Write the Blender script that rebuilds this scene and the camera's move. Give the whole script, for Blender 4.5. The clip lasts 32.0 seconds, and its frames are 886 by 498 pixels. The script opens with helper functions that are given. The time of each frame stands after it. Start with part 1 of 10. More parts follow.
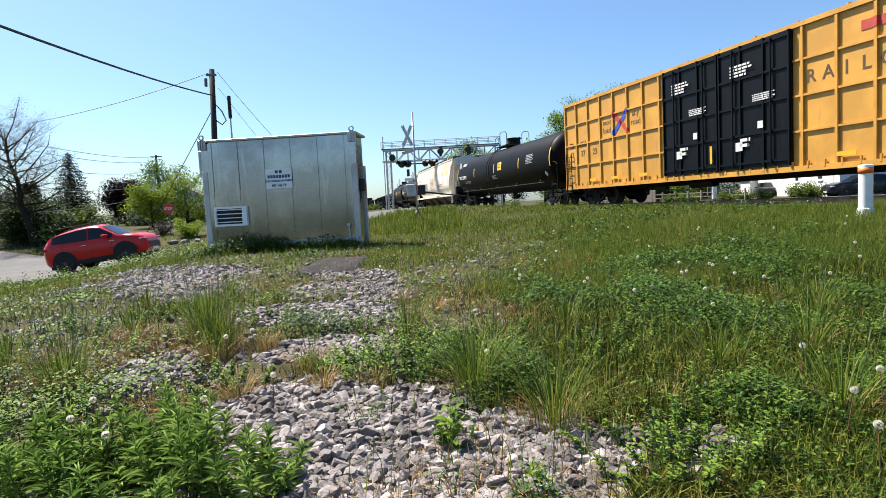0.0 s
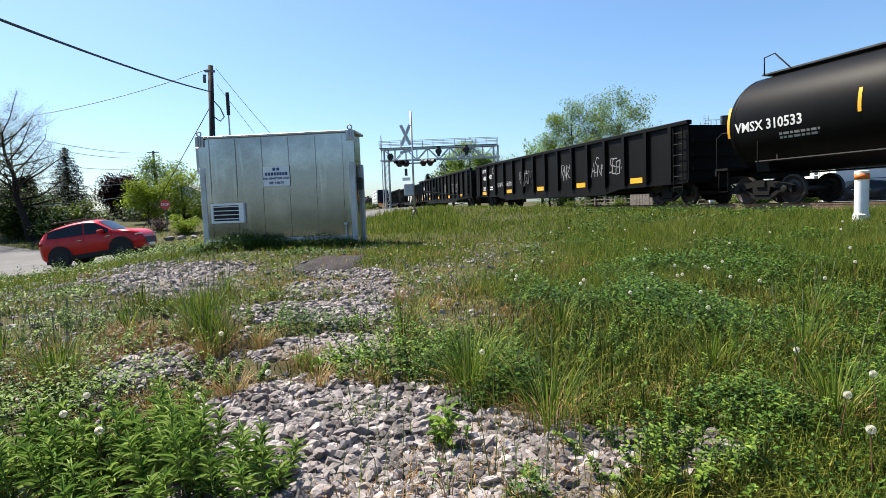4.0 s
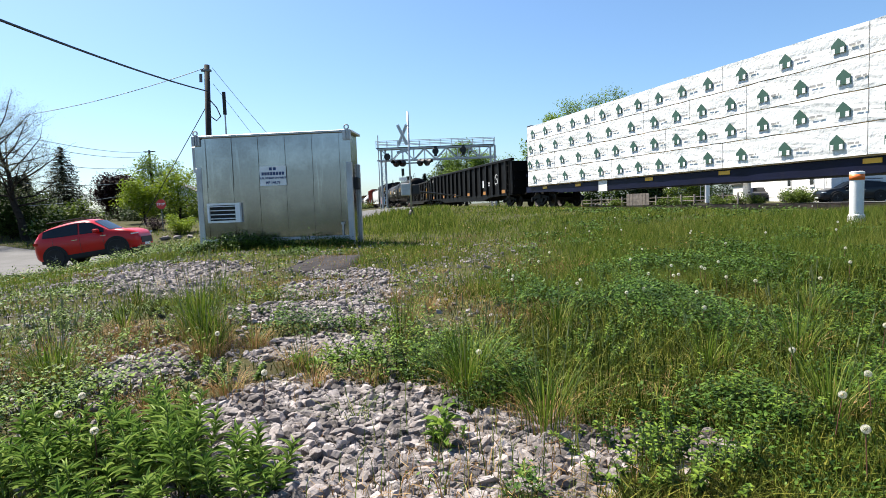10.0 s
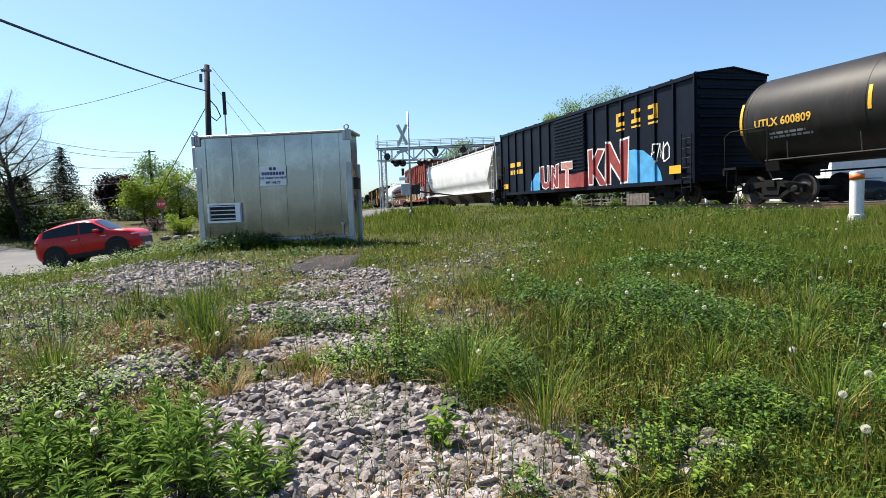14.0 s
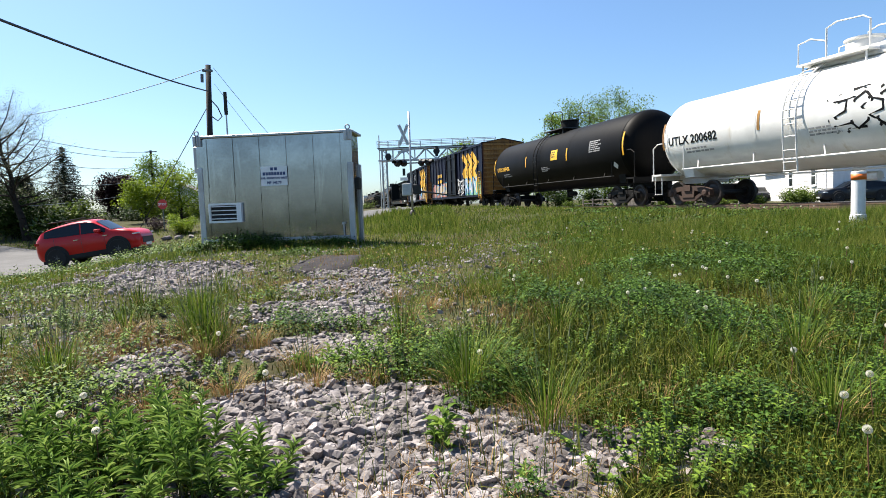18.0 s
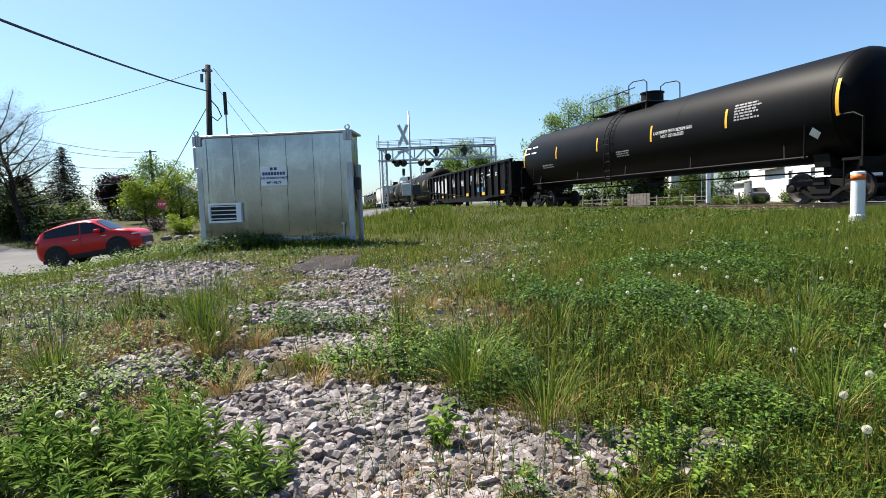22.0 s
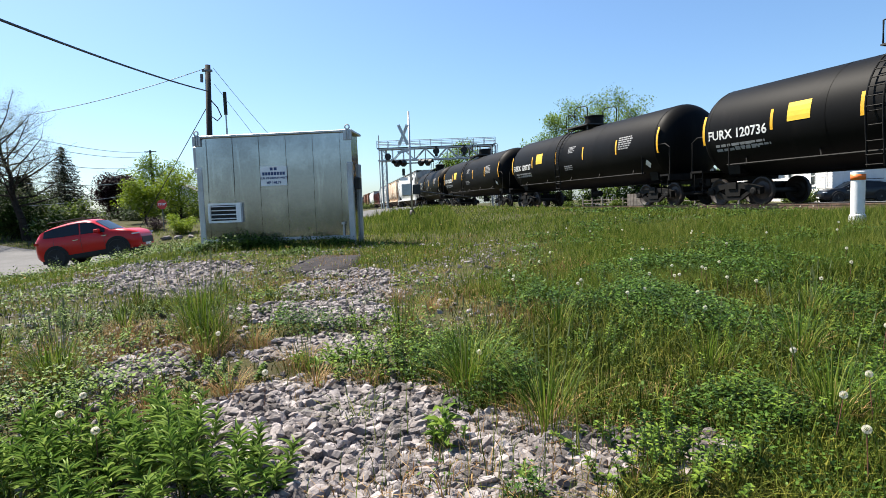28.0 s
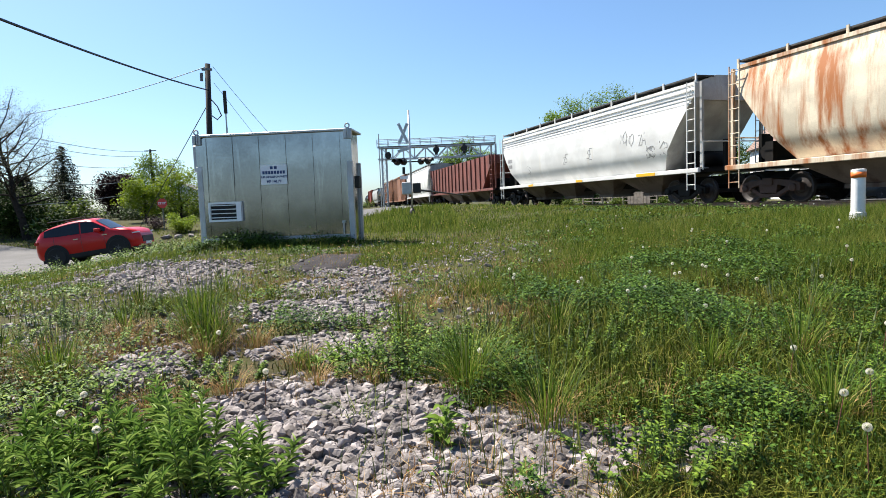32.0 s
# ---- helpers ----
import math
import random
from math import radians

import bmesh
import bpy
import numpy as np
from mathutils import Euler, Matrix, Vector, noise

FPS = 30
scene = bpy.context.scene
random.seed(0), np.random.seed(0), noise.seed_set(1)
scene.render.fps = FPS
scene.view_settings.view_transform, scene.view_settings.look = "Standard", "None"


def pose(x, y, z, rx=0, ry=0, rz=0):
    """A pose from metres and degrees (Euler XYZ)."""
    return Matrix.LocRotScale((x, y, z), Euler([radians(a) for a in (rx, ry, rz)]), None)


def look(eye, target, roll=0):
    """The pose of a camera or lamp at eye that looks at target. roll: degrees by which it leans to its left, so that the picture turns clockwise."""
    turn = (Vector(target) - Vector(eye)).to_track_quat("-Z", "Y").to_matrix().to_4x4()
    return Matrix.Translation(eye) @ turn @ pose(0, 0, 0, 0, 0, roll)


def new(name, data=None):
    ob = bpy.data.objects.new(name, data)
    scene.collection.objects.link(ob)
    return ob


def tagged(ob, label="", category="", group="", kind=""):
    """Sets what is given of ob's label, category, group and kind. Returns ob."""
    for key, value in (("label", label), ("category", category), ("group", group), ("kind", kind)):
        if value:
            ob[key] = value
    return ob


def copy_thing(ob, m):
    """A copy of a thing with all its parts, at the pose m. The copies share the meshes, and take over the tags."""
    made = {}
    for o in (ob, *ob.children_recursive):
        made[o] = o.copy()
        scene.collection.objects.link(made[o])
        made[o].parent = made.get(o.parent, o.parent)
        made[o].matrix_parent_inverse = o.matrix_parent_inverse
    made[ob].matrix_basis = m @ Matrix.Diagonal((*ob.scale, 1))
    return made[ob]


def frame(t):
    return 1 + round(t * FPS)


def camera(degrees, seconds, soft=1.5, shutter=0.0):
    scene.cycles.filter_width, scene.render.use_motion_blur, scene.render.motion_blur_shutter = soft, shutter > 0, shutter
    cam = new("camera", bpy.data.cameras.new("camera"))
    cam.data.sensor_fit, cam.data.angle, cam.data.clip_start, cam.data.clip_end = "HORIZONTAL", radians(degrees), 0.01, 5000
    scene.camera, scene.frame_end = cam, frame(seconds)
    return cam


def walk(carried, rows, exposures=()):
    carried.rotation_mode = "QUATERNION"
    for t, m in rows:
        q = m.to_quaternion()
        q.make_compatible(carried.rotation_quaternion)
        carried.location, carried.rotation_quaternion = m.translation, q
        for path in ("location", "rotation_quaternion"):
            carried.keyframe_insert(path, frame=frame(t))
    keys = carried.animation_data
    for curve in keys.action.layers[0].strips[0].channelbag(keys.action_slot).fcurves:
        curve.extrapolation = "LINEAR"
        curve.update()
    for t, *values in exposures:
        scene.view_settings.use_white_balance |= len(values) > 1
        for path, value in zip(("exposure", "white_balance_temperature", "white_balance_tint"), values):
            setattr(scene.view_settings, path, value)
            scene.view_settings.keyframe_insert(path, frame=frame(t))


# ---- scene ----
import itertools

# camera on a tripod beside the line; it settles by under a degree
EYE = Vector((0, 0, 1.1))
AIM = (
    (0, -0.637, 4.323, -2.984),
    (0.5, -0.665, 4.319, -2.771),
    (1, -0.661, 4.296, -2.499),
    (1.5, -0.633, 4.294, -1.938),
    (2, -0.563, 4.317, -2.107),
    (2.5, -0.539, 4.324, -2.126),
    (3, -0.438, 4.335, -2.069),
    (3.5, -0.421, 4.348, -2.124),
    (5.5, 0.023, 4.355, -2.27),
    (6, -0.068, 4.402, -2.2),
    (7, 0, 4.364, -2.095),
    (7.5, -0.07, 4.36, -2.087),
    (8, -0.146, 4.355, -2.074),
    (9, -0.038, 4.368, -2.12),
    (10, 0, 4.364, -2.095),
    (11, 0.072, 4.368, -2.1),
    (12, 0, 4.364, -2.095),
    (13, 0, 4.364, -2.095),
    (14, -0.008, 4.376, -2.12),
    (14.5, 0, 4.364, -2.095),
    (16.5, -0.079, 4.362, -2.089),
    (18, -0.107, 4.365, -2.115),
    (19, -0.079, 4.362, -2.089),
    (20, -0.063, 4.335, -2.026),
    (21, -0.046, 4.355, -2.056),
    (22, -0.077, 4.361, -2.089),
    (23, -0.071, 4.361, -2.092),
    (24, -0.086, 4.358, -2.076),
    (24.5, -0.071, 4.361, -2.092),
    (25, 0.072, 4.368, -2.1),
    (25.5, 0.072, 4.368, -2.1),
    (27.5, -0.077, 4.361, -2.089),
    (28, -0.071, 4.361, -2.092),
    (29, -0.07, 4.359, -2.037),
    (29.5, -0.06, 4.407, -2),
    (30, -0.103, 4.505, -2.203),
    (31, -0.159, 4.488, -2.194),
    (32, -0.103, 4.505, -2.203),
)  # seconds, turn to the right, tilt down, lean


def aim(turn, tilt, lean):
    a, b = radians(turn), radians(tilt)
    return look(EYE, EYE + Vector((math.sin(a) * math.cos(b), math.cos(a) * math.cos(b), -math.sin(b))), lean)


cam = camera(74.53, 32.0, soft=0.55)
walk(cam, [(t, aim(a, b, c)) for t, a, b, c in AIM], exposures=((0, 1.26), (32, 1.26)))

# clear May noon: sun high on the left, a little ahead
SUN_TO = Vector((-0.46, 0.33, 0.82)).normalized()
world = bpy.data.worlds.new("sky")
scene.world = world
world.use_nodes = True
wn = world.node_tree.nodes
sky = wn.new("ShaderNodeTexSky")
sky.sky_type, sky.sun_disc = "NISHITA", False
sky.sun_elevation = math.asin(SUN_TO.z)
sky.sun_rotation = math.atan2(SUN_TO.x, SUN_TO.y)
sky.air_density, sky.dust_density, sky.ozone_density, sky.altitude = 1.0, 1.0, 6.0, 0
haze = wn.new("ShaderNodeMix")
haze.data_type, haze.blend_type = "RGBA", "MULTIPLY"
haze.inputs["Factor"].default_value, haze.inputs["B"].default_value = 1.0, (0.91, 1.0, 1.03, 1)
world.node_tree.links.new(sky.outputs[0], haze.inputs["A"])
world.node_tree.links.new(haze.outputs["Result"], wn["Background"].inputs[0])
wn["Background"].inputs[1].default_value = 0.077
sun = new("sun", bpy.data.lights.new("sun", "SUN"))
sun.data.energy, sun.data.angle, sun.data.color = 5.0, radians(0.55), (1.0, 0.925, 0.81)
sun.matrix_world = look((0, 0, 60), Vector((0, 0, 60)) - SUN_TO)

# ---- materials ----
MATS = {}


def mat(name, color, rough=0.6, metal=0.0, vary=0.25, scale=3.0, grain=60.0, bump=0.15, color2=None, streak=0.0, streak_color=(0.25, 0.09, 0.03),
        random_obj=0.0, island=0.0, bump_dist=0.01, spec=0.5, trans=0.0, low=0.42, high=0.62, coat=0.0):
    """A surface with colour change at two scales, fine relief, optional vertical streaks of rust or dirt."""
    m = bpy.data.materials.new(name)
    m.use_nodes = True
    nt = m.node_tree
    N, K = nt.nodes, nt.links
    b = N["Principled BSDF"]
    b.inputs["Roughness"].default_value, b.inputs["Metallic"].default_value = rough, metal
    b.inputs["Specular IOR Level"].default_value = spec
    b.inputs["Coat Weight"].default_value = coat
    tc = N.new("ShaderNodeTexCoord")
    big, fine = N.new("ShaderNodeTexNoise"), N.new("ShaderNodeTexNoise")
    big.inputs["Scale"].default_value, big.inputs["Detail"].default_value = scale, 5
    fine.inputs["Scale"].default_value, fine.inputs["Detail"].default_value = grain, 4
    K.new(tc.outputs["Object"], big.inputs["Vector"])
    K.new(tc.outputs["Object"], fine.inputs["Vector"])
    ramp = N.new("ShaderNodeValToRGB")
    c2 = color2 or tuple(c * (1 - vary) for c in color)
    ramp.color_ramp.elements[0].position, ramp.color_ramp.elements[1].position = low, high
    ramp.color_ramp.elements[0].color, ramp.color_ramp.elements[1].color = (*c2, 1), (*color, 1)
    K.new(big.outputs["Fac"], ramp.inputs["Fac"])
    mix = N.new("ShaderNodeMix")
    mix.data_type, mix.blend_type = "RGBA", "MULTIPLY"
    mix.inputs["Factor"].default_value = min(1.0, vary)
    K.new(ramp.outputs["Color"], mix.inputs["A"])
    K.new(fine.outputs["Fac"], mix.inputs["B"])
    out = mix.outputs["Result"]
    gain = N.new("ShaderNodeMix")
    gain.data_type, gain.blend_type = "RGBA", "MULTIPLY"
    gain.inputs["Factor"].default_value = 1.0
    g = 1 + 0.5 * min(1.0, vary)
    gain.inputs["B"].default_value = (g, g, g, 1)
    K.new(out, gain.inputs["A"])
    out = gain.outputs["Result"]
    if streak:
        mp = N.new("ShaderNodeMapping")
        mp.inputs["Scale"].default_value = (1.6, 1.6, 0.16)
        K.new(tc.outputs["Object"], mp.inputs["Vector"])
        sn = N.new("ShaderNodeTexNoise")
        sn.inputs["Scale"].default_value, sn.inputs["Detail"].default_value, sn.inputs["Roughness"].default_value = 1.5, 8, 0.65
        K.new(mp.outputs[0], sn.inputs["Vector"])
        sr = N.new("ShaderNodeValToRGB")
        sr.color_ramp.elements[0].position, sr.color_ramp.elements[1].position = 0.62 - 0.25 * streak, 0.78 - 0.22 * streak
        K.new(sn.outputs["Fac"], sr.inputs["Fac"])
        sm = N.new("ShaderNodeMix")
        sm.data_type = "RGBA"
        K.new(sr.outputs["Color"], sm.inputs["Factor"])
        K.new(out, sm.inputs["A"])
        sm.inputs["B"].default_value = (*streak_color, 1)
        out = sm.outputs["Result"]
    if random_obj or island:
        info = N.new("ShaderNodeNewGeometry") if island else N.new("ShaderNodeObjectInfo")
        mr = N.new("ShaderNodeMapRange")
        a = island or random_obj
        mr.inputs["To Min"].default_value, mr.inputs["To Max"].default_value = 1 - a, 1 + a
        K.new(info.outputs["Random Per Island" if island else "Random"], mr.inputs["Value"])
        rm = N.new("ShaderNodeMix")
        rm.data_type, rm.blend_type = "RGBA", "MULTIPLY"
        rm.inputs["Factor"].default_value = 1.0
        K.new(out, rm.inputs["A"])
        K.new(mr.outputs[0], rm.inputs["B"])
        out = rm.outputs["Result"]
    K.new(out, b.inputs["Base Color"])
    if bump:
        bp = N.new("ShaderNodeBump")
        bp.inputs["Strength"].default_value, bp.inputs["Distance"].default_value = bump, bump_dist
        K.new(fine.outputs["Fac"], bp.inputs["Height"])
        K.new(bp.outputs[0], b.inputs["Normal"])
    if trans:
        tr = N.new("ShaderNodeBsdfTranslucent")
        K.new(out, tr.inputs["Color"])
        ms = N.new("ShaderNodeMixShader")
        ms.inputs[0].default_value = trans
        K.new(b.outputs[0], ms.inputs[1])
        K.new(tr.outputs[0], ms.inputs[2])
        K.new(ms.outputs[0], N["Material Output"].inputs["Surface"])
    MATS[name] = m
    return m


# ---- mesh helpers ----
def thing(name, label, category, m=None, group="", kind=""):
    ob = new(name)
    ob.empty_display_size = 0.2
    if m is not None:
        ob.matrix_world = m
    return tagged(ob, label, category, group, kind)


def mesh_of(bm, material, smooth=False):
    me = bpy.data.meshes.new("mesh")
    bm.normal_update()
    for e in bm.edges:
        if len(e.link_faces) == 2 and e.link_faces[0].smooth and e.calc_face_angle(0) > 0.6:
            e.smooth = False
    bm.to_mesh(me)
    bm.free()
    for a in material if isinstance(material, (list, tuple)) else [material]:
        me.materials.append(a)
    if smooth:
        me.polygons.foreach_set("use_smooth", [True] * len(me.polygons))
    return me


def part(name, bm, material, parent=None, label="", smooth=False, m=None):
    me = bm if isinstance(bm, bpy.types.Mesh) else mesh_of(bm, material, smooth)
    ob = new(name, me)
    ob.parent = parent
    if m is not None:
        ob.matrix_basis = m
    if label:
        tagged(ob, label)
    return ob


def single(name, bm, material, label, category, smooth=False, m=None, group="", kind=""):
    ob = part(name, bm, material, None, "", smooth, m)
    return tagged(ob, label, category, group, kind)


def box(bm, x0, x1, y0, y1, z0, z1, m=None, mi=0):
    vs = [bm.verts.new((x, y, z)) for x in (x0, x1) for y in (y0, y1) for z in (z0, z1)]
    fs = [bm.faces.new([vs[i] for i in f]) for f in ((0, 1, 3, 2), (4, 6, 7, 5), (0, 4, 5, 1), (2, 3, 7, 6), (0, 2, 6, 4), (1, 5, 7, 3))]
    for f in fs:
        f.material_index = mi
    if m is not None:
        bmesh.ops.transform(bm, matrix=m, verts=vs)
    return vs


def cbox(bm, c, s, m=None, mi=0):
    return box(bm, c[0] - s[0] / 2, c[0] + s[0] / 2, c[1] - s[1] / 2, c[1] + s[1] / 2, c[2] - s[2] / 2, c[2] + s[2] / 2, m, mi)


def bevel(bm, w, seg=1):
    bmesh.ops.bevel(bm, geom=list(bm.edges), offset=w, segments=seg, affect="EDGES", profile=0.6)
    return bm


def rod(bm, a, b, r, n=8, r2=None, mi=0, caps=True):
    a, b = Vector(a), Vector(b)
    d = b - a
    q = d.to_track_quat("Z", "Y").to_matrix()
    r2 = r if r2 is None else r2
    ra = [bm.verts.new(a + q @ Vector((math.cos(2 * math.pi * i / n) * r, math.sin(2 * math.pi * i / n) * r, 0))) for i in range(n)]
    rb = [bm.verts.new(b + q @ Vector((math.cos(2 * math.pi * i / n) * r2, math.sin(2 * math.pi * i / n) * r2, 0))) for i in range(n)]
    for i in range(n):
        f = bm.faces.new((ra[i], ra[(i + 1) % n], rb[(i + 1) % n], rb[i]))
        f.material_index = mi
        f.smooth = True
    if caps:
        bm.faces.new(ra[::-1]).material_index = mi
        bm.faces.new(rb).material_index = mi


def pipe(bm, pts, r, n=6, mi=0):
    """A connected bent tube."""
    pts = [Vector(p) for p in pts]
    rings = []
    for i, p in enumerate(pts):
        d = (pts[min(i + 1, len(pts) - 1)] - pts[max(i - 1, 0)]).normalized()
        u = d.cross(Vector((0.31, 0.2, 0.93)) if abs(d.z) < 0.8 else Vector((1, 0.1, 0.05))).normalized()
        w = d.cross(u)
        rings.append([bm.verts.new(p + (u * math.cos(2 * math.pi * k / n) + w * math.sin(2 * math.pi * k / n)) * r) for k in range(n)])
    for a, b in zip(rings, rings[1:]):
        best = min(range(n), key=lambda o: (a[0].co - b[o].co).length)
        for k in range(n):
            f = bm.faces.new((a[k], a[(k + 1) % n], b[(k + 1 + best) % n], b[(k + best) % n]))
            f.smooth, f.material_index = True, mi
        b[:] = b[best:] + b[:best]
    bm.faces.new(rings[0][::-1]).material_index = mi
    bm.faces.new(rings[-1]).material_index = mi


def lathe(bm, profile, n=32, axis="X", c=(0, 0, 0), mi=0, caps=True):
    """profile: (along, radius) rows turned about an axis through c."""
    rings = []
    for u, r in profile:
        ring = []
        for i in range(n):
            a = 2 * math.pi * i / n
            p, q = math.cos(a) * r, math.sin(a) * r
            v = {"X": (u, p, q), "Y": (p, u, q), "Z": (p, q, u)}[axis]
            ring.append(bm.verts.new((v[0] + c[0], v[1] + c[1], v[2] + c[2])))
        rings.append(ring)
    for r0, r1 in zip(rings, rings[1:]):
        for i in range(n):
            f = bm.faces.new((r0[i], r0[(i + 1) % n], r1[(i + 1) % n], r1[i]))
            f.smooth, f.material_index = True, mi
    if caps:
        bm.faces.new(rings[0][::-1]).material_index = mi
        bm.faces.new(rings[-1]).material_index = mi
    bmesh.ops.recalc_face_normals(bm, faces=list({f for r in rings for v in r for f in v.link_faces}))


def prism(bm, outline, y0, y1, mi=0, axis="Y"):
    """outline in x,z pushed from y0 to y1 (axis Y), or in y,z pushed along x."""
    def at(u, w, k):
        return (u, k, w) if axis == "Y" else (k, u, w)
    a = [bm.verts.new(at(u, w, y0)) for u, w in outline]
    b = [bm.verts.new(at(u, w, y1)) for u, w in outline]
    n = len(outline)
    fs = [bm.faces.new(a[::-1]), bm.faces.new(b)] + [bm.faces.new((a[i], a[(i + 1) % n], b[(i + 1) % n], b[i])) for i in range(n)]
    for f in fs:
        f.material_index = mi
    bmesh.ops.recalc_face_normals(bm, faces=fs)


def text_mesh(body, size, depth=0.004, bold=0.0, spacing=1.0):
    cu = bpy.data.curves.new("text", "FONT")
    cu.body, cu.size, cu.extrude, cu.offset, cu.space_character = body, size, depth, bold, spacing
    cu.align_x, cu.align_y, cu.resolution_u = "CENTER", "CENTER", 2
    ob = bpy.data.objects.new("text", cu)
    scene.collection.objects.link(ob)
    me = bpy.data.meshes.new_from_object(ob.evaluated_get(bpy.context.evaluated_depsgraph_get()))
    bpy.data.objects.remove(ob)
    bpy.data.curves.remove(cu)
    return me


def smoothstep(a, b, x):
    t = min(1, max(0, (x - a) / (b - a)))
    return t * t * (3 - 2 * t)


# ---- the line of the track and the lie of the land ----
RAIL_TOP = 0.72
SPEED = 23.36
START = Vector((6.635, 28.75))
SIDE = 1.6


def heading(s):
    u = min(38, max(-45, s)) / 100
    return 0.28891 - 0.20106 * u - 0.24376 * u * u


def integrate_line():
    out = {0: START.copy()}
    p = START.copy()
    for i in range(0, 1400):
        h = heading(i + 0.5)
        p = p + Vector((-math.sin(h), math.cos(h)))
        out[i + 1] = p
    p = START.copy()
    for i in range(0, -1100, -1):
        h = heading(i - 0.5)
        p = p - Vector((-math.sin(h), math.cos(h)))
        out[i - 1] = p
    return out


LINE = integrate_line()


def on_line(s, across=0.0):
    """Place on the track centre line s metres along, moved to the far side by across."""
    i = math.floor(s)
    p = LINE[i].lerp(LINE[i + 1], s - i)
    h = heading(s)
    return p + Vector((math.cos(h), math.sin(h))) * (SIDE + across), h


def off_track(x, y):
    """Distance from the near side of the train, towards the camera."""
    return (x - 8.1) * -0.957 + (y - 24) * -0.29 if y < 24 else (x - 8.1) * -0.968 + (y - 24) * -0.25


def ground_z(x, y):
    d = off_track(x, y)
    z = 0.0138 * min(40, max(-8, y)) + 0.36 * smoothstep(12, 3, d) * smoothstep(-30, 5, y)
    z -= 1.3 * smoothstep(-4.0, -16.5, x) * smoothstep(48, 24, y)
    z += 0.03 * noise.noise(Vector((x * 0.35, y * 0.35, 0))) + 0.012 * noise.noise(Vector((x * 1.3, y * 1.3, 3)))
    if d < 2:
        z = z + (0.42 - z) * smoothstep(2.0, -1.0, d) - 0.2 * smoothstep(-3.2, -8.0, d)
    return z

# ---- ground ----
def axis_steps(edges):
    out = []
    for a, b, n in edges:
        out += [a + (b - a) * i / n for i in range(n)]
    return out + [edges[-1][1]]


def ground_sheet():
    xs = axis_steps([(-2500, -300, 6), (-300, -40, 14), (-40, -16, 16), (-16, -6, 40), (-6, 8, 100), (8, 30, 44), (30, 300, 16), (300, 2500, 6)])
    ys = axis_steps([(-2500, -200, 6), (-200, -6, 14), (-6, 1, 14), (1, 9, 90), (9, 24, 70), (24, 60, 50), (60, 300, 16), (300, 3500, 6)])
    verts = [(x, y, ground_z(x, y)) for y in ys for x in xs]
    n = len(xs)
    faces = [(j * n + i, j * n + i + 1, (j + 1) * n + i + 1, (j + 1) * n + i) for j in range(len(ys) - 1) for i in range(n - 1)]
    me = bpy.data.meshes.new("ground")
    me.from_pydata(verts, [], faces)
    me.polygons.foreach_set("use_smooth", [True] * len(faces))
    me.materials.append(MATS["soil"])
    return tagged(new("ground", me), "gently sloping verge of soil, grass and gravel", "ground", kind="structure")


mat("soil", (0.078, 0.082, 0.03), 0.95, vary=0.7, scale=2.6, grain=110, bump=0.8, color2=(0.056, 0.05, 0.025), spec=0.1)
ground_sheet()

mat("ballast", (0.27, 0.25, 0.25), 0.95, vary=0.55, scale=2.0, grain=26, bump=0.9, bump_dist=0.05, spec=0.2)
mat("rail_steel", (0.25, 0.16, 0.11), 0.55, metal=0.5, vary=0.4, scale=3, grain=40)


def ribbon(s0, s1, step, section):
    """Strip along the track; section gives (across, z) pairs."""
    bm = bmesh.new()
    rows = []
    s = s0
    while s <= s1 + 0.01:
        row = []
        for a, z in section:
            p, h = on_line(s, a)
            row.append(bm.verts.new((p.x, p.y, z)))
        rows.append(row)
        s += step
    for r0, r1 in zip(rows, rows[1:]):
        for i in range(len(section) - 1):
            bm.faces.new((r0[i], r0[i + 1], r1[i + 1], r1[i]))
    bmesh.ops.recalc_face_normals(bm, faces=bm.faces)
    return bm


Z = RAIL_TOP
single("ballast_bed", ribbon(-60, 400, 4, [(-2.9, Z - 0.5), (-1.9, Z - 0.24), (1.9, Z - 0.24), (2.9, Z - 0.5)]), MATS["ballast"],
       "grey crushed stone ballast bed under the rails", "ballast", kind="structure")
for side in (-0.7175, 0.7175):
    c = side
    single("rail", ribbon(-60, 400, 4, [(c - 0.07, Z - 0.17), (c - 0.02, Z - 0.15), (c - 0.02, Z - 0.04), (c - 0.036, Z - 0.03), (c - 0.036, Z),
                                        (c + 0.036, Z), (c + 0.036, Z - 0.03), (c + 0.02, Z - 0.04), (c + 0.02, Z - 0.15), (c + 0.07, Z - 0.17)]),
           MATS["rail_steel"], "worn steel rail on wooden ties", "rail", kind="structure", group="rails of the track")

# ---- paints of the train ----
def paint(name, color, rough=0.5, streak=0.25, streak_color=(0.09, 0.05, 0.03), **k):
    return mat(name, color, rough, vary=k.pop("vary", 0.3), scale=k.pop("scale", 1.1), grain=k.pop("grain", 35), bump=k.pop("bump", 0.06), streak=streak,
               streak_color=streak_color, **k)


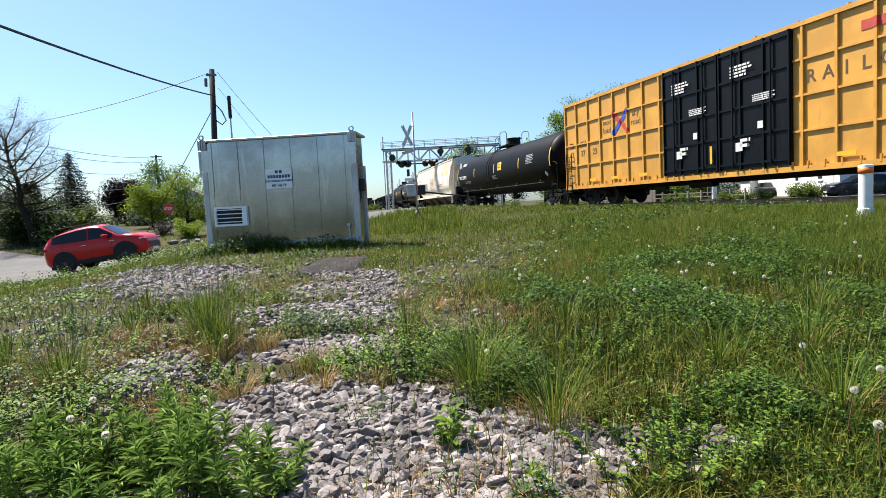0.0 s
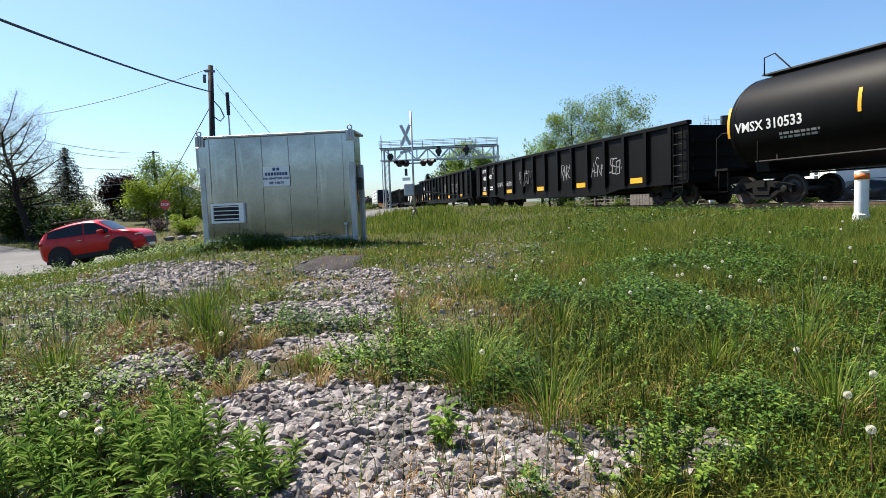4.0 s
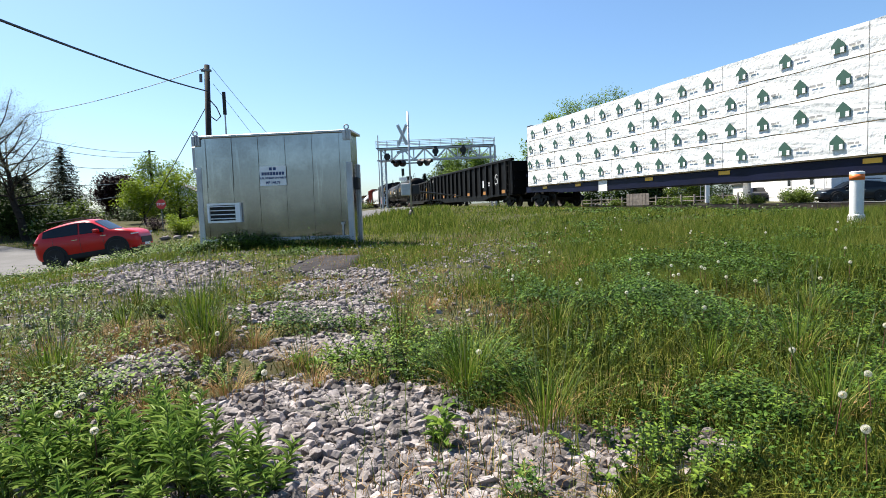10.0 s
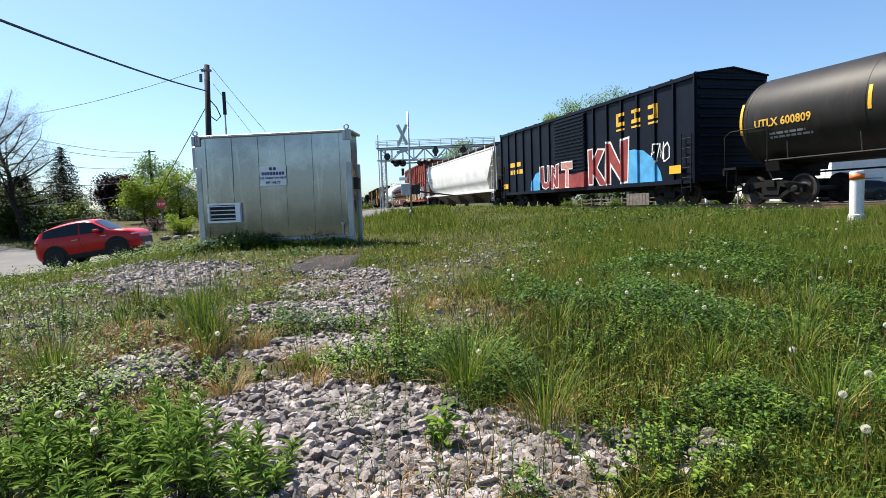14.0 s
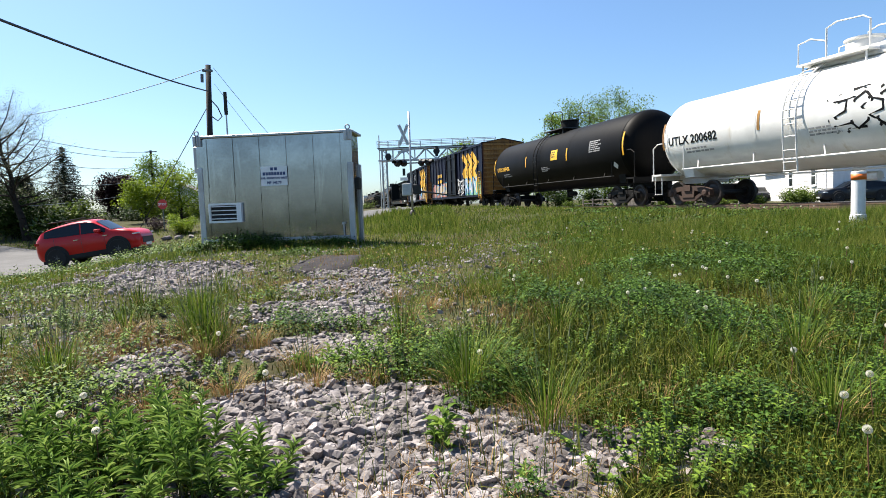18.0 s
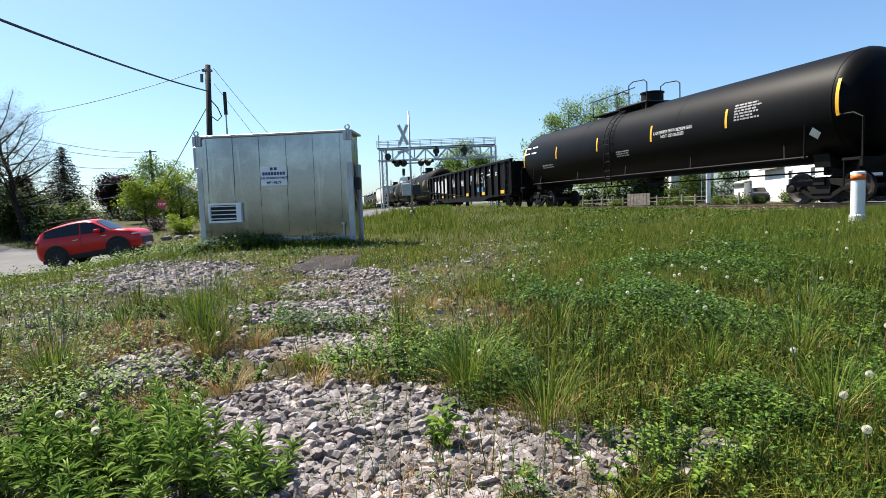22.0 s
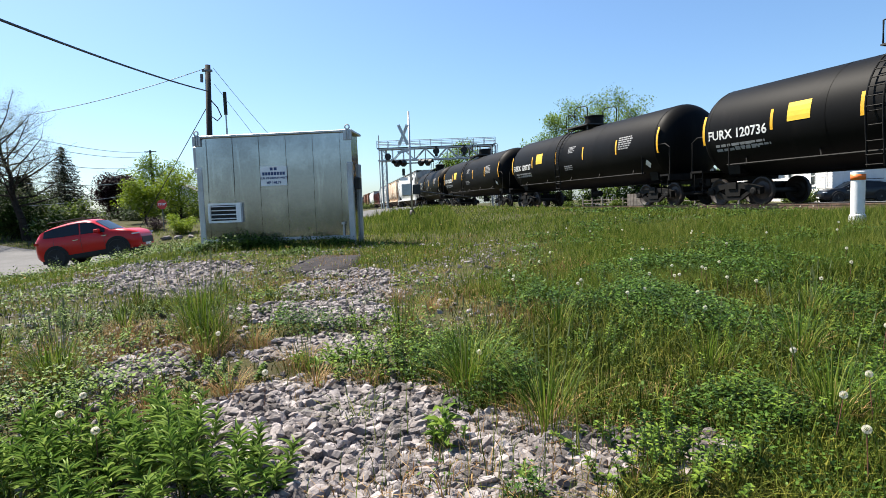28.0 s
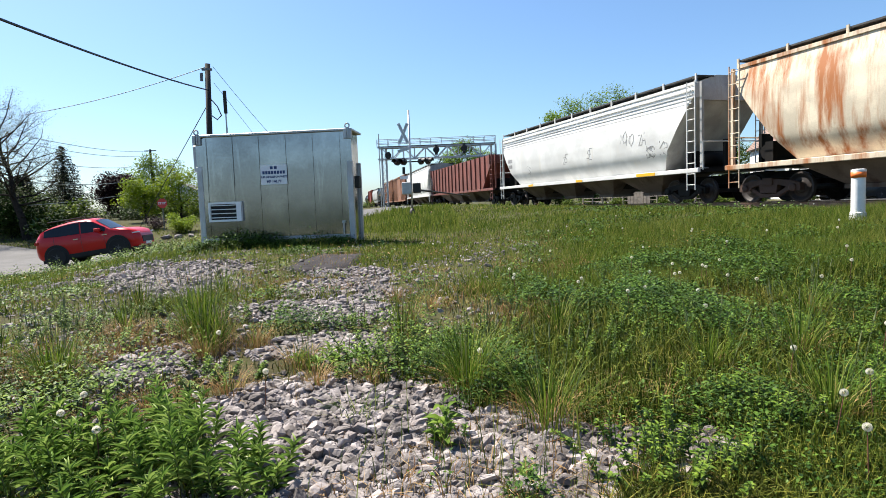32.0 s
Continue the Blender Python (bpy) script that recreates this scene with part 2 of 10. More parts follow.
paint("black_tank", (0.003, 0.003, 0.0033), 0.5, 0.12, (0.006, 0.005, 0.005), spec=0.09)
paint("dusty_tank", (0.0035, 0.0035, 0.0037), 0.55, 0.25, (0.007, 0.006, 0.0055), spec=0.09)
paint("brown_tank", (0.02, 0.018, 0.017), 0.5, 0.35, (0.03, 0.024, 0.02), spec=0.2)
paint("rusty_black", (0.005, 0.0045, 0.004), 0.6, 0.35, (0.016, 0.007, 0.0045), spec=0.08)
paint("white_tank", (0.74, 0.73, 0.7), 0.45, 0.12, (0.5, 0.45, 0.36), vary=0.15)
paint("gondola_black", (0.003, 0.003, 0.0034), 0.6, 0.3, (0.007, 0.006, 0.005), spec=0.12)
paint("gondola_brown", (0.013, 0.011, 0.0095), 0.65, 0.4, (0.022, 0.015, 0.01), spec=0.12)
paint("box_yellow", (0.62, 0.31, 0.045), 0.5, 0.1, (0.36, 0.17, 0.05), vary=0.2)
paint("door_black", (0.005, 0.007, 0.01), 0.45, 0.15, (0.011, 0.011, 0.012), spec=0.14)
paint("box_navy", (0.005, 0.008, 0.017), 0.5, 0.25, (0.011, 0.011, 0.013), spec=0.12)
paint("box_blue", (0.006, 0.009, 0.028), 0.5, 0.25, (0.02, 0.012, 0.012), spec=0.12)
paint("end_orange", (0.42, 0.19, 0.038), 0.7, 0.6, (0.12, 0.04, 0.015))
paint("box_red", (0.27, 0.05, 0.03), 0.65, 0.3, (0.1, 0.028, 0.02), spec=0.25)
paint("box_brown", (0.27, 0.11, 0.05), 0.65, 0.4, (0.12, 0.05, 0.03))
paint("flat_yellow", (0.46, 0.23, 0.03), 0.7, 0.85, (0.1, 0.04, 0.016))
paint("flat_red", (0.1, 0.026, 0.016), 0.7, 0.6, (0.03, 0.012, 0.008), spec=0.2)
paint("hopper_white", (0.66, 0.66, 0.64), 0.45, 0.12, (0.6, 0.56, 0.48), vary=0.15)
paint("hopper_stained", (0.7, 0.69, 0.64), 0.5, 0.5, (0.66, 0.44, 0.17), vary=0.15)
paint("hopper_rust", (0.76, 0.66, 0.5), 0.65, 0.68, (0.33, 0.11, 0.025), vary=0.3)
paint("hopper_grey", (0.4, 0.4, 0.39), 0.55, 0.2, (0.3, 0.27, 0.22))
paint("hopper_red", (0.2, 0.06, 0.045), 0.7, 0.3, (0.1, 0.04, 0.03))
paint("beam_blue", (0.004, 0.006, 0.026), 0.5, 0.15, (0.008, 0.008, 0.02), spec=0.18)
paint("beam_green", (0.005, 0.007, 0.007), 0.6, 0.2, (0.035, 0.028, 0.02), spec=0.15)
paint("gear_black", (0.005, 0.0045, 0.004), 0.7, 0.3, (0.012, 0.009, 0.007), spec=0.2)
paint("gear_rust", (0.055, 0.028, 0.018), 0.8, 0.4, (0.035, 0.02, 0.015))
paint("chute_grey", (0.13, 0.105, 0.085), 0.7, 0.4, (0.06, 0.04, 0.03), spec=0.2)
mat("wheel_steel", (0.025, 0.018, 0.015), 0.6, metal=0.15, vary=0.4, scale=4, grain=30, bump=0.1)
mat("wheel_load_rust", (0.13, 0.05, 0.018), 0.8, metal=0.0, vary=0.6, scale=2.2, grain=25, bump=0.15, color2=(0.03, 0.016, 0.011), spec=0.2, random_obj=0.6)
mat("axle_dark", (0.022, 0.015, 0.012), 0.6, vary=0.4, scale=4, grain=30)
mat("reflector_yellow", (0.8, 0.42, 0.02), 0.4, vary=0.1, bump=0)
mat("sign_yellow", (0.78, 0.5, 0.03), 0.5, vary=0.12, bump=0)
mat("letter_white", (0.72, 0.72, 0.7), 0.6, vary=0.15, bump=0)
mat("letter_grey", (0.3, 0.3, 0.3), 0.6, vary=0.2, bump=0)
mat("letter_yellow", (0.75, 0.42, 0.04), 0.6, vary=0.15, bump=0)
mat("letter_black", (0.01, 0.01, 0.011), 0.6, vary=0.15, bump=0, spec=0.1)
mat("letter_brown", (0.1, 0.05, 0.015), 0.6, vary=0.15, bump=0)
mat("letter_rust", (0.2, 0.085, 0.035), 0.7, vary=0.5, scale=5, bump=0)
mat("tag_cream", (0.62, 0.5, 0.32), 0.6, vary=0.3, scale=1.4, grain=20, bump=0.02, color2=(0.5, 0.34, 0.2))
mat("tag_sky", (0.08, 0.36, 0.66), 0.5, vary=0.25, scale=2, bump=0)
mat("tag_silver", (0.6, 0.61, 0.62), 0.5, vary=0.25, scale=4, bump=0)
mat("tag_blue", (0.09, 0.33, 0.68), 0.5, vary=0.3, scale=4, bump=0)
mat("tag_pink", (0.55, 0.25, 0.2), 0.5, vary=0.3, scale=4, bump=0)
mat("tag_red", (0.5, 0.06, 0.04), 0.5, vary=0.2, scale=4, bump=0)
mat("tag_brick", (0.3, 0.04, 0.035), 0.5, vary=0.3, scale=2, bump=0)
mat("tag_royal", (0.03, 0.08, 0.45), 0.5, vary=0.2, scale=4, bump=0)
mat("tag_green", (0.25, 0.5, 0.28), 0.5, vary=0.3, scale=4, bump=0)
mat("orange_stain", (0.66, 0.42, 0.17), 0.55, vary=0.3, scale=1.6, grain=30, bump=0.03, color2=(0.72, 0.6, 0.4), streak=0.5, streak_color=(0.74, 0.7, 0.6), low=0.35, high=0.6)
mat("grating", (0.06, 0.06, 0.06), 0.8, vary=0.3, grain=80, bump=0.4)
mat("wrap_white", (0.74, 0.75, 0.75), 0.42, vary=0.12, scale=1.5, grain=9, bump=0.5, bump_dist=0.05)
mat("wrap_green", (0.03, 0.085, 0.06), 0.5, vary=0.1, bump=0)
mat("lumber", (0.55, 0.38, 0.2), 0.8, vary=0.3, grain=50)
M = MATS

# ---- shared running gear ----
WR = 0.46


def wheelset_mesh(material):
    bm = bmesh.new()
    for s in (-1, 1):
        y = 0.75 * s
        lathe(bm, [(y - 0.07, 0.2), (y - 0.07, WR - 0.06), (y - 0.06, WR), (y + 0.05, WR), (y + 0.06, WR - 0.05), (y + 0.03, WR - 0.09), (y - 0.0, 0.3), (y + 0.02, 0.2),
                   (y + 0.07, 0.17)], 20, "Y")
    lathe(bm, [(-1.12, 0.07), (-0.9, 0.085), (0.9, 0.085), (1.12, 0.07)], 10, "Y")
    return mesh_of(bm, material)


def truck_mesh(material):
    bm = bmesh.new()
    for s in (-1, 1):
        y0, y1 = (0.93 * s, 1.1 * s) if s > 0 else (1.1 * s, 0.93 * s)
        prism(bm, [(-1.12, 0.36), (-1.12, 0.58), (-0.85, 0.66), (-0.4, 0.72), (0.4, 0.72), (0.85, 0.66), (1.12, 0.58), (1.12, 0.36), (0.72, 0.38), (0.62, 0.5),
                   (0.34, 0.56), (0.3, 0.3), (-0.3, 0.3), (-0.34, 0.56), (-0.62, 0.5), (-0.72, 0.38)], y0, y1)
        prism(bm, [(-0.74, 0.42), (-0.3, 0.16), (0.3, 0.16), (0.74, 0.42), (0.6, 0.46), (0.26, 0.28), (-0.26, 0.28), (-0.6, 0.46)], y0 + 0.03, y1 - 0.03)
        for x in (-0.16, 0, 0.16):
            rod(bm, (x, 1.0 * s, 0.26), (x, 1.0 * s, 0.58), 0.06, 8)
        for x in (-0.89, 0.89):
            lathe(bm, [(1.06 * s, 0.12), (1.15 * s, 0.12), (1.17 * s, 0.07)], 10, "Y", (x, 0, WR))
    cbox(bm, (0, 0, 0.66), (0.36, 2.3, 0.22))
    for x in (-0.36, 0.36):
        cbox(bm, (x, 0, 0.42), (0.06, 1.6, 0.1))
    return mesh_of(bm, material)


def coupler_mesh(material):
    bm = bmesh.new()
    cbox(bm, (0, 0, 0.86), (0.9, 0.16, 0.18))
    cbox(bm, (0.42, 0.05, 0.86), (0.24, 0.3, 0.26))
    cbox(bm, (-0.3, 0, 0.87), (0.5, 0.42, 0.34))
    pipe(bm, [(-0.3, 0.45, 0.75), (0.1, 0.42, 0.5), (0.45, 0.3, 0.45)], 0.03)
    pipe(bm, [(-0.4, 0.2, 1.0), (-0.35, 1.2, 0.95), (-0.35, 1.35, 0.8)], 0.018)
    return mesh_of(bm, material)


WHEELSET = wheelset_mesh(M["wheel_steel"])
TRUCK_BLACK, TRUCK_RUST = truck_mesh(M["gear_black"]), truck_mesh(M["gear_rust"])
COUPLER = coupler_mesh(M["gear_black"])


def running_gear(root, hl, inset, rust=False):
    for s in (-1, 1):
        t = part("truck", TRUCK_RUST if rust else TRUCK_BLACK, None, root, "cast steel truck with side frames", m=pose(s * (hl - inset), 0, 0))
        for x in (-0.89, 0.89):
            part("wheelset", WHEELSET, None, t, m=pose(x, 0, WR))
        part("coupler", COUPLER, None, root, m=pose(s * (hl - 0.42), 0, 0, 0, 0, 0 if s > 0 else 180))


# ---- lettering and signs on sides (the side towards the camera is +y) ----
def lettering(root, body, size, x, z, y, material, bold=0.0, name="lettering", label="", spacing=1.0, wild=0.0):
    """Letters on a flat side; wild > 0 bends them as a sprayer's hand would."""
    me = text_mesh(body, size, 0.003, bold, spacing)
    if wild:
        ph = 1.7 * len(body) + 2.3 * x
        for v in me.vertices:
            u, w = v.co.x / size, v.co.y / size
            v.co.x += size * wild * (0.5 * w + 0.35 * math.sin(4.3 * w + ph) + 0.2 * math.sin(9 * u + ph))
            v.co.y += size * wild * (0.35 * math.sin(5.1 * u + ph) + 0.3 * math.sin(7 * w + 2 * ph))
    me.materials.append(M[material])
    m = Matrix(((-1, 0, 0, x), (0, 0, 1, y + 0.004), (0, 1, 0, z), (0, 0, 0, 1)))
    return part(name, me, None, root, label, m=m)


def wrap(me, x0, z0, zc, r):
    """Lay a flat mesh (u, v, out) round the near side of a tank."""
    t0 = math.asin(max(-1, min(1, (z0 - zc) / r)))
    for v in me.vertices:
        u, w, o = v.co
        t = t0 + w / r
        k = r + 0.006 + o
        v.co = (x0 - u, k * math.cos(t), zc + k * math.sin(t))
    return me


def tank_text(root, body, size, x, z, zc, r, material, bold=0.0, spacing=1.0):
    me = text_mesh(body, size, 0.003, bold, spacing)
    me.materials.append(M[material])
    return part("lettering", wrap(me, x, z, zc, r), None, root)


def tank_patch(root, name, x, z, w, h, zc, r, material, label="", tilt=0.0):
    bm = bmesh.new()
    n = max(2, int(h / 0.15) + 1)
    a, b = [], []
    for i in range(n + 1):
        v = -h / 2 + h * i / n
        a.append(bm.verts.new((-w / 2 + tilt * v, v, 0.002)))
        b.append(bm.verts.new((w / 2 + tilt * v, v, 0.002)))
    for i in range(n):
        bm.faces.new((a[i], b[i], b[i + 1], a[i + 1]))
    return part(name, wrap(mesh_of(bm, M[material]), x, z, zc, r), None, root, label)


def bars(rows, width, h, gap, ragged=0.3, seed=1):
    """Small plain bars standing for lines of writing."""
    rng = random.Random(seed)
    bm = bmesh.new()
    for i in range(rows):
        x = -width / 2
        end = width / 2 - rng.random() * ragged * width
        z = -i * (h + gap)
        while x < end:
            w = min(end - x, h * rng.uniform(1.2, 3.5))
            bm.faces.new([bm.verts.new(c) for c in ((x, z - h, 0.002), (x + w, z - h, 0.002), (x + w, z, 0.002), (x, z, 0.002))])
            x += w + h * 0.6
    return bm


def flat_bars(root, x, z, y, rows, width, h, material="letter_white", seed=1, gap=None, ragged=0.3):
    m = Matrix(((-1, 0, 0, x), (0, 0, 1, y + 0.004), (0, 1, 0, z), (0, 0, 0, 1)))
    return part("stencil", bars(rows, width, h, gap or h * 0.7, ragged, seed), M[material], root, m=m)


def tank_bars(root, x, z, zc, r, rows, width, h, material="letter_white", seed=1):
    return part("stencil", wrap(mesh_of(bars(rows, width, h, h * 0.7, 0.35, seed), M[material]), x, z, zc, r), None, root)


def flat_patch(root, name, x, z, y, w, h, material, label="", t=0.006, turn=0.0):
    bm = bmesh.new()
    cbox(bm, (0, 0, 0), (w, t * 2, h), pose(0, 0, 0, 0, turn, 0))
    return part(name, bm, M[material], root, label, m=pose(x, y, z))


def poly_patch(root, name, pts, y, material, label="", t=0.006):
    """A painted flat shape on the near side; pts are (x to the picture's right, z) pairs."""
    bm = bmesh.new()
    prism(bm, [(-u, w) for u, w in pts], y - 0.002, y + t)
    return part(name, bm, M[material], root, label)


def stroke(bm, pts, w, mi=0):
    """A flat brush line in (u, v)."""
    last = None
    for i, p in enumerate(pts):
        q = pts[min(i + 1, len(pts) - 1)]
        o = pts[max(i - 1, 0)]
        d = Vector((q[0] - o[0], q[1] - o[1]))
        d = d.normalized() if d.length > 1e-6 else Vector((1, 0))
        k = Vector((-d.y, d.x)) * w / 2
        cur = (bm.verts.new((p[0] + k.x, p[1] + k.y, 0.002 * (mi + 1))), bm.verts.new((p[0] - k.x, p[1] - k.y, 0.002 * (mi + 1))))
        if last:
            f = bm.faces.new((last[0], last[1], cur[1], cur[0]))
            f.material_index = mi
        last = cur


def scrawl(root, x, z, y, w, h, letters, fill, line, seed, fat=0.8, label="sprayed scrawl", wrap_to=None, fill_share=1.0):
    """A spray-painted piece: bulging letter bodies with a line round each."""
    rng = random.Random(seed)
    bm = bmesh.new()
    step = w / letters
    for k in range(letters):
        cx = -w / 2 + step * (k + 0.5)
        hx, hz = step * fat * 0.6, h * 0.5 * rng.uniform(0.8, 1.05)
        cz = rng.uniform(-0.06, 0.06) * h
        n = 22
        ph = [rng.uniform(0, 6.28) for _ in range(4)]
        ring = []
        for i in range(n):
            a = 2 * math.pi * i / n
            q = 1 + 0.16 * math.sin(3 * a + ph[0]) + 0.12 * math.sin(5 * a + ph[1])
            c, s = math.cos(a), math.sin(a)
            sq = (abs(c) ** 4 + abs(s) ** 4) ** -0.25
            ring.append((cx + hx * q * c * sq * 0.95 + 0.18 * hz * s, cz + hz * q * s * sq * 0.9))
        if fill and rng.random() < fill_share:
            c0 = bm.verts.new((cx, cz, 0.002))
            vs = [bm.verts.new((u, v, 0.002)) for u, v in ring]
            for i in range(n):
                bm.faces.new((c0, vs[i], vs[(i + 1) % n]))
        lw = h * 0.055
        stroke(bm, ring + ring[:2], lw, 1)
        u0, v0 = cx + rng.uniform(-0.2, 0.2) * hx, cz
        a0 = rng.uniform(0, 6.28)
        stroke(bm, [(u0 + hx * 0.5 * math.cos(a0 + j * 0.45) * (1 - j * 0.05), v0 + hz * 0.5 * math.sin(a0 + j * 0.5)) for j in range(9)], lw, 1)
    mats = [M[fill or line], M[line]]
    if wrap_to:
        return part("scrawl", wrap(mesh_of(bm, mats), x, z, *wrap_to), None, root, label)
    m = Matrix(((-1, 0, 0, x), (0, 0, 1, y + 0.004), (0, 1, 0, z), (0, 0, 0, 1)))
    return part("scrawl", bm, mats, root, label, m=m)


def throw_up(root, body, size, x, z, y, fill, line, wild=0.12, spacing=1.0, edge=0.05, fat=0.012, label="outlined graffiti letters"):
    """Sprayed block letters standing on z: an outline colour with the fill colour laid on it."""
    z += 0.36 * size
    lettering(root, body, size, x, z, y, line, (fat + edge) * size, "graffiti_outline", spacing=spacing, wild=wild)
    return lettering(root, body, size, x, z, y + 0.005, fill, fat * size, "graffiti_letters", label, spacing=spacing, wild=wild)


RELIEF = {}


def drape(root, door_rise=0.0):
    """Lay what is painted on a boxcar's near side over its ribs, rails and door."""
    ribs, rails, rib_d, (d0, d1) = RELIEF[root.name]
    bands = [(0, x - 0.042, x + 0.042, rib_d) for x in ribs] + [(2, z - 0.032, z + 0.032, 0.06) for z in rails]
    if door_rise:
        bands.append((0, d0, d1, door_rise))
    for ob in root.children:
        if ob.name.split(".")[0] not in ("graffiti_outline", "graffiti_letters", "scrawl", "emblem_stroke", "yellow_mark", "yellow_chevron"):
            continue
        m = ob.matrix_basis.copy()
        bm = bmesh.new()
        bm.from_mesh(ob.data)
        bm.transform(m)
        for axis in (0, 2):
            lo = min(v.co[axis] for v in bm.verts)
            hi = max(v.co[axis] for v in bm.verts)
            normal = Vector((1, 0, 0) if axis == 0 else (0, 0, 1))
            for ax, a, b, _ in bands:
                for c in (a - 0.002, a, b, b + 0.002):
                    if ax == axis and lo < c < hi:
                        bmesh.ops.bisect_plane(bm, geom=bm.verts[:] + bm.edges[:] + bm.faces[:], plane_co=normal * c, plane_no=normal)
        for v in bm.verts:
            inside_door = door_rise and d0 - 1e-4 < v.co.x < d1 + 1e-4
            v.co.y += max((r for ax, a, b, r in bands if a - 1e-4 < v.co[ax] < b + 1e-4 and not (inside_door and ax == 2)), default=0)
        bm.to_mesh(ob.data)
        bm.free()
        ob.matrix_basis = Matrix()


TAG_STROKES = (
    (((0, 0), (0.4, 1), (0.75, 0)), ((0.15, 0.4), (0.65, 0.42))),
    (((0.8, 0.9), (0.3, 1), (0.1, 0.7), (0.65, 0.42), (0.6, 0.08), (0, 0.1)),),
    (((0, 0), (0.05, 1), (0.6, 0.92), (0.6, 0.58), (0.1, 0.5), (0.75, 0)),),
    (((0, 0), (0.02, 1)), ((0.7, 1), (0.05, 0.5), (0.8, 0))),
    (((0.4, 1), (0.05, 0.8), (0.02, 0.25), (0.35, 0), (0.7, 0.25), (0.68, 0.8), (0.4, 1)),),
    (((0, 0), (0.15, 1), (0.4, 0.3), (0.65, 1), (0.8, 0)),),
    (((0.7, 1), (0.05, 0.95), (0, 0.5), (0.5, 0.52)), ((0, 0.5), (0, 0.03), (0.7, 0.05))),
    (((0.05, 0.9), (0.7, 1), (0.1, 0.05), (0.85, 0.1)),),
)


def tag_line(root, x, z, y, w, h, line, seed, waves=5, wrap_to=None):
    """A thin sprayed signature: one looping line."""
    rng = random.Random(seed)
    bm = bmesh.new()
    step = w / waves
    for piece in range(waves):
        x0, hh = -w / 2 + step * piece, h * rng.uniform(0.75, 1.1)
        z0, lean = -h / 2 + rng.uniform(-0.08, 0.12) * h, rng.uniform(0.05, 0.3)
        for line_pts in rng.choice(TAG_STROKES):
            pts = [(x0 + step * 1.6 * (u + lean * v + rng.uniform(-0.06, 0.06)), z0 + hh * (v + rng.uniform(-0.06, 0.06))) for u, v in line_pts]
            stroke(bm, pts, h * 0.07)
    me = mesh_of(bm, M[line])
    if wrap_to:
        return part("scrawl", wrap(me, x, z, *wrap_to), None, root)
    m = Matrix(((-1, 0, 0, x), (0, 0, 1, y + 0.004), (0, 1, 0, z), (0, 0, 0, 1)))
    return part("scrawl", me, None, root, m=m)


def ladder(root, x, y, z0, z1, material, width=0.45, rungs=7, along=True, label=""):
    bm = bmesh.new()
    d = Vector((width / 2, 0, 0)) if along else Vector((0, width / 2, 0))
    c = Vector((x, y, 0))
    for s in (-1, 1):
        rod(bm, c + d * s + Vector((0, 0, z0)), c + d * s + Vector((0, 0, z1)), 0.022, 6)
    for i in range(rungs):
        z = z0 + (z1 - z0) * (i + 0.5) / rungs
        rod(bm, c - d + Vector((0, 0, z)), c + d + Vector((0, 0, z)), 0.016, 6)
    return part("ladder", bm, material, root, label)


def place_car(ob, k):
    CARS.append((ob, (BOUNDS[k] + BOUNDS[k + 1]) / 2))


CARS = []
# couplings between the cars, in metres along the line at the start
BOUNDS = (-20.3, 2.0, 22.5, 45.6, 65.0, 85.0, 109.3, 133.6, 157.3, 181.0, 213.7, 240.6, 264.6, 284.4, 303.2, 318.1, 337.2, 360.3, 379.3, 399.5, 415.3, 432.7,
          452.6, 472.6, 499.1, 521.2, 545.7, 565.0, 584.9, 607.4, 630.3, 646.7, 663.3, 680.2, 696.3, 718.3, 738.5, 758.2, 779.0, 800.0, 819.0, 838.0, 858.0, 880.0,
          900.0, 922.0)


def half(k):
    return (BOUNDS[k + 1] - BOUNDS[k]) / 2


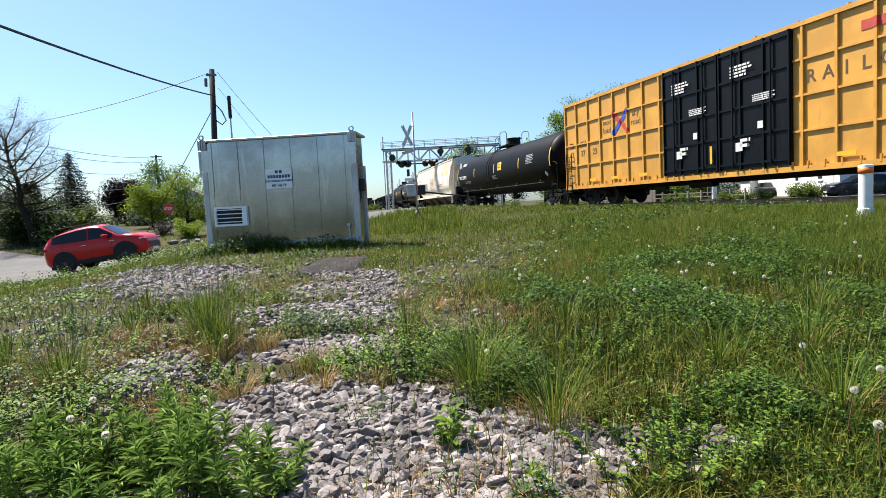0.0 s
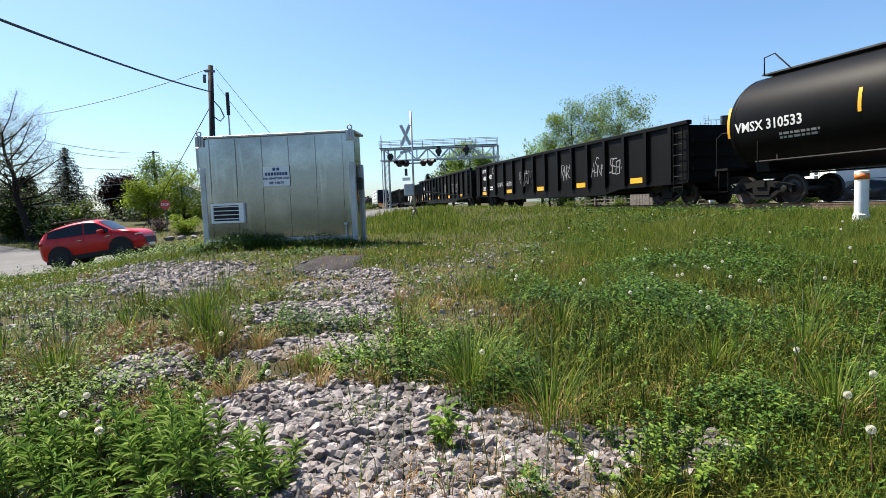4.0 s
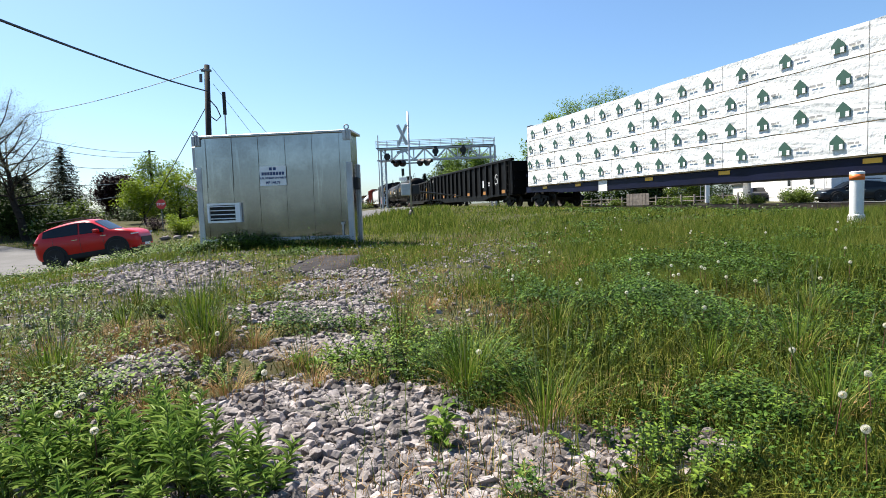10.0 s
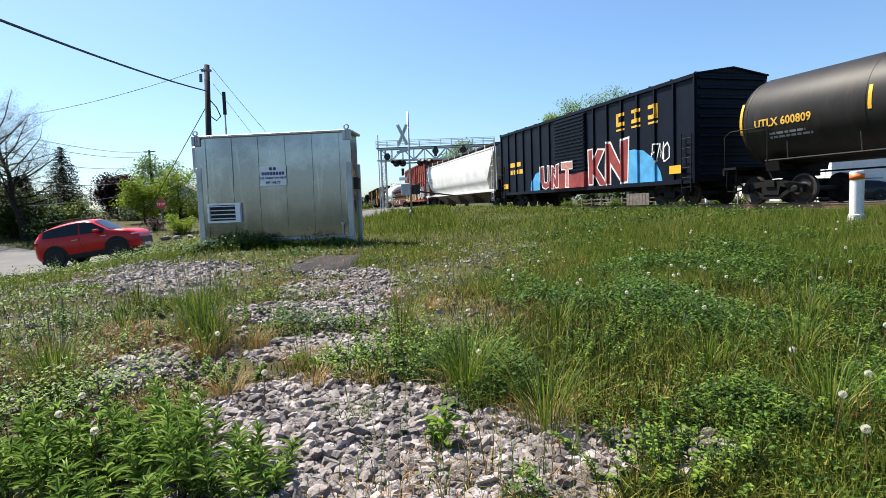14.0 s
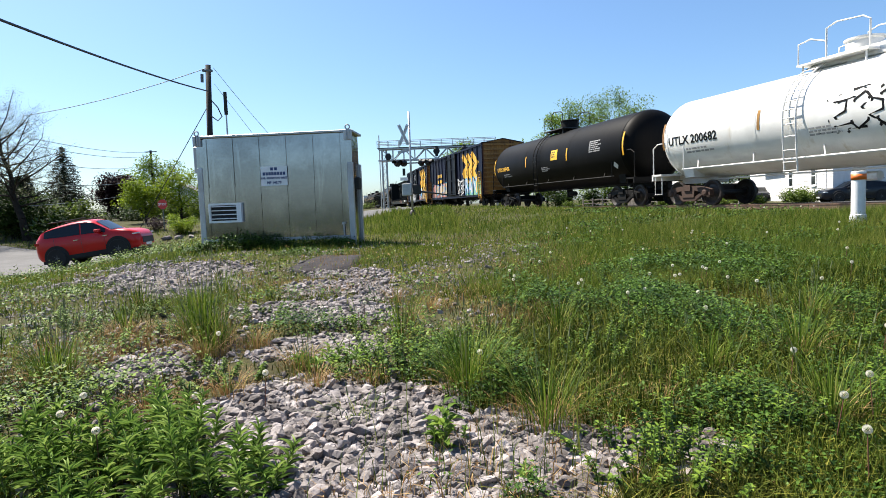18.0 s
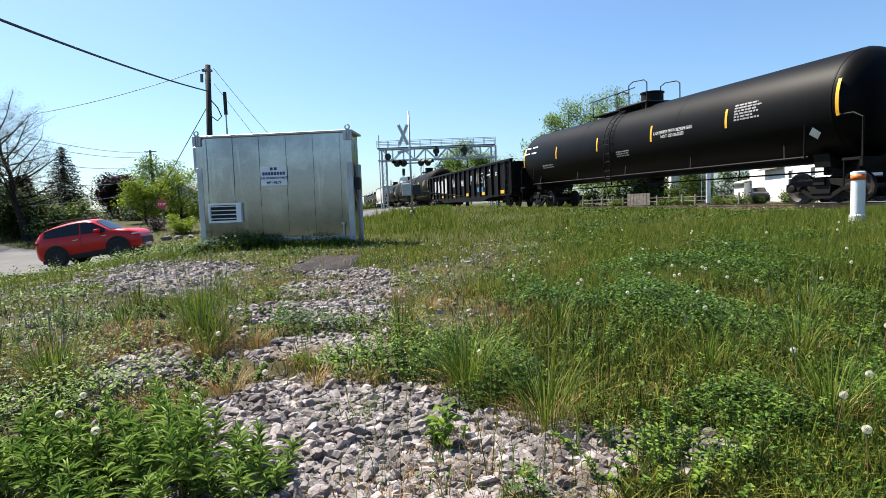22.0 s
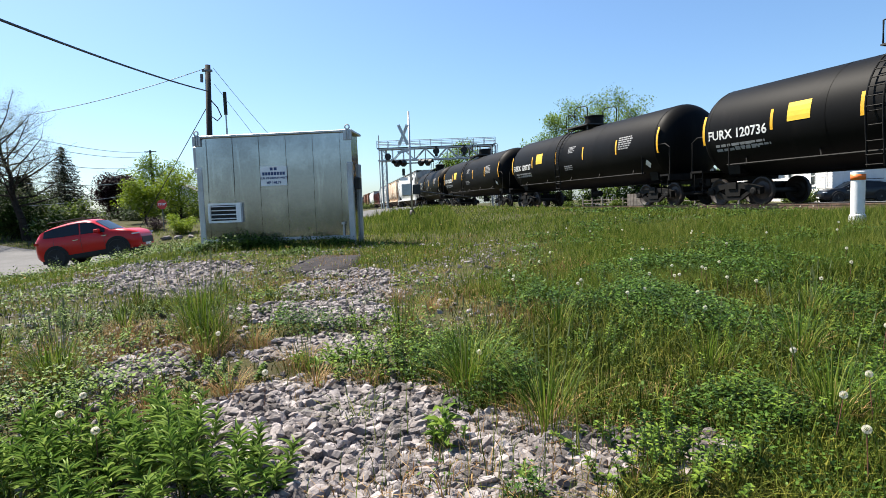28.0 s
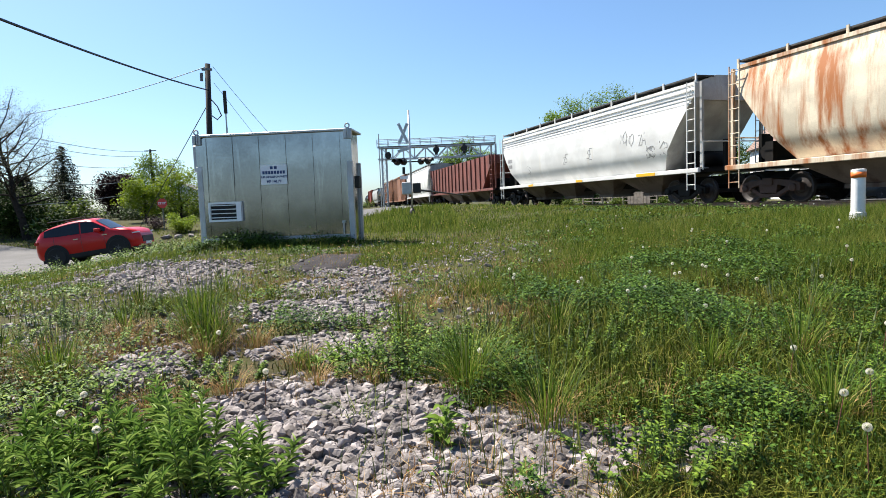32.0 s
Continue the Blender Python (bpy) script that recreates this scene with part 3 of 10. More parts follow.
# ---- tank car ----
def tank_car(k, label, paint_name, marks="", marks_size=0.42, r=1.58, zc=2.57, marks_color="letter_white", strips=5, strip_color="reflector_yellow", sign=True, spec=True,
             long_walk=False, rail_color="gear_black", rust=False, marks_x=None, diamond=True):
    hl = half(k)
    root = thing("tank_car", label, "tank car", group="cars of the freight train")
    hs = hl - 0.75
    head = 0.7
    paintm = M[paint_name]
    bm = bmesh.new()
    prof = [(-hs + head * (1 - math.cos(a)), r * math.sin(a) ** 0.75 if a else 0.02) for a in [math.pi / 2 * i / 8 for i in range(9)]]
    body = prof + [(x, r) for x in (-hs * 0.5, 0, hs * 0.5)] + [(-u, q) for u, q in prof[::-1]]
    lathe(bm, body, 48, "X", (0, 0, zc))
    part("tank", bm, paintm, root, "cylindrical steel tank with domed heads")
    for x in (-hs + head, -hs * 0.33, hs * 0.33, hs - head):
        bm = bmesh.new()
        lathe(bm, [(x - 0.03, r + 0.008), (x + 0.03, r + 0.008)], 48, "X", (0, 0, zc), caps=False)
        part("weld_band", bm, paintm, root)
    gear = M[rail_color]
    for s in (-1, 1):
        bm = bmesh.new()
        cbox(bm, (s * (hl - 1.45), 0, 1.0), (2.5, 0.5, 0.32))
        prism(bm, [(-1.0, 1.05), (-1.08, 1.42), (-0.8, 1.25), (0.8, 1.25), (1.08, 1.42), (1.0, 1.05)], s * (hl - 2.1) - 0.25, s * (hl - 2.1) + 0.25, axis="X")
        part("saddle", bm, gear, root)
        bm = bmesh.new()
        cbox(bm, (s * (hl - 0.85), 0, 1.2), (0.55, 3.0, 0.07))
        cbox(bm, (s * (hl - 0.6), 0, 1.1), (0.08, 3.0, 0.22))
        part("end_platform", bm, M["gear_black"] if rail_color == "gear_black" else gear, root)
        for y in (-1.45, 1.45):
            bm = bmesh.new()
            x0, x1 = s * (hl - 0.6), s * (hl - 2.3)
            pipe(bm, [(x0, y, 1.2), (x0, y, 2.25), (x0 + (x1 - x0) * 0.15, y, 2.4), (x1, y, 2.4), (x1, y, 1.3)], 0.025)
            part("end_railing", bm, gear, root)
            bm = bmesh.new()
            pipe(bm, [(x0 - s * 0.1, y, 1.15), (x0 - s * 0.1, y, 0.45), (x0 - s * 0.5, y, 0.45), (x0 - s * 0.5, y, 1.15)], 0.02)
            part("step", bm, gear, root)
    for y in (-1.42, 1.42):
        bm = bmesh.new()
        rod(bm, (-hl + 2.2, y, 1.35), (hl - 2.2, y, 1.35), 0.035, 6)
        for i in range(5):
            x = (-hl + 3) + (2 * hl - 6) * i / 4
            rod(bm, (x, y, 1.35), (x + 0.2, y * 0.86, zc - r * math.sqrt(max(0.0, 1 - (y * 0.86 / r) ** 2)) + 0.02), 0.022, 6)
        part("side_rail", bm, gear, root)
    bm = bmesh.new()
    rod(bm, (-0.5, 0, zc - r - 0.28), (0.1, 0, zc - r - 0.28), 0.14, 10)
    rod(bm, (0.1, 0, zc - r - 0.45), (0.1, 0, zc - r + 0.05), 0.16, 10)
    rod(bm, (-hl + 2.5, 0.3, 0.95), (hl - 2.5, 0.3, 0.95), 0.03, 6)
    part("outlet_valve", bm, gear, root)
    # top fittings
    zt = zc + r
    pw = 1.4
    bm = bmesh.new()
    cbox(bm, (0.35, 0, zt + 0.1), (2.2, 1.7, 0.05))
    for x in (-0.6, 1.3):
        for y in (-0.75, 0.75):
            rod(bm, (x, y, zt - 0.28), (x, y, zt + 0.1), 0.03, 6)
    part("platform", bm, M["grating"] if rail_color == "gear_black" else gear, root, "grated top platform")
    bm = bmesh.new()
    lathe(bm, [(zt - 0.1, 0.46), (zt + 0.5, 0.46), (zt + 0.53, 0.5), (zt + 0.58, 0.5), (zt + 0.62, 0.3)], 20, "Z")
    part("dome_housing", bm, paintm if rail_color != "gear_black" else M["gear_black"], root)
    for y in (-0.82, 0.82):
        bm = bmesh.new()
        pipe(bm, [(1.4, y, zt + 0.1), (1.4, y, zt + 0.72), (1.0, y, zt + 0.78), (0.55, y, zt + 0.62)], 0.024)
        pipe(bm, [(-0.75, y, zt + 0.1), (-0.75, y, zt + 0.85), (-0.55, y, zt + 0.98), (0.2, y, zt + 1.05), (0.5, y, zt + 0.95), (0.5, y, zt + 0.1)], 0.024)
        part("platform_railing", bm, gear, root)
    if long_walk:
        bm = bmesh.new()
        cbox(bm, (0, 0.25, zt + 0.06), (2 * hs - 1.6, 0.5, 0.05))
        part("roof_walk", bm, M["grating"], root)
        for s in (-1, 1):
            bm = bmesh.new()
            pipe(bm, [(s * (hs - 0.9), 0.5, zt + 0.05), (s * (hs - 0.9), 0.5, zt + 0.6), (s * (hs - 1.3), 0.5, zt + 0.65), (s * (hs - 1.9), 0.5, zt + 0.05)], 0.024)
            part("walk_railing", bm, gear, root)
    # curved side ladder
    bm = bmesh.new()
    for s in (-1, 1):
        pts = []
        for i in range(13):
            a = math.radians(80) - math.radians(80) * i / 12
            pts.append((1.0 + 0.22 * s, (r + 0.12) * math.cos(a), zc + (r + 0.12) * math.sin(a)))
        pts += [(1.0 + 0.22 * s, r + 0.1, 1.9), (1.0 + 0.22 * s, r + 0.02, 0.95)]
        pipe(bm, pts, 0.024)
    for i in range(9):
        a = math.radians(70) - math.radians(70) * i / 8
        rod(bm, (0.78, (r + 0.12) * math.cos(a), zc + (r + 0.12) * math.sin(a)), (1.22, (r + 0.12) * math.cos(a), zc + (r + 0.12) * math.sin(a)), 0.018, 6)
    for z in (2.35, 2.0, 1.6, 1.25, 1.0):
        rod(bm, (0.78, r + 0.08, z), (1.22, r + 0.08, z), 0.018, 6)
    part("ladder", bm, gear, root)
    # markings
    for i in range(strips):
        x = (hs - 0.5) - (2 * hs - 1.0) * i / (strips - 1)
        edge = i in (0, strips - 1)
        tank_patch(root, "reflector", x, zc + 0.12, 0.1, 1.0 if edge else 0.62, zc, r, strip_color)
    if sign:
        tank_patch(root, "sign_panel", -1.1, zc + 0.2, 0.72, 0.52, zc, r, "sign_yellow", "yellow emergency notice panel")
        tank_bars(root, -1.1, zc + 0.38, zc, r + 0.003, 3, 0.55, 0.07, "letter_brown", seed=k)
    if spec:
        tank_bars(root, -hs * 0.66, zc + 0.5, zc, r, 6, 1.15, 0.055, "letter_grey", seed=k + 9)
    tank_bars(root, hs * 0.66, zc - 0.42, zc, r, 2, 1.5, 0.07, "letter_grey", seed=k + 3)
    tank_bars(root, 0.0, zc - 0.35, zc, r, 3, 1.0, 0.055, "letter_grey", seed=k + 4)
    if diamond:
        bm = bmesh.new()
        bm.faces.new([bm.verts.new(v) for v in ((-0.19, 0, 0.003), (0, -0.19, 0.003), (0.19, 0, 0.003), (0, 0.19, 0.003))])
        part("hazard_diamond", wrap(mesh_of(bm, M["letter_white"]), -hs + 1.3, zc - 0.75, zc, r), None, root)
    if marks:
        tank_text(root, marks, marks_size, marks_x if marks_x is not None else hs - 2.0, zc - 0.12, zc, r, marks_color, 0.008)
    running_gear(root, hl, 2.1, rust)
    place_car(root, k)
    return root, hs, zc, r


# ---- gondola ----
def gondola(k, label, paint_name, ribs=14, z0=0.95, z1=2.95, reflect="reflector_yellow", n_reflect=5):
    hl = half(k)
    root = thing("gondola_car", label, "gondola car", group="cars of the freight train")
    hb = hl - 0.6
    W = 1.5
    pm = M[paint_name]
    for s in (-1, 1):
        bm = bmesh.new()
        box(bm, -hb, hb, s * W - 0.03, s * W + 0.03, z0, z1)
        part("side_panel", bm, pm, root)
        bm = bmesh.new()
        box(bm, -hb - 0.04, hb + 0.04, s * W - 0.1, s * W + 0.12, z1 - 0.02, z1 + 0.14)
        part("top_chord", bevel(bm, 0.02), pm, root)
        bm = bmesh.new()
        prism(bm, [(-hb, z0), (-hb, z0 - 0.12), (-hb * 0.62, z0 - 0.2), (-hb * 0.5, z0 - 0.42), (hb * 0.5, z0 - 0.42), (hb * 0.62, z0 - 0.2), (hb, z0 - 0.12), (hb, z0)], s * W - 0.08, s * W + 0.06)
        part("side_sill", bm, pm, root)
        bm = bmesh.new()
        prism(bm, [(-0.09, z0 - 0.06), (0.09, z0 - 0.06), (0.09, z1), (-0.09, z1)], 0.0, 0.13)
        me = mesh_of(bm, pm)
        for i in range(ribs):
            x = -hb + 0.9 + (2 * hb - 1.8) * i / (ribs - 1)
            part("rib", me, None, root, m=pose(x, s * W + (0.03 if s > 0 else -0.16), 0))
        bm = bmesh.new()
        box(bm, s * hb - 0.04, s * hb + 0.04, -W + 0.04, W - 0.04, z0, z1 - 0.05)
        for z in (1.35, 1.85, 2.35):
            box(bm, s * hb - 0.12, s * hb + 0.12, -W + 0.06, W - 0.06, z - 0.08, z + 0.08)
        part("end_wall", bm, pm, root)
        for y in (-1, 1):
            ladder(root, s * (hb - 0.45), y * (W + 0.13), 0.5, z1 - 0.1, M["gear_black"], 0.5, 6)
    bm = bmesh.new()
    box(bm, -hb, hb, -W + 0.04, W - 0.04, z0 - 0.1, z0 + 0.02)
    part("floor_plate", bm, pm, root)
    bm = bmesh.new()
    cbox(bm, (0, 0, 0.78), (2 * hl - 1.0, 0.5, 0.3))
    rod(bm, (1.2, 0.7, 0.72), (2.4, 0.7, 0.72), 0.2, 10)
    part("centre_sill", bm, M["gear_black"], root)
    pitch = (2 * hb - 1.8) / (ribs - 1)
    for i in range(n_reflect):
        flat_patch(root, "reflector", hb - 0.9 - pitch * (0.5 + 3 * i), z0 + 0.12, W + 0.04, min(0.85, pitch * 0.62), 0.22, reflect)
    running_gear(root, hl, 2.4)
    place_car(root, k)
    return root, hb, W + 0.03


# ---- boxcar ----
def boxcar(k, label, paint_name, z0=1.0, z1=4.75, ribs=14, peak=0.22, door=(-1.5, 1.5), end_paint=None, roof_paint=None, rib_d=0.07, rails=2, horizontal=0, reach_in=0.6):
    hl = half(k)
    root = thing("boxcar", label, "boxcar", group="cars of the freight train")
    hb = hl - reach_in
    W = 1.52
    pm = M[paint_name]
    em, rm = M[end_paint or paint_name], M[roof_paint or paint_name]
    for s in (-1, 1):
        bm = bmesh.new()
        box(bm, -hb, hb, s * W - 0.04, s * W, z0, z1) if s > 0 else box(bm, -hb, hb, s * W, s * W + 0.04, z0, z1)
        part("side_wall", bm, pm, root)
        bm = bmesh.new()
        box(bm, -0.04, 0.04, 0, rib_d, z0, z1 - 0.06)
        me = mesh_of(bm, pm)
        for i in range(ribs):
            x = -hb + 0.05 + (2 * hb - 0.1) * i / (ribs - 1)
            if not door[0] - 0.1 < x < door[1] + 0.1:
                part("rib", me, None, root, m=pose(x, W if s > 0 else -W - rib_d, 0))
        for j in range(horizontal):
            z = z0 + (z1 - z0) * (j + 1) / (horizontal + 1)
            for a, b in ((-hb, door[0]), (door[1], hb)):
                bm = bmesh.new()
                box(bm, a, b, W if s > 0 else -W - 0.06, W + 0.06 if s > 0 else -W, z - 0.03, z + 0.03)
                part("belt_rail", bm, pm, root)
        bm = bmesh.new()
        box(bm, -hb, hb, s * (W + 0.02) - 0.06, s * (W + 0.02) + 0.06, z0 - 0.14, z0 + 0.02)
        box(bm, -hb, hb, s * (W + 0.02) - 0.06, s * (W + 0.02) + 0.06, z1 - 0.09, z1 + 0.04)
        part("side_sill", bm, pm, root)
        # end wall with rolled ribs
        bm = bmesh.new()
        prism(bm, [(-W, z0), (W, z0), (W, z1), (0, z1 + peak), (-W, z1)], s * hb - 0.03, s * hb + 0.03, axis="X")
        part("end_wall", bm, em, root)
        for j in range(11):
            z = z0 + 0.2 + (z1 - z0 - 0.3) * j / 10
            bm = bmesh.new()
            prism(bm, [(-0.07, -0.06), (0.07, -0.06), (0.05, 0.03), (0, 0.06), (-0.05, 0.03)], -W + 0.08, W - 0.08)
            part("end_rib", bm, em, root, m=pose(s * (hb + 0.06), 0, z))
        for y in (-1, 1):
            ladder(root, s * (hb - 0.4), y * (W + 0.1), 0.5, 2.6, em if end_paint else M["gear_black"], 0.5, 6)
    bm = bmesh.new()
    for e in (-1, 1):
        prism(bm, [(0, z1 + peak + 0.005), (e * (W + 0.06), z1 + 0.005), (e * (W + 0.06), z1 + 0.05), (0, z1 + peak + 0.05)][::e], -hb - 0.1, hb + 0.1, axis="X")
    part("roof", bm, rm, root)
    bm = bmesh.new()
    box(bm, -0.03, 0.03, -W - 0.07, W + 0.07, 0, 0.05)
    me = mesh_of(bm, rm)
    for i in range(15):
        part("roof_seam", me, None, root, m=pose(-hb + 2 * hb * i / 14, 0, z1 + 0.035))
    bm = bmesh.new()
    cbox(bm, (0, 0, 0.82), (2 * hl - 1.0, 0.55, 0.32))
    box(bm, -hb, hb, -W + 0.1, W - 0.1, z0 - 0.08, z0 + 0.02)
    rod(bm, (1.2, 0.7, 0.72), (2.4, 0.7, 0.72), 0.2, 10)
    part("underframe", bm, M["gear_black"], root)
    running_gear(root, hl, 2.6)
    place_car(root, k)
    xs = [-hb + 0.05 + (2 * hb - 0.1) * i / (ribs - 1) for i in range(ribs)]
    RELIEF[root.name] = ([x for x in xs if not door[0] - 0.1 < x < door[1] + 0.1], [z0 + (z1 - z0) * (j + 1) / (horizontal + 1) for j in range(horizontal)], rib_d, (door[0] + 0.08, door[1] - 0.08))
    return root, hb, W, z0, z1


# ---- covered hopper ----
def covered_hopper(k, label, paint_name, end_paint=None, z0=1.28, z1=4.3, zt=4.62, curved=True, chutes=4, roof=True, ribs=0, rust=False, corrugated=False):
    hl = half(k)
    root = thing("hopper_car", label, "hopper car", group="cars of the freight train")
    hb = hl - 0.6
    W = 1.53
    pm = M[paint_name]
    em = M[end_paint or paint_name]
    # body: bulging sides, end sheets that slope inwards below
    zs = [z0, z0 + 0.7, z0 + 1.5, z0 + 2.3, z1] if curved else [z0, z1]
    ws = [W - 0.42, W - 0.05, W, W - 0.03, W - 0.2] if curved else [W, W]

    def reach(z):
        return hb - 0.35 - 2.0 * min(1, max(0, (z1 - 0.55 - z) / (z1 - 0.55 - z0)))
    levels = [(z0 + (z1 - z0) * i / 12) for i in range(13)]
    bm = bmesh.new()
    rows = []
    for z in levels:
        w = float(np.interp(z, zs, ws))
        x = reach(z)
        rows.append([bm.verts.new(c) for c in ((-x, -w, z), (x, -w, z), (x, w, z), (-x, w, z))])
    for a, b in zip(rows, rows[1:]):
        for i in range(4):
            f = bm.faces.new((a[i], a[(i + 1) % 4], b[(i + 1) % 4], b[i]))
            f.material_index = 1 if i in (1, 3) else 0
            f.smooth = i in (0, 2)
    bm.faces.new(rows[0][::-1])
    if roof:
        wt = ws[-1]
        e = hb - 0.35
        top = [bm.verts.new(c) for c in ((-e, -0.45, zt), (e, -0.45, zt), (e, 0.45, zt), (-e, 0.45, zt))]
        for i in range(4):
            bm.faces.new((rows[-1][i], rows[-1][(i + 1) % 4], top[(i + 1) % 4], top[i])).material_index = 1 if i in (1, 3) else 0
        bm.faces.new(top)
    part("body", bm, [pm, em], root)
    for s in (-1, 1):
        bm = bmesh.new()
        box(bm, -hb, hb, s * (W - 0.02) - 0.07, s * (W - 0.02) + 0.05, z0 - 0.18, z0 - 0.02)
        box(bm, -hb, hb, s * (W - 0.45), s * (W - 0.02), z0 - 0.06, z0 - 0.025)
        part("side_sill", bevel(bm, 0.015), pm, root)
        if roof:
            bm = bmesh.new()
            box(bm, -hb + 0.35, hb - 0.35, s * ws[-1] - 0.05, s * ws[-1] + 0.06, z1 - 0.06, z1 + 0.05)
            part("roof_edge", bm, pm, root)
        if corrugated:
            for j in range(4):
                bm = bmesh.new()
                z = z1 - 0.25 - 0.15 * j
                box(bm, -hb + 0.4, hb - 0.4, s * (W - 0.1 + 0.015 * j) - 0.02, s * (W - 0.1 + 0.015 * j) + 0.03, z - 0.02, z + 0.02)
                part("rolled_rib", bm, pm, root)
        for i in range(ribs):
            x = -hb + 0.5 + (2 * hb - 1.0) * i / (ribs - 1)
            zb = z0 if abs(x) < hb - 2.1 else z0 + 1.75 * (abs(x) - hb + 2.1) / 1.75
            bm = bmesh.new()
            box(bm, x - 0.05, x + 0.05, s * W if s > 0 else s * W - 0.09, s * W + 0.09 if s > 0 else s * W, min(zb, z1 - 0.2), z1)
            part("rib", bm, pm, root)
        # end cage: posts, ladder, bulkhead
        for y in (-1.3, 1.3):
            bm = bmesh.new()
            cbox(bm, (s * (hb - 0.1), y, (z0 + z1) / 2), (0.1, 0.1, z1 - z0))
            part("end_post", bm, em, root)
            ladder(root, s * (hb - 0.38), y * 1.18, 0.5, z1 + 0.05, pm, 0.42, 10)
        bm = bmesh.new()
        box(bm, s * (hb - 0.35) - 0.05, s * (hb - 0.35) + 0.05, -1.1, 1.1, z1 - 0.6, z1 - 0.1)
        part("end_sheet", bm, em, root)
        bm = bmesh.new()
        box(bm, *sorted((s * (hb - 1.9), s * hb)), -1.4, 1.4, z0 - 0.16, z0 - 0.04)
        cbox(bm, (s * (hb - 0.2), 0, z0 + 0.5), (0.12, 0.5, 1.0))
        rod(bm, (s * (hb - 0.9), -0.5, z0 + 0.35), (s * (hb - 0.9), 0.7, z0 + 0.35), 0.26, 12)
        cbox(bm, (s * (hb - 1.2), 0, z0 + 0.3), (0.3, 1.9, 0.7))
        part("end_platform", bm, M["gear_black"], root, "dark end platform with brake gear")
        bm = bmesh.new()
        pipe(bm, [(s * hb, -1.35, z0 + 0.9), (s * hb, 1.35, z0 + 0.9)], 0.022)
        pipe(bm, [(s * hb, -1.35, z0 - 0.1), (s * hb, -1.35, z0 + 0.9)], 0.022)
        pipe(bm, [(s * hb, 1.35, z0 - 0.1), (s * hb, 1.35, z0 + 0.9)], 0.022)
        part("end_railing", bm, pm, root)
    if roof:
        for y in (-0.95, 0.95):
            bm = bmesh.new()
            box(bm, -hb + 0.3, hb - 0.3, y - 0.36, y + 0.36, zt - 0.08, zt - 0.03)
            part("running_board", bm, M["grating"], root, "dark grated roof walkway")
        bm = bmesh.new()
        box(bm, -0.035, 0.035, 0, 0.05, z1 - 0.02, zt + 0.02)
        me = mesh_of(bm, pm)
        for i in range(11):
            for y in (-1.36, 1.31):
                part("walkway_bracket", me, None, root, m=pose(-hb + 0.35 + (2 * hb - 0.7) * i / 10, y, 0))
        for i in range(4):
            bm = bmesh.new()
            lathe(bm, [(zt - 0.02, 0.32), (zt + 0.08, 0.32), (zt + 0.1, 0.2)], 14, "Z", (-hb * 0.65 + hb * 1.3 * i / 3, 0, 0))
            part("roof_hatch", bm, pm, root)
    span = 2 * (hb - 2.2)
    for i in range(chutes):
        x = -span / 2 + span * (i + 0.5) / chutes
        w = span / chutes / 2
        bm = bmesh.new()
        t = [bm.verts.new((x + a * w, b * 1.3, z0 - 0.02)) for a, b in ((-1, -1), (1, -1), (1, 1), (-1, 1))]
        u = [bm.verts.new((x + a * w * 0.28, b * 0.45, 0.42)) for a, b in ((-1, -1), (1, -1), (1, 1), (-1, 1))]
        for j in range(4):
            bm.faces.new((t[j], t[(j + 1) % 4], u[(j + 1) % 4], u[j]))
        bm.faces.new(u[::-1])
        cbox(bm, (x, 0, 0.42), (w * 0.7, 1.1, 0.12))
        bmesh.ops.recalc_face_normals(bm, faces=bm.faces)
        part("chute", bm, M["chute_grey"], root)
    bm = bmesh.new()
    cbox(bm, (0, 0, 0.85), (2 * hl - 1.0, 0.5, 0.3))
    part("centre_sill", bm, M["gear_black"], root)
    running_gear(root, hl, 1.9, rust)
    place_car(root, k)
    return root, hb, W

def hug(root, z0, z1, W):
    """Lay flat lettering on the bulging side of a covered hopper."""
    zs, ws = [z0, z0 + 0.7, z0 + 1.5, z0 + 2.3, z1], [W - 0.42, W - 0.05, W, W - 0.03, W - 0.2]
    for ob in root.children:
        m = ob.matrix_basis
        if ob.name.split(".")[0] in ("lettering", "stencil", "scrawl", "sprayed_line", "placard", "emblem", "stain") and (m.translation.z > z0 + 0.2 or m.translation.z == 0):
            back = m.inverted()
            for v in ob.data.vertices:
                p = m @ v.co
                v.co = back @ Vector((p.x, min(p.y - W, 0.006) + float(np.interp(p.z, zs, ws)), p.z))


# ---- the cars in their order ----
T = "letter_white"

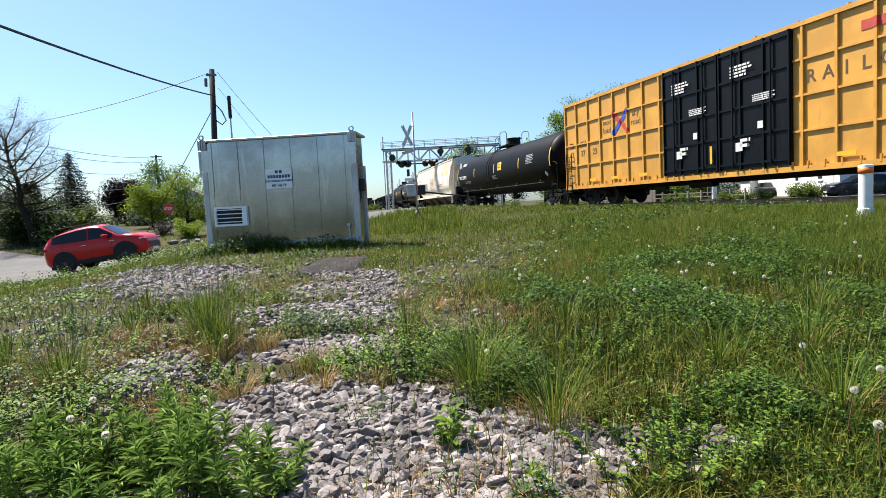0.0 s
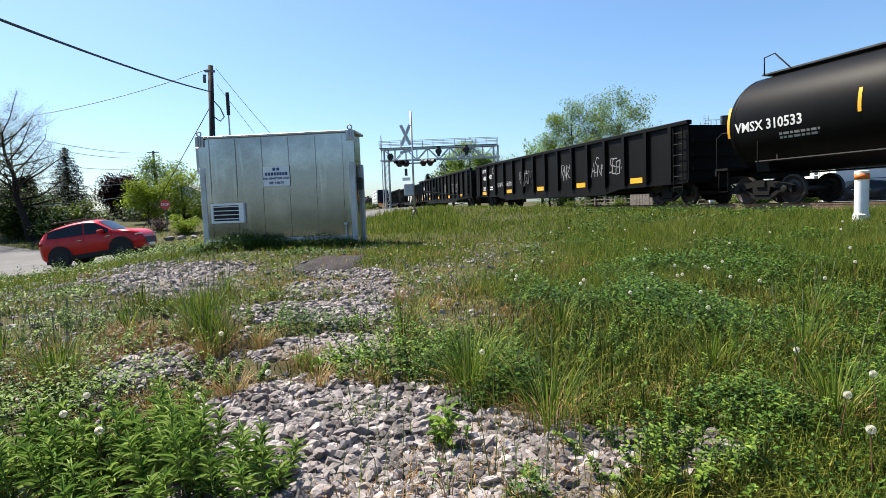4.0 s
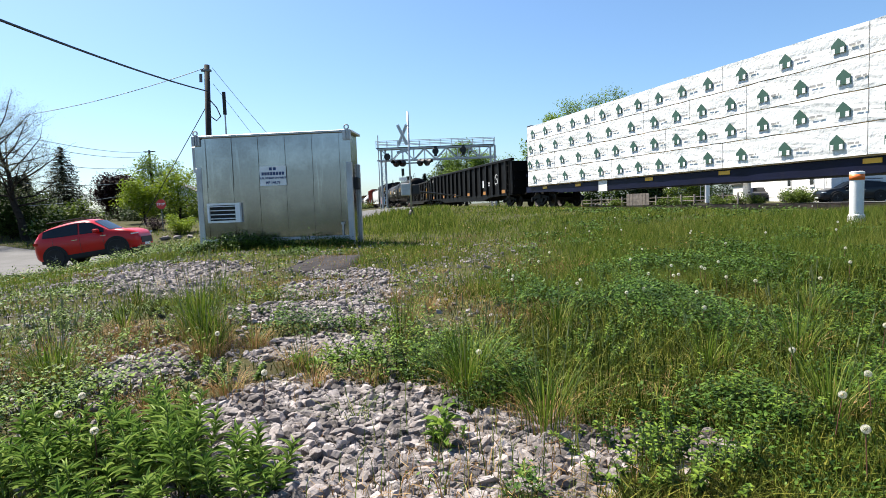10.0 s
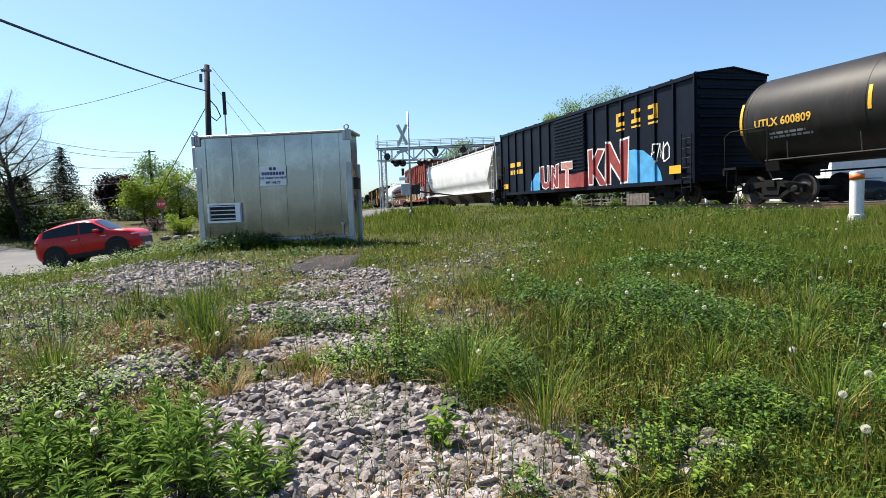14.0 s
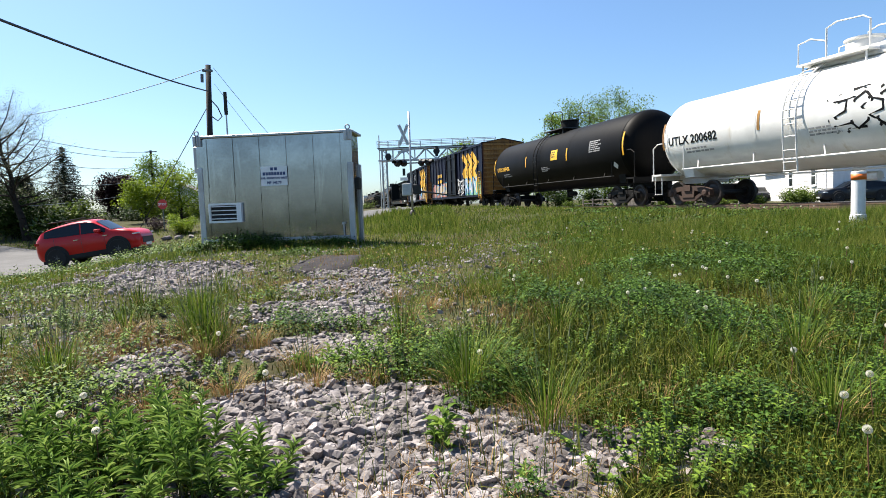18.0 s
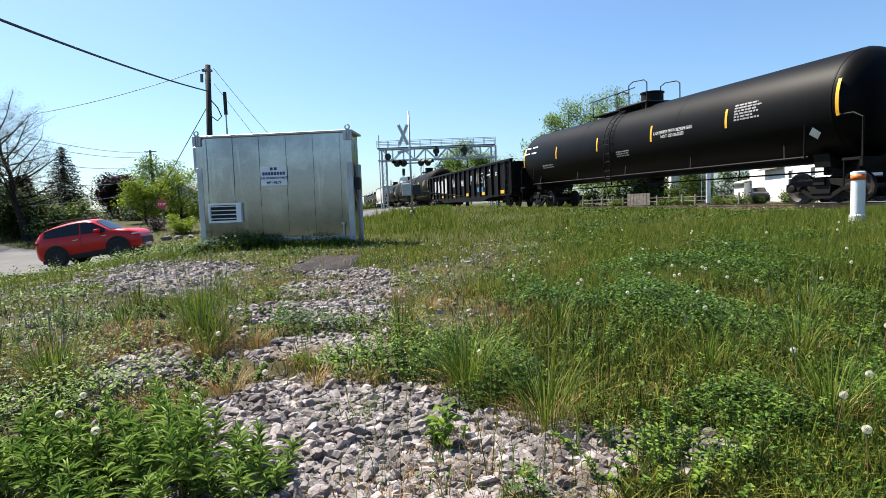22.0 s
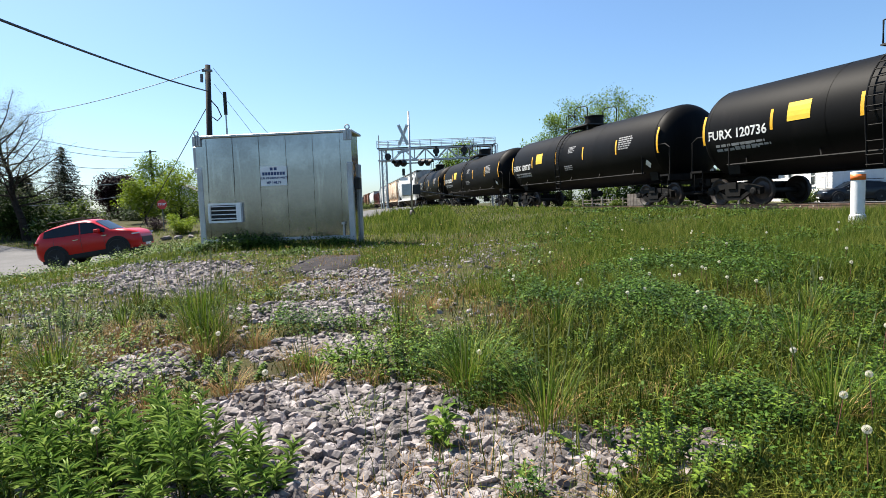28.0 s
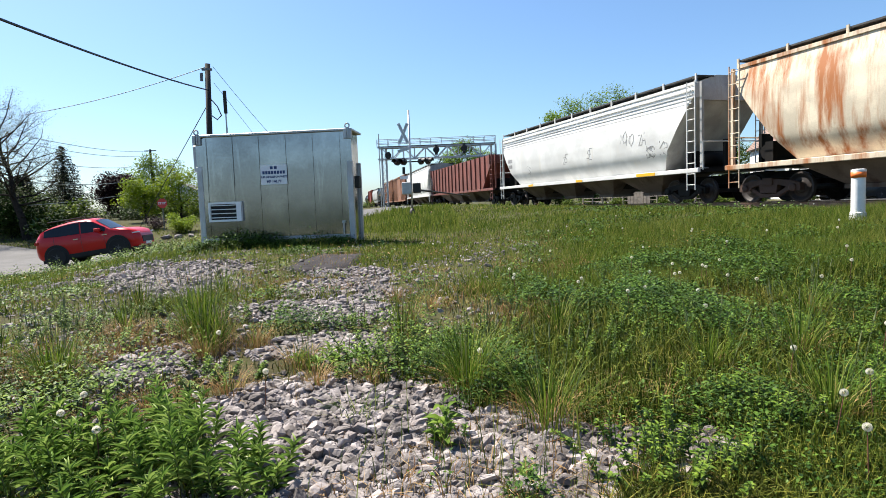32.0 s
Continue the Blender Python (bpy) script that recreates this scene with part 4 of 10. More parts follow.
# yellow high-cube boxcar with black double doors
root, hb, W, z0, z1 = boxcar(0, "yellow high-cube boxcar with black double plug doors", "box_yellow", z0=0.95, z1=5.0, ribs=21, peak=0.14, door=(-2.85, 2.85), horizontal=3)
for x in (1.42, -1.42):
    bm = bmesh.new()
    cbox(bm, (0, 0, 2.98), (2.8, 0.1, 3.9))
    d = part("door", bm, M["door_black"], root, "black plug door with locking bars", m=pose(x, W + 0.05, 0))
    for j in range(5):
        bm = bmesh.new()
        cbox(bm, (0, 0.07, 1.2 + 0.9 * j), (2.8, 0.05, 0.07))
        part("cross_rib", bm, M["door_black"], d)
    for u in (-1.36, -0.45, 0.45, 1.36):
        bm = bmesh.new()
        cbox(bm, (u, 0.075, 2.98), (0.05, 0.06, 3.9))
        part("upright_rib", bm, M["door_black"], d)
    for u in (-0.75, 0.75):
        bm = bmesh.new()
        rod(bm, (u, 0.12, 1.1), (u, 0.12, 4.85), 0.03, 6)
        part("lock_bar", bm, M["door_black"], d)
    flat_bars(d, 0.4, 4.35, 0.1, 4, 0.9, 0.06, seed=3)
    flat_bars(d, -0.5, 3.3, 0.1, 4, 0.9, 0.035, seed=4)
    flat_patch(d, "placard", 0.5, 1.75, 0.1, 0.28, 0.28, T)
    flat_patch(d, "placard", -0.35, 2.35, 0.1, 0.2, 0.22, T)
    flat_bars(d, 0.2, 2.0, 0.1, 2, 0.5, 0.1, seed=5)
flat_patch(root, "reflector", 0.3, 1.6, W + 0.17, 0.1, 0.6, "reflector_yellow")
for (u, v), q in (((-0.25, 0.2), "tag_red"), ((0.25, -0.2), "tag_red"), ((0.25, 0.2), "tag_royal"), ((-0.25, -0.2), "tag_royal")):
    flat_patch(root, "emblem_stroke", 5.77 - u, 3.55 + v, W + 0.008, 0.8, 0.22, q, turn=42 if u * v > 0 else -42)
lettering(root, "next\nload", 0.36, 6.82, 3.5, W, "letter_brown")
lettering(root, "any\nroad", 0.36, 4.72, 3.6, W, "letter_brown")
for body, x, z in (("TB", 9.97, 2.95), ("OX", 8.92, 2.95), ("63", 9.97, 2.5), ("37", 8.92, 2.5), ("23", 7.87, 2.5)):
    lettering(root, body, 0.38, x, z, W, "letter_brown", 0.006)
for i, ch in enumerate("RAILCAR POOL"):
    if ch != " ":
        lettering(root, ch, 0.52, -3.4 - 0.526 * i, 3.45, W, "letter_brown", 0.006)
for u, w in ((0, 1.6), (0.5, 0.5), (-0.5, 0.5)):
    flat_patch(root, "emblem_stroke", -5.8 - u, 4.4, W + 0.008, 0.3 if u == 0 else 0.9, 0.7 if u == 0 else 0.25, "tag_red")
drape(root)
for x in (8.0, 6.2, 4.2, -4.5, -6.5, -8.5):
    flat_patch(root, "reflector", x, 1.2, W + 0.07, 0.55, 0.12, "reflector_yellow")
bm = bmesh.new()
cbox(bm, (0, 0, 0), (0.05, 0.06, 0.2))
tab = mesh_of(bm, M["box_yellow"])
for i in range(40):
    part("sill_tab", tab, None, root, m=pose(-hb + 0.5 + (2 * hb - 1) * i / 39, W + 0.06, 1.0))

tank_car(1, "black tank car with yellow reflector strips and a top platform", "black_tank", "TILX 258977", 0.36)
r1 = CARS[-1][0]
hs = half(1) - 0.75
poly_patch(r1, "emblem", [(-hs + 0.5, 3.05), (-hs + 0.75, 3.05), (-hs + 1.1, 3.6), (-hs + 1.35, 3.05), (-hs + 1.55, 3.05), (-hs + 1.15, 3.75), (-hs + 1.05, 3.75)], 1.42, "tag_silver")
tank_bars(r1, hs - 2.4, 3.6, 2.7, 1.55, 1, 1.7, 0.28, "letter_grey", seed=2)

root, hb, W = covered_hopper(2, "white covered hopper with orange stains and grey graffiti", "hopper_stained", z0=1.3, z1=4.35, zt=4.6)
lettering(root, "CEFX\n53909", 0.32, hb - 2.9, 3.05, W + 0.012, "letter_black")
scrawl(root, hb - 6.4, 2.35, W + 0.012, 3.6, 1.0, 4, "letter_grey", "letter_black", 11)
scrawl(root, hb - 11.2, 2.5, W + 0.012, 2.3, 1.3, 3, None, "tag_pink", 12)
flat_bars(root, -4.5, 2.4, W + 0.012, 2, 3.0, 0.09, "tag_red", seed=8)
for x in (9, 5, -1, -7):
    flat_patch(root, "reflector", x, 1.22, W + 0.035, 0.6, 0.1, "reflector_yellow")
rng = random.Random(17)
for x0, w, d in ((-9.0, 3.4, 1.5), (-4.0, 1.1, 1.2), (-2.2, 1.6, 1.35), (0.6, 1.2, 1.0), (3.0, 0.9, 0.9), (5.4, 1.3, 0.8), (7.6, 0.7, 0.6)):
    bm = bmesh.new()
    n = max(4, int(w / 0.16))
    tops = [bm.verts.new((x0 + w * i / n, W + 0.01, 4.28)) for i in range(n + 1)]
    rows = [tops]
    for k in range(1, 7):
        rows.append([bm.verts.new((v.co.x, W + 0.01, 4.28 - d * k / 6 * (0.8 + 0.25 * noise.noise(Vector((v.co.x * 2.2, x0, 0)))))) for v in tops])
    for a, b in zip(rows, rows[1:]):
        for i in range(n):
            bm.faces.new((a[i], b[i], b[i + 1], a[i + 1]))
    part("stain", bm, M["orange_stain"], root, "orange stain running down from the roof")
hug(root, 1.3, 4.35, W)

for k, seed in ((3, "VMSX 310261"), (4, "VMSX 310533")):
    tank_car(k, "glossy black tank car with a full-length roof walk", "black_tank", seed, 0.42, long_walk=True)



def panel(hb, ribs, i):
    """Middle of the i-th panel between ribs, counted from the far end."""
    return hb - 0.9 - (2 * hb - 1.8) / (ribs - 1) * (i - 0.5)


def reporting(root, hb, Y, ribs, number):
    p1, p2 = panel(hb, ribs, 1), panel(hb, ribs, 2)
    lettering(root, "ATW", 0.34, p1 - 0.05, 2.6, Y, T, 0.008)
    lettering(root, "400", 0.4, p1 - 0.1, 2.1, Y, T, 0.012)
    lettering(root, number, 0.4, p2 + 0.25, 2.15, Y, T, 0.012)
    bm = bmesh.new()
    stroke(bm, [(-0.18, -0.2), (0.18, -0.2), (0.18, 0.2), (-0.18, 0.2), (-0.18, -0.22)], 0.03)
    part("placard_outline", bm, M[T], root, m=Matrix(((-1, 0, 0, p2 - 0.35), (0, 0, 1, Y + 0.004), (0, 1, 0, 2.55), (0, 0, 0, 1))))
    flat_bars(root, p1, 1.5, Y, 2, 0.5, 0.09, seed=len(number))
    flat_bars(root, p2 + 0.15, 1.5, Y, 2, 0.6, 0.09, seed=len(number) + 1)


for k in (5, 6):
    root, hb, Y = gondola(k, "black steel gondola car with yellow reflectors", "gondola_black", ribs=15)
    reporting(root, hb, Y, 15, "476" if k == 6 else "431")
    for i in (3, 4):
        lettering(root, "GUMP", 0.36, panel(hb, 15, i), 1.55, Y, "tag_silver", wild=0.25)
    for i, ch in enumerate("GUMB"):
        lettering(root, ch, 0.95, panel(hb, 15, 5) - 0.45 - 0.52 * i, 1.75, Y + (0.135 if i == 2 else 0), "letter_grey", 0.05, wild=0.22)
        lettering(root, ch, 0.95, panel(hb, 15, 5) - 0.45 - 0.52 * i, 1.75, Y + (0.14 if i == 2 else 0.005), "gondola_black", 0.012, wild=0.22)
    for i in (9, 11, 12):
        tag_line(root, panel(hb, 15, i), 1.8, Y, 1.1, 0.7, "letter_grey", 21 + k + i, 4)

root, hb, Y = gondola(7, "black gondola car with white block graffiti and yellow reflectors", "gondola_black", ribs=15, z1=2.8)
pc = [panel(hb, 15, i) for i in range(15)]
tag_line(root, pc[1], 2.35, Y, 0.8, 0.6, T, 30, 3)
tag_line(root, pc[1], 1.75, Y, 0.7, 0.6, T, 31, 2)
lettering(root, "I C", 0.36, pc[2], 2.62, Y, T, 0.012)
lettering(root, "3739", 0.42, pc[2], 2.12, Y, T, 0.014)
flat_bars(root, pc[2], 1.25, Y, 2, 0.9, 0.09, seed=4)
tag_line(root, pc[2] + 0.25, 1.65, Y, 0.5, 0.4, T, 28, 3)
tag_line(root, pc[2] - 0.35, 1.85, Y, 0.5, 0.45, "tag_blue", 29, 3)
tag_line(root, pc[3], 1.95, Y, 0.7, 0.3, "tag_pink", 32, 4)
tag_line(root, pc[3], 1.6, Y, 0.8, 0.4, T, 33, 4)
tag_line(root, pc[4], 2.1, Y, 0.9, 0.5, "tag_pink", 34, 4)
tag_line(root, pc[4] + 0.1, 1.55, Y, 0.6, 0.5, T, 35, 2)
bm = bmesh.new()
stroke(bm, [(-0.2, -0.22), (0.2, -0.22), (0.2, 0.22), (-0.2, 0.22), (-0.2, -0.24)], 0.04)
part("placard_outline", bm, M[T], root, m=Matrix(((-1, 0, 0, pc[5]), (0, 0, 1, Y + 0.004), (0, 1, 0, 2.45), (0, 0, 0, 1))))
flat_bars(root, pc[5], 1.8, Y, 4, 0.7, 0.08, "letter_grey", seed=7)
tag_line(root, pc[6], 2.3, Y, 1.0, 0.45, "letter_yellow", 36, 4)
tag_line(root, pc[6], 1.85, Y, 0.8, 0.45, "letter_yellow", 37, 3)
flat_patch(root, "spray_patch", pc[7], 2.1, Y, 1.1, 0.75, "tag_royal")
tag_line(root, pc[7], 2.1, Y + 0.01, 1.1, 0.8, "tag_blue", 38, 5)
tag_line(root, pc[7], 2.0, Y + 0.01, 1.1, 0.5, "tag_blue", 39, 6)
for i, ch in enumerate("dun"):
    u = pc[8] + 0.2 - 1.62 * i
    lettering(root, ch, 2.5 if i else 1.9, u, 1.85, Y + 0.132, "letter_black", 0.16, "scrawl", "sprayed letter body with a black outline", wild=0.3)
    lettering(root, ch, 2.5 if i else 1.9, u, 1.85, Y + 0.138, "letter_white", 0.09, "scrawl", wild=0.3)
flat_patch(root, "spray_patch", pc[10] - 0.35, 1.5, Y, 0.5, 0.7, "tag_green")
tag_line(root, pc[11], 1.9, Y, 0.7, 1.0, T, 57, 2)
tag_line(root, pc[12], 2.2, Y, 0.8, 0.5, "letter_grey", 58, 3)
tag_line(root, pc[13], 2.3, Y, 1.0, 0.6, "tag_blue", 59, 4)
tag_line(root, pc[14], 2.3, Y, 0.9, 0.5, "tag_blue", 60, 4)
flat_patch(root, "placard", pc[13], 1.45, Y, 0.5, 0.4, T)

root, hb, Y = gondola(8, "black gondola car with thin white sprayed letters", "gondola_black", ribs=15, reflect="end_orange")
reporting(root, hb, Y, 15, "525")
flat_bars(root, panel(hb, 15, 3), 1.75, Y, 2, 0.9, 0.1, "letter_grey", seed=6)
for i, ch in enumerate("3 G A N K Y W E R".split()):
    lettering(root, ch, 1.05 if i else 0.45, panel(hb, 15, 4 + i), 1.85 if i else 1.6, Y, "tag_silver", 0.0, wild=0.25)
flat_patch(root, "placard", panel(hb, 15, 13), 1.65, Y, 0.55, 0.5, T)
tag_line(root, panel(hb, 15, 13), 2.2, Y, 0.8, 0.35, "tag_silver", 47, 4)
flat_patch(root, "spray_patch", panel(hb, 15, 14), 1.3, Y, 0.6, 0.4, "end_orange")

# yellow flat car
hl = half(9)
root = thing("flat_car", "long yellow empty flat car with rusty stake pockets and hitches", "flat car", group="cars of the freight train")
hb = hl - 1.1
for s in (-1, 1):
    bm = bmesh.new()
    prism(bm, [(-hb, 1.06), (-hb, 0.72), (-hb + 2.6, 0.7), (-hb + 3.6, 0.5), (hb - 3.6, 0.5), (hb - 2.6, 0.7), (hb, 0.72), (hb, 1.06)], s * 1.3 - 0.05, s * 1.3 + 0.05)
    part("side_sill", bm, M["flat_yellow"], root)
    bm = bmesh.new()
    box(bm, -hb, hb, *sorted((s * 1.24, s * 1.54)), 1.0, 1.07)
    part("top_flange", bm, M["flat_yellow"], root)
    bm = bmesh.new()
    box(bm, -hb + 3.6, hb - 3.6, *sorted((s * 1.24, s * 1.46)), 0.46, 0.52)
    part("bottom_flange", bm, M["end_orange"], root)
    bm = bmesh.new()
    box(bm, -0.07, 0.07, 0, 0.2, -0.2, 0.12)
    me = mesh_of(bm, M["flat_yellow"])
    ring = bmesh.new()
    pipe(ring, [(-0.1, 0.12, 0), (0.1, 0.12, 0), (0.05, 0.12, 0.2), (-0.05, 0.12, 0.2), (-0.1, 0.12, 0)], 0.022, 5)
    rm = mesh_of(ring, M["end_orange"])
    for i in range(30):
        x = -hb + 0.6 + (2 * hb - 1.2) * i / 29
        if s > 0 and abs(x - hb + 8.0) < 1.9:
            continue
        p = part("stake_pocket", me, None, root, m=pose(x, 1.34 if s > 0 else -1.54, 0.87))
        if i % 2:
            part("tie_down_ring", rm, None, p, m=pose(0.35, 0.08, 0.13))
bm = bmesh.new()
box(bm, -hb, hb, -1.4, 1.4, 0.97, 1.09)
part("deck", bm, M["flat_yellow"], root)
bm = bmesh.new()
cbox(bm, (0, 0, 0.62), (2 * hl - 6.5, 1.1, 0.62))
cbox(bm, (0, 0, 0.76), (2 * hl - 1.2, 0.7, 0.3))
for i in range(9):
    cbox(bm, (-hb + 2 + (2 * hb - 4) * i / 8, 0, 0.9), (0.2, 2.7, 0.14))
rod(bm, (-2.5, 0.9, 0.5), (-1.0, 0.9, 0.5), 0.24, 12)
part("centre_sill", bm, M["gear_black"], root)
for x in (-hb + 6.5, -hb + 9.5, 2.5, hb - 3.0, hb - 6.0):
    bm = bmesh.new()
    cbox(bm, (0, 0, 0.07), (1.2, 1.2, 0.1))
    prism(bm, [(-0.6, 0.12), (0.5, 0.12), (0.3, 0.24), (-0.35, 0.28)], -0.25, 0.25)
    part("trailer_hitch", bm, M["axle_dark"], root, m=pose(x, 0.2, 1.07))
bm = bmesh.new()
prism(bm, [(-0.45, 0.0), (-0.25, 0.0), (0.35, 0.75), (0.35, 0.95), (0.1, 0.95), (0.1, 0.75)], -0.05, 0.05)
part("bridge_plate", bm, M["reflector_yellow"], root, "bright yellow folded bridge plate", m=pose(-9.0, 1.2, 0.8))
for s in (-1, 1):
    bm = bmesh.new()
    cbox(bm, (s * (hb - 1.4), 0, 1.18), (2.2, 2.7, 0.22))
    part("end_box", bevel(bm, 0.05), M["end_orange"], root)
flat_patch(root, "number_ground", hb - 8.05, 0.8, 1.354, 4.1, 0.5, "letter_black", "black painted band behind the number")
lettering(root, "PTTX 146529", 0.48, hb - 8.05, 0.79, 1.36, T, 0.016, spacing=1.15)
for x in (6, -2, -10):
    flat_patch(root, "reflector", x, 0.62, 1.352, 0.7, 0.12, "sign_yellow")
running_gear(root, hl, 2.2)
place_car(root, 9)


# centre-beam flat cars
def centre_beam(k, label, paint_name, belly=0.72, top=4.55):
    hl = half(k)
    root = thing("centre_beam_car", label, "flat car", group="cars of the freight train")
    hb = hl - 1.1
    pm = M[paint_name]
    bm = bmesh.new()
    prism(bm, [(-hb, 1.2), (-hb, 0.9), (-hb + 3.2, 0.86), (-hb + 4.2, belly), (hb - 4.2, belly), (hb - 3.2, 0.86), (hb, 0.9), (hb, 1.2)], -1.4, 1.4)
    part("deck", bm, pm, root)
    for s in (-1, 1):
        bm = bmesh.new()
        box(bm, *sorted((s * (hb - 0.45), s * hb)), -1.3, 1.3, 1.2, top)
        part("bulkhead", bevel(bm, 0.04), pm, root)
        for z in (1.9, 2.9, 3.9):
            bm = bmesh.new()
            cbox(bm, (s * hb, 0, z), (0.12, 2.7, 0.14))
            part("bulkhead_rib", bm, pm, root)
    bm = bmesh.new()
    box(bm, -hb + 0.4, hb - 0.4, -0.36, 0.36, top - 0.14, top)
    box(bm, -hb + 0.4, hb - 0.4, -0.12, 0.12, top - 0.42, top - 0.16)
    part("top_chord", bevel(bm, 0.02), pm, root)
    n = 19
    for i in range(n):
        x = -hb + 1.3 + (2 * hb - 2.6) * i / (n - 1)
        bm = bmesh.new()
        prism(bm, [(x - 0.07, 1.2), (x + 0.07, 1.2), (x + 0.05, top - 0.3), (x - 0.05, top - 0.3)], -0.09, 0.09)
        part("post", bm, pm, root)
        if i % 2 == 0 and i + 1 < n:
            d = (2 * hb - 2.6) / (n - 1)
            s = 1 if x < 0 else -1
            bm = bmesh.new()
            a, b = ((x, 0, 1.3), (x + 2 * d, 0, top - 0.4)) if s < 0 else ((x + 2 * d, 0, 1.3), (x, 0, top - 0.4))
            if i + 2 < n:
                rod(bm, a, b, 0.06, 6)
                part("brace", bm, pm, root)
    for i in range(22):
        bm = bmesh.new()
        x = -hb + 0.8 + (2 * hb - 1.6) * i / 21
        cbox(bm, (x, 1.38, 1.28), (0.3, 0.16, 0.14))
        rod(bm, (x - 0.1, 1.42, 1.38), (x + 0.1, 1.42, 1.38), 0.06, 8)
        part("winch", bm, pm, root)
    running_gear(root, hl, 2.2)
    place_car(root, k)
    return root, hb


root, hb = centre_beam(10, "dark blue centre-beam flat car stacked with white-wrapped lumber", "beam_blue", belly=0.78, top=4.76)
rng = random.Random(4)
for lay in range(4):
    x = -hb + 0.5
    zb = 1.26 + lay * 0.845
    while x < hb - 0.55:
        w = min(rng.choice((3.9, 4.9, 2.6)), hb - 0.5 - x)
        bm = bmesh.new()
        box(bm, x + 0.015, x + w - 0.015, 0.45, 1.52, zb, zb + 0.815)
        bmesh.ops.subdivide_edges(bm, edges=list(bm.edges), cuts=7, use_grid_fill=True)
        for v in bm.verts:
            nz, nf = noise.noise_vector(v.co * 2.3), noise.noise_vector(v.co * 7.0)
            v.co += Vector((0, nz.y * 0.022 + nf.y * 0.02, nz.z * 0.02))
        p = part("lumber_pack", bm, M["wrap_white"], root, "lumber bundle in white plastic wrap with green prints")
        n = max(1, int(w / 1.25))
        for j in range(n):
            u = x + w * (j + 0.5) / n
            y = 1.556
            poly_patch(p, "green_print", [(-u - 0.2, zb + 0.2), (-u + 0.2, zb + 0.2), (-u + 0.2, zb + 0.42), (-u, zb + 0.6), (-u - 0.2, zb + 0.42)], y, "wrap_green", t=0.008)
            for q in (-0.13, 0.13):
                poly_patch(p, "white_print", [(-u + q - 0.05, zb + 0.2), (-u + q + 0.05, zb + 0.2), (-u + q + 0.05, zb + 0.34), (-u + q - 0.05, zb + 0.34)], y + 0.008, "wrap_white", t=0.006)
            flat_bars(p, u - 0.52, zb + 0.36, y, 1, 0.42, 0.06, "letter_grey", seed=j)
        x += w
    bm = bmesh.new()
    box(bm, -hb + 0.5, hb - 0.5, 0.5, 1.47, zb - 0.045, zb)
    part("dunnage", bm, M["lumber"], root)
    bm = bmesh.new()
    box(bm, -hb + 0.5, hb - 0.5, -1.5, -0.45, zb, zb + 0.815)
    part("lumber_pack", bm, M["wrap_white"], root)
flat_patch(root, "placard", 4.3, 1.0, 1.42, 0.7, 0.55, T)
for x in (10, 6.5, 1, -3, -8):
    flat_patch(root, "reflector", x, 1.1, 1.41, 0.5, 0.13, "reflector_yellow")
flat_patch(root, "reflector", -hb + 0.2, 2.2, 1.51, 0.1, 1.2, "reflector_yellow")

root, hb, Y = gondola(11, "plain black gondola car with orange reflectors", "gondola_black", ribs=17, reflect="end_orange", n_reflect=6)
lettering(root, "GW", 0.3, hb - 1.2, 2.6, Y, T)
flat_bars(root, hb - 3.2, 2.5, Y, 2, 0.5, 0.1, seed=3)
flat_patch(root, "placard", -hb + 6.0, 1.7, Y, 0.7, 0.5, T)
flat_bars(root, -hb + 4.7, 1.8, Y, 2, 0.8, 0.1, seed=4)
tag_line(root, -hb + 3.0, 1.9, Y, 1.0, 0.8, "tag_silver", 51, 3)

root, hb, Y = gondola(12, "brownish black gondola car covered in white graffiti letters", "gondola_brown", ribs=15, z1=2.7, n_reflect=0)
for ch, u in (("S", -5.33), ("T", -4.12), ("E", -2.92), ("I", -1.72), ("N", -0.53)):
    lettering(root, ch, 1.62, -u, 1.48, Y, "letter_white", 0.06, "graffiti_outline")
    lettering(root, ch, 1.62, -u, 1.48, Y + 0.004, "letter_grey", 0.02, "graffiti_outline")
    lettering(root, ch, 1.62, -u, 1.48, Y + 0.008, "tag_silver", 0.0, "graffiti_letters", "silver graffiti letter with a white outline")
    flat_patch(root, "paint_spot", -u - 0.2, 1.0, Y + 0.014, 0.14, 0.16, "tag_sky")
scrawl(root, 8.6, 1.9, Y, 0.9, 0.9, 3, None, "letter_grey", 61)
for j, w in enumerate((0.95, 0.9, 0.85)):
    flat_bars(root, 7.75, 2.3 - 0.45 * j, Y, 1, w * 0.8, 0.24, T, seed=30 + j)
    flat_bars(root, 6.55, 2.2 - 0.45 * j, Y, 1, 0.5, 0.26, "tag_silver", seed=40 + j)
flat_patch(root, "placard", 0.62, 2.4, Y, 0.5, 0.5, "tag_pink")
for i, (u, z, w, h, c) in enumerate(((0.8, 1.95, 0.7, 0.9, "tag_silver"), (0.8, 1.15, 0.75, 0.6, T), (2.0, 1.2, 0.7, 0.6, T), (2.0, 1.9, 0.6, 0.9, "letter_grey"), (3.0, 1.45, 0.75, 0.9, "letter_grey"),
                                     (4.05, 1.25, 0.8, 0.9, T), (4.0, 2.0, 0.4, 0.5, T), (4.9, 1.5, 0.5, 0.5, "letter_grey"), (6.0, 2.15, 0.9, 0.6, "tag_silver"), (7.0, 1.9, 0.5, 1.4, T), (7.1, 1.2, 0.6, 0.5, "tag_silver"))):
    tag_line(root, -u, z, Y, w, h, c, 62 + i, 3)
    tag_line(root, -u - 0.05, z - 0.1, Y + 0.003, w * 0.9, h * 0.8, c, 82 + i, 4)
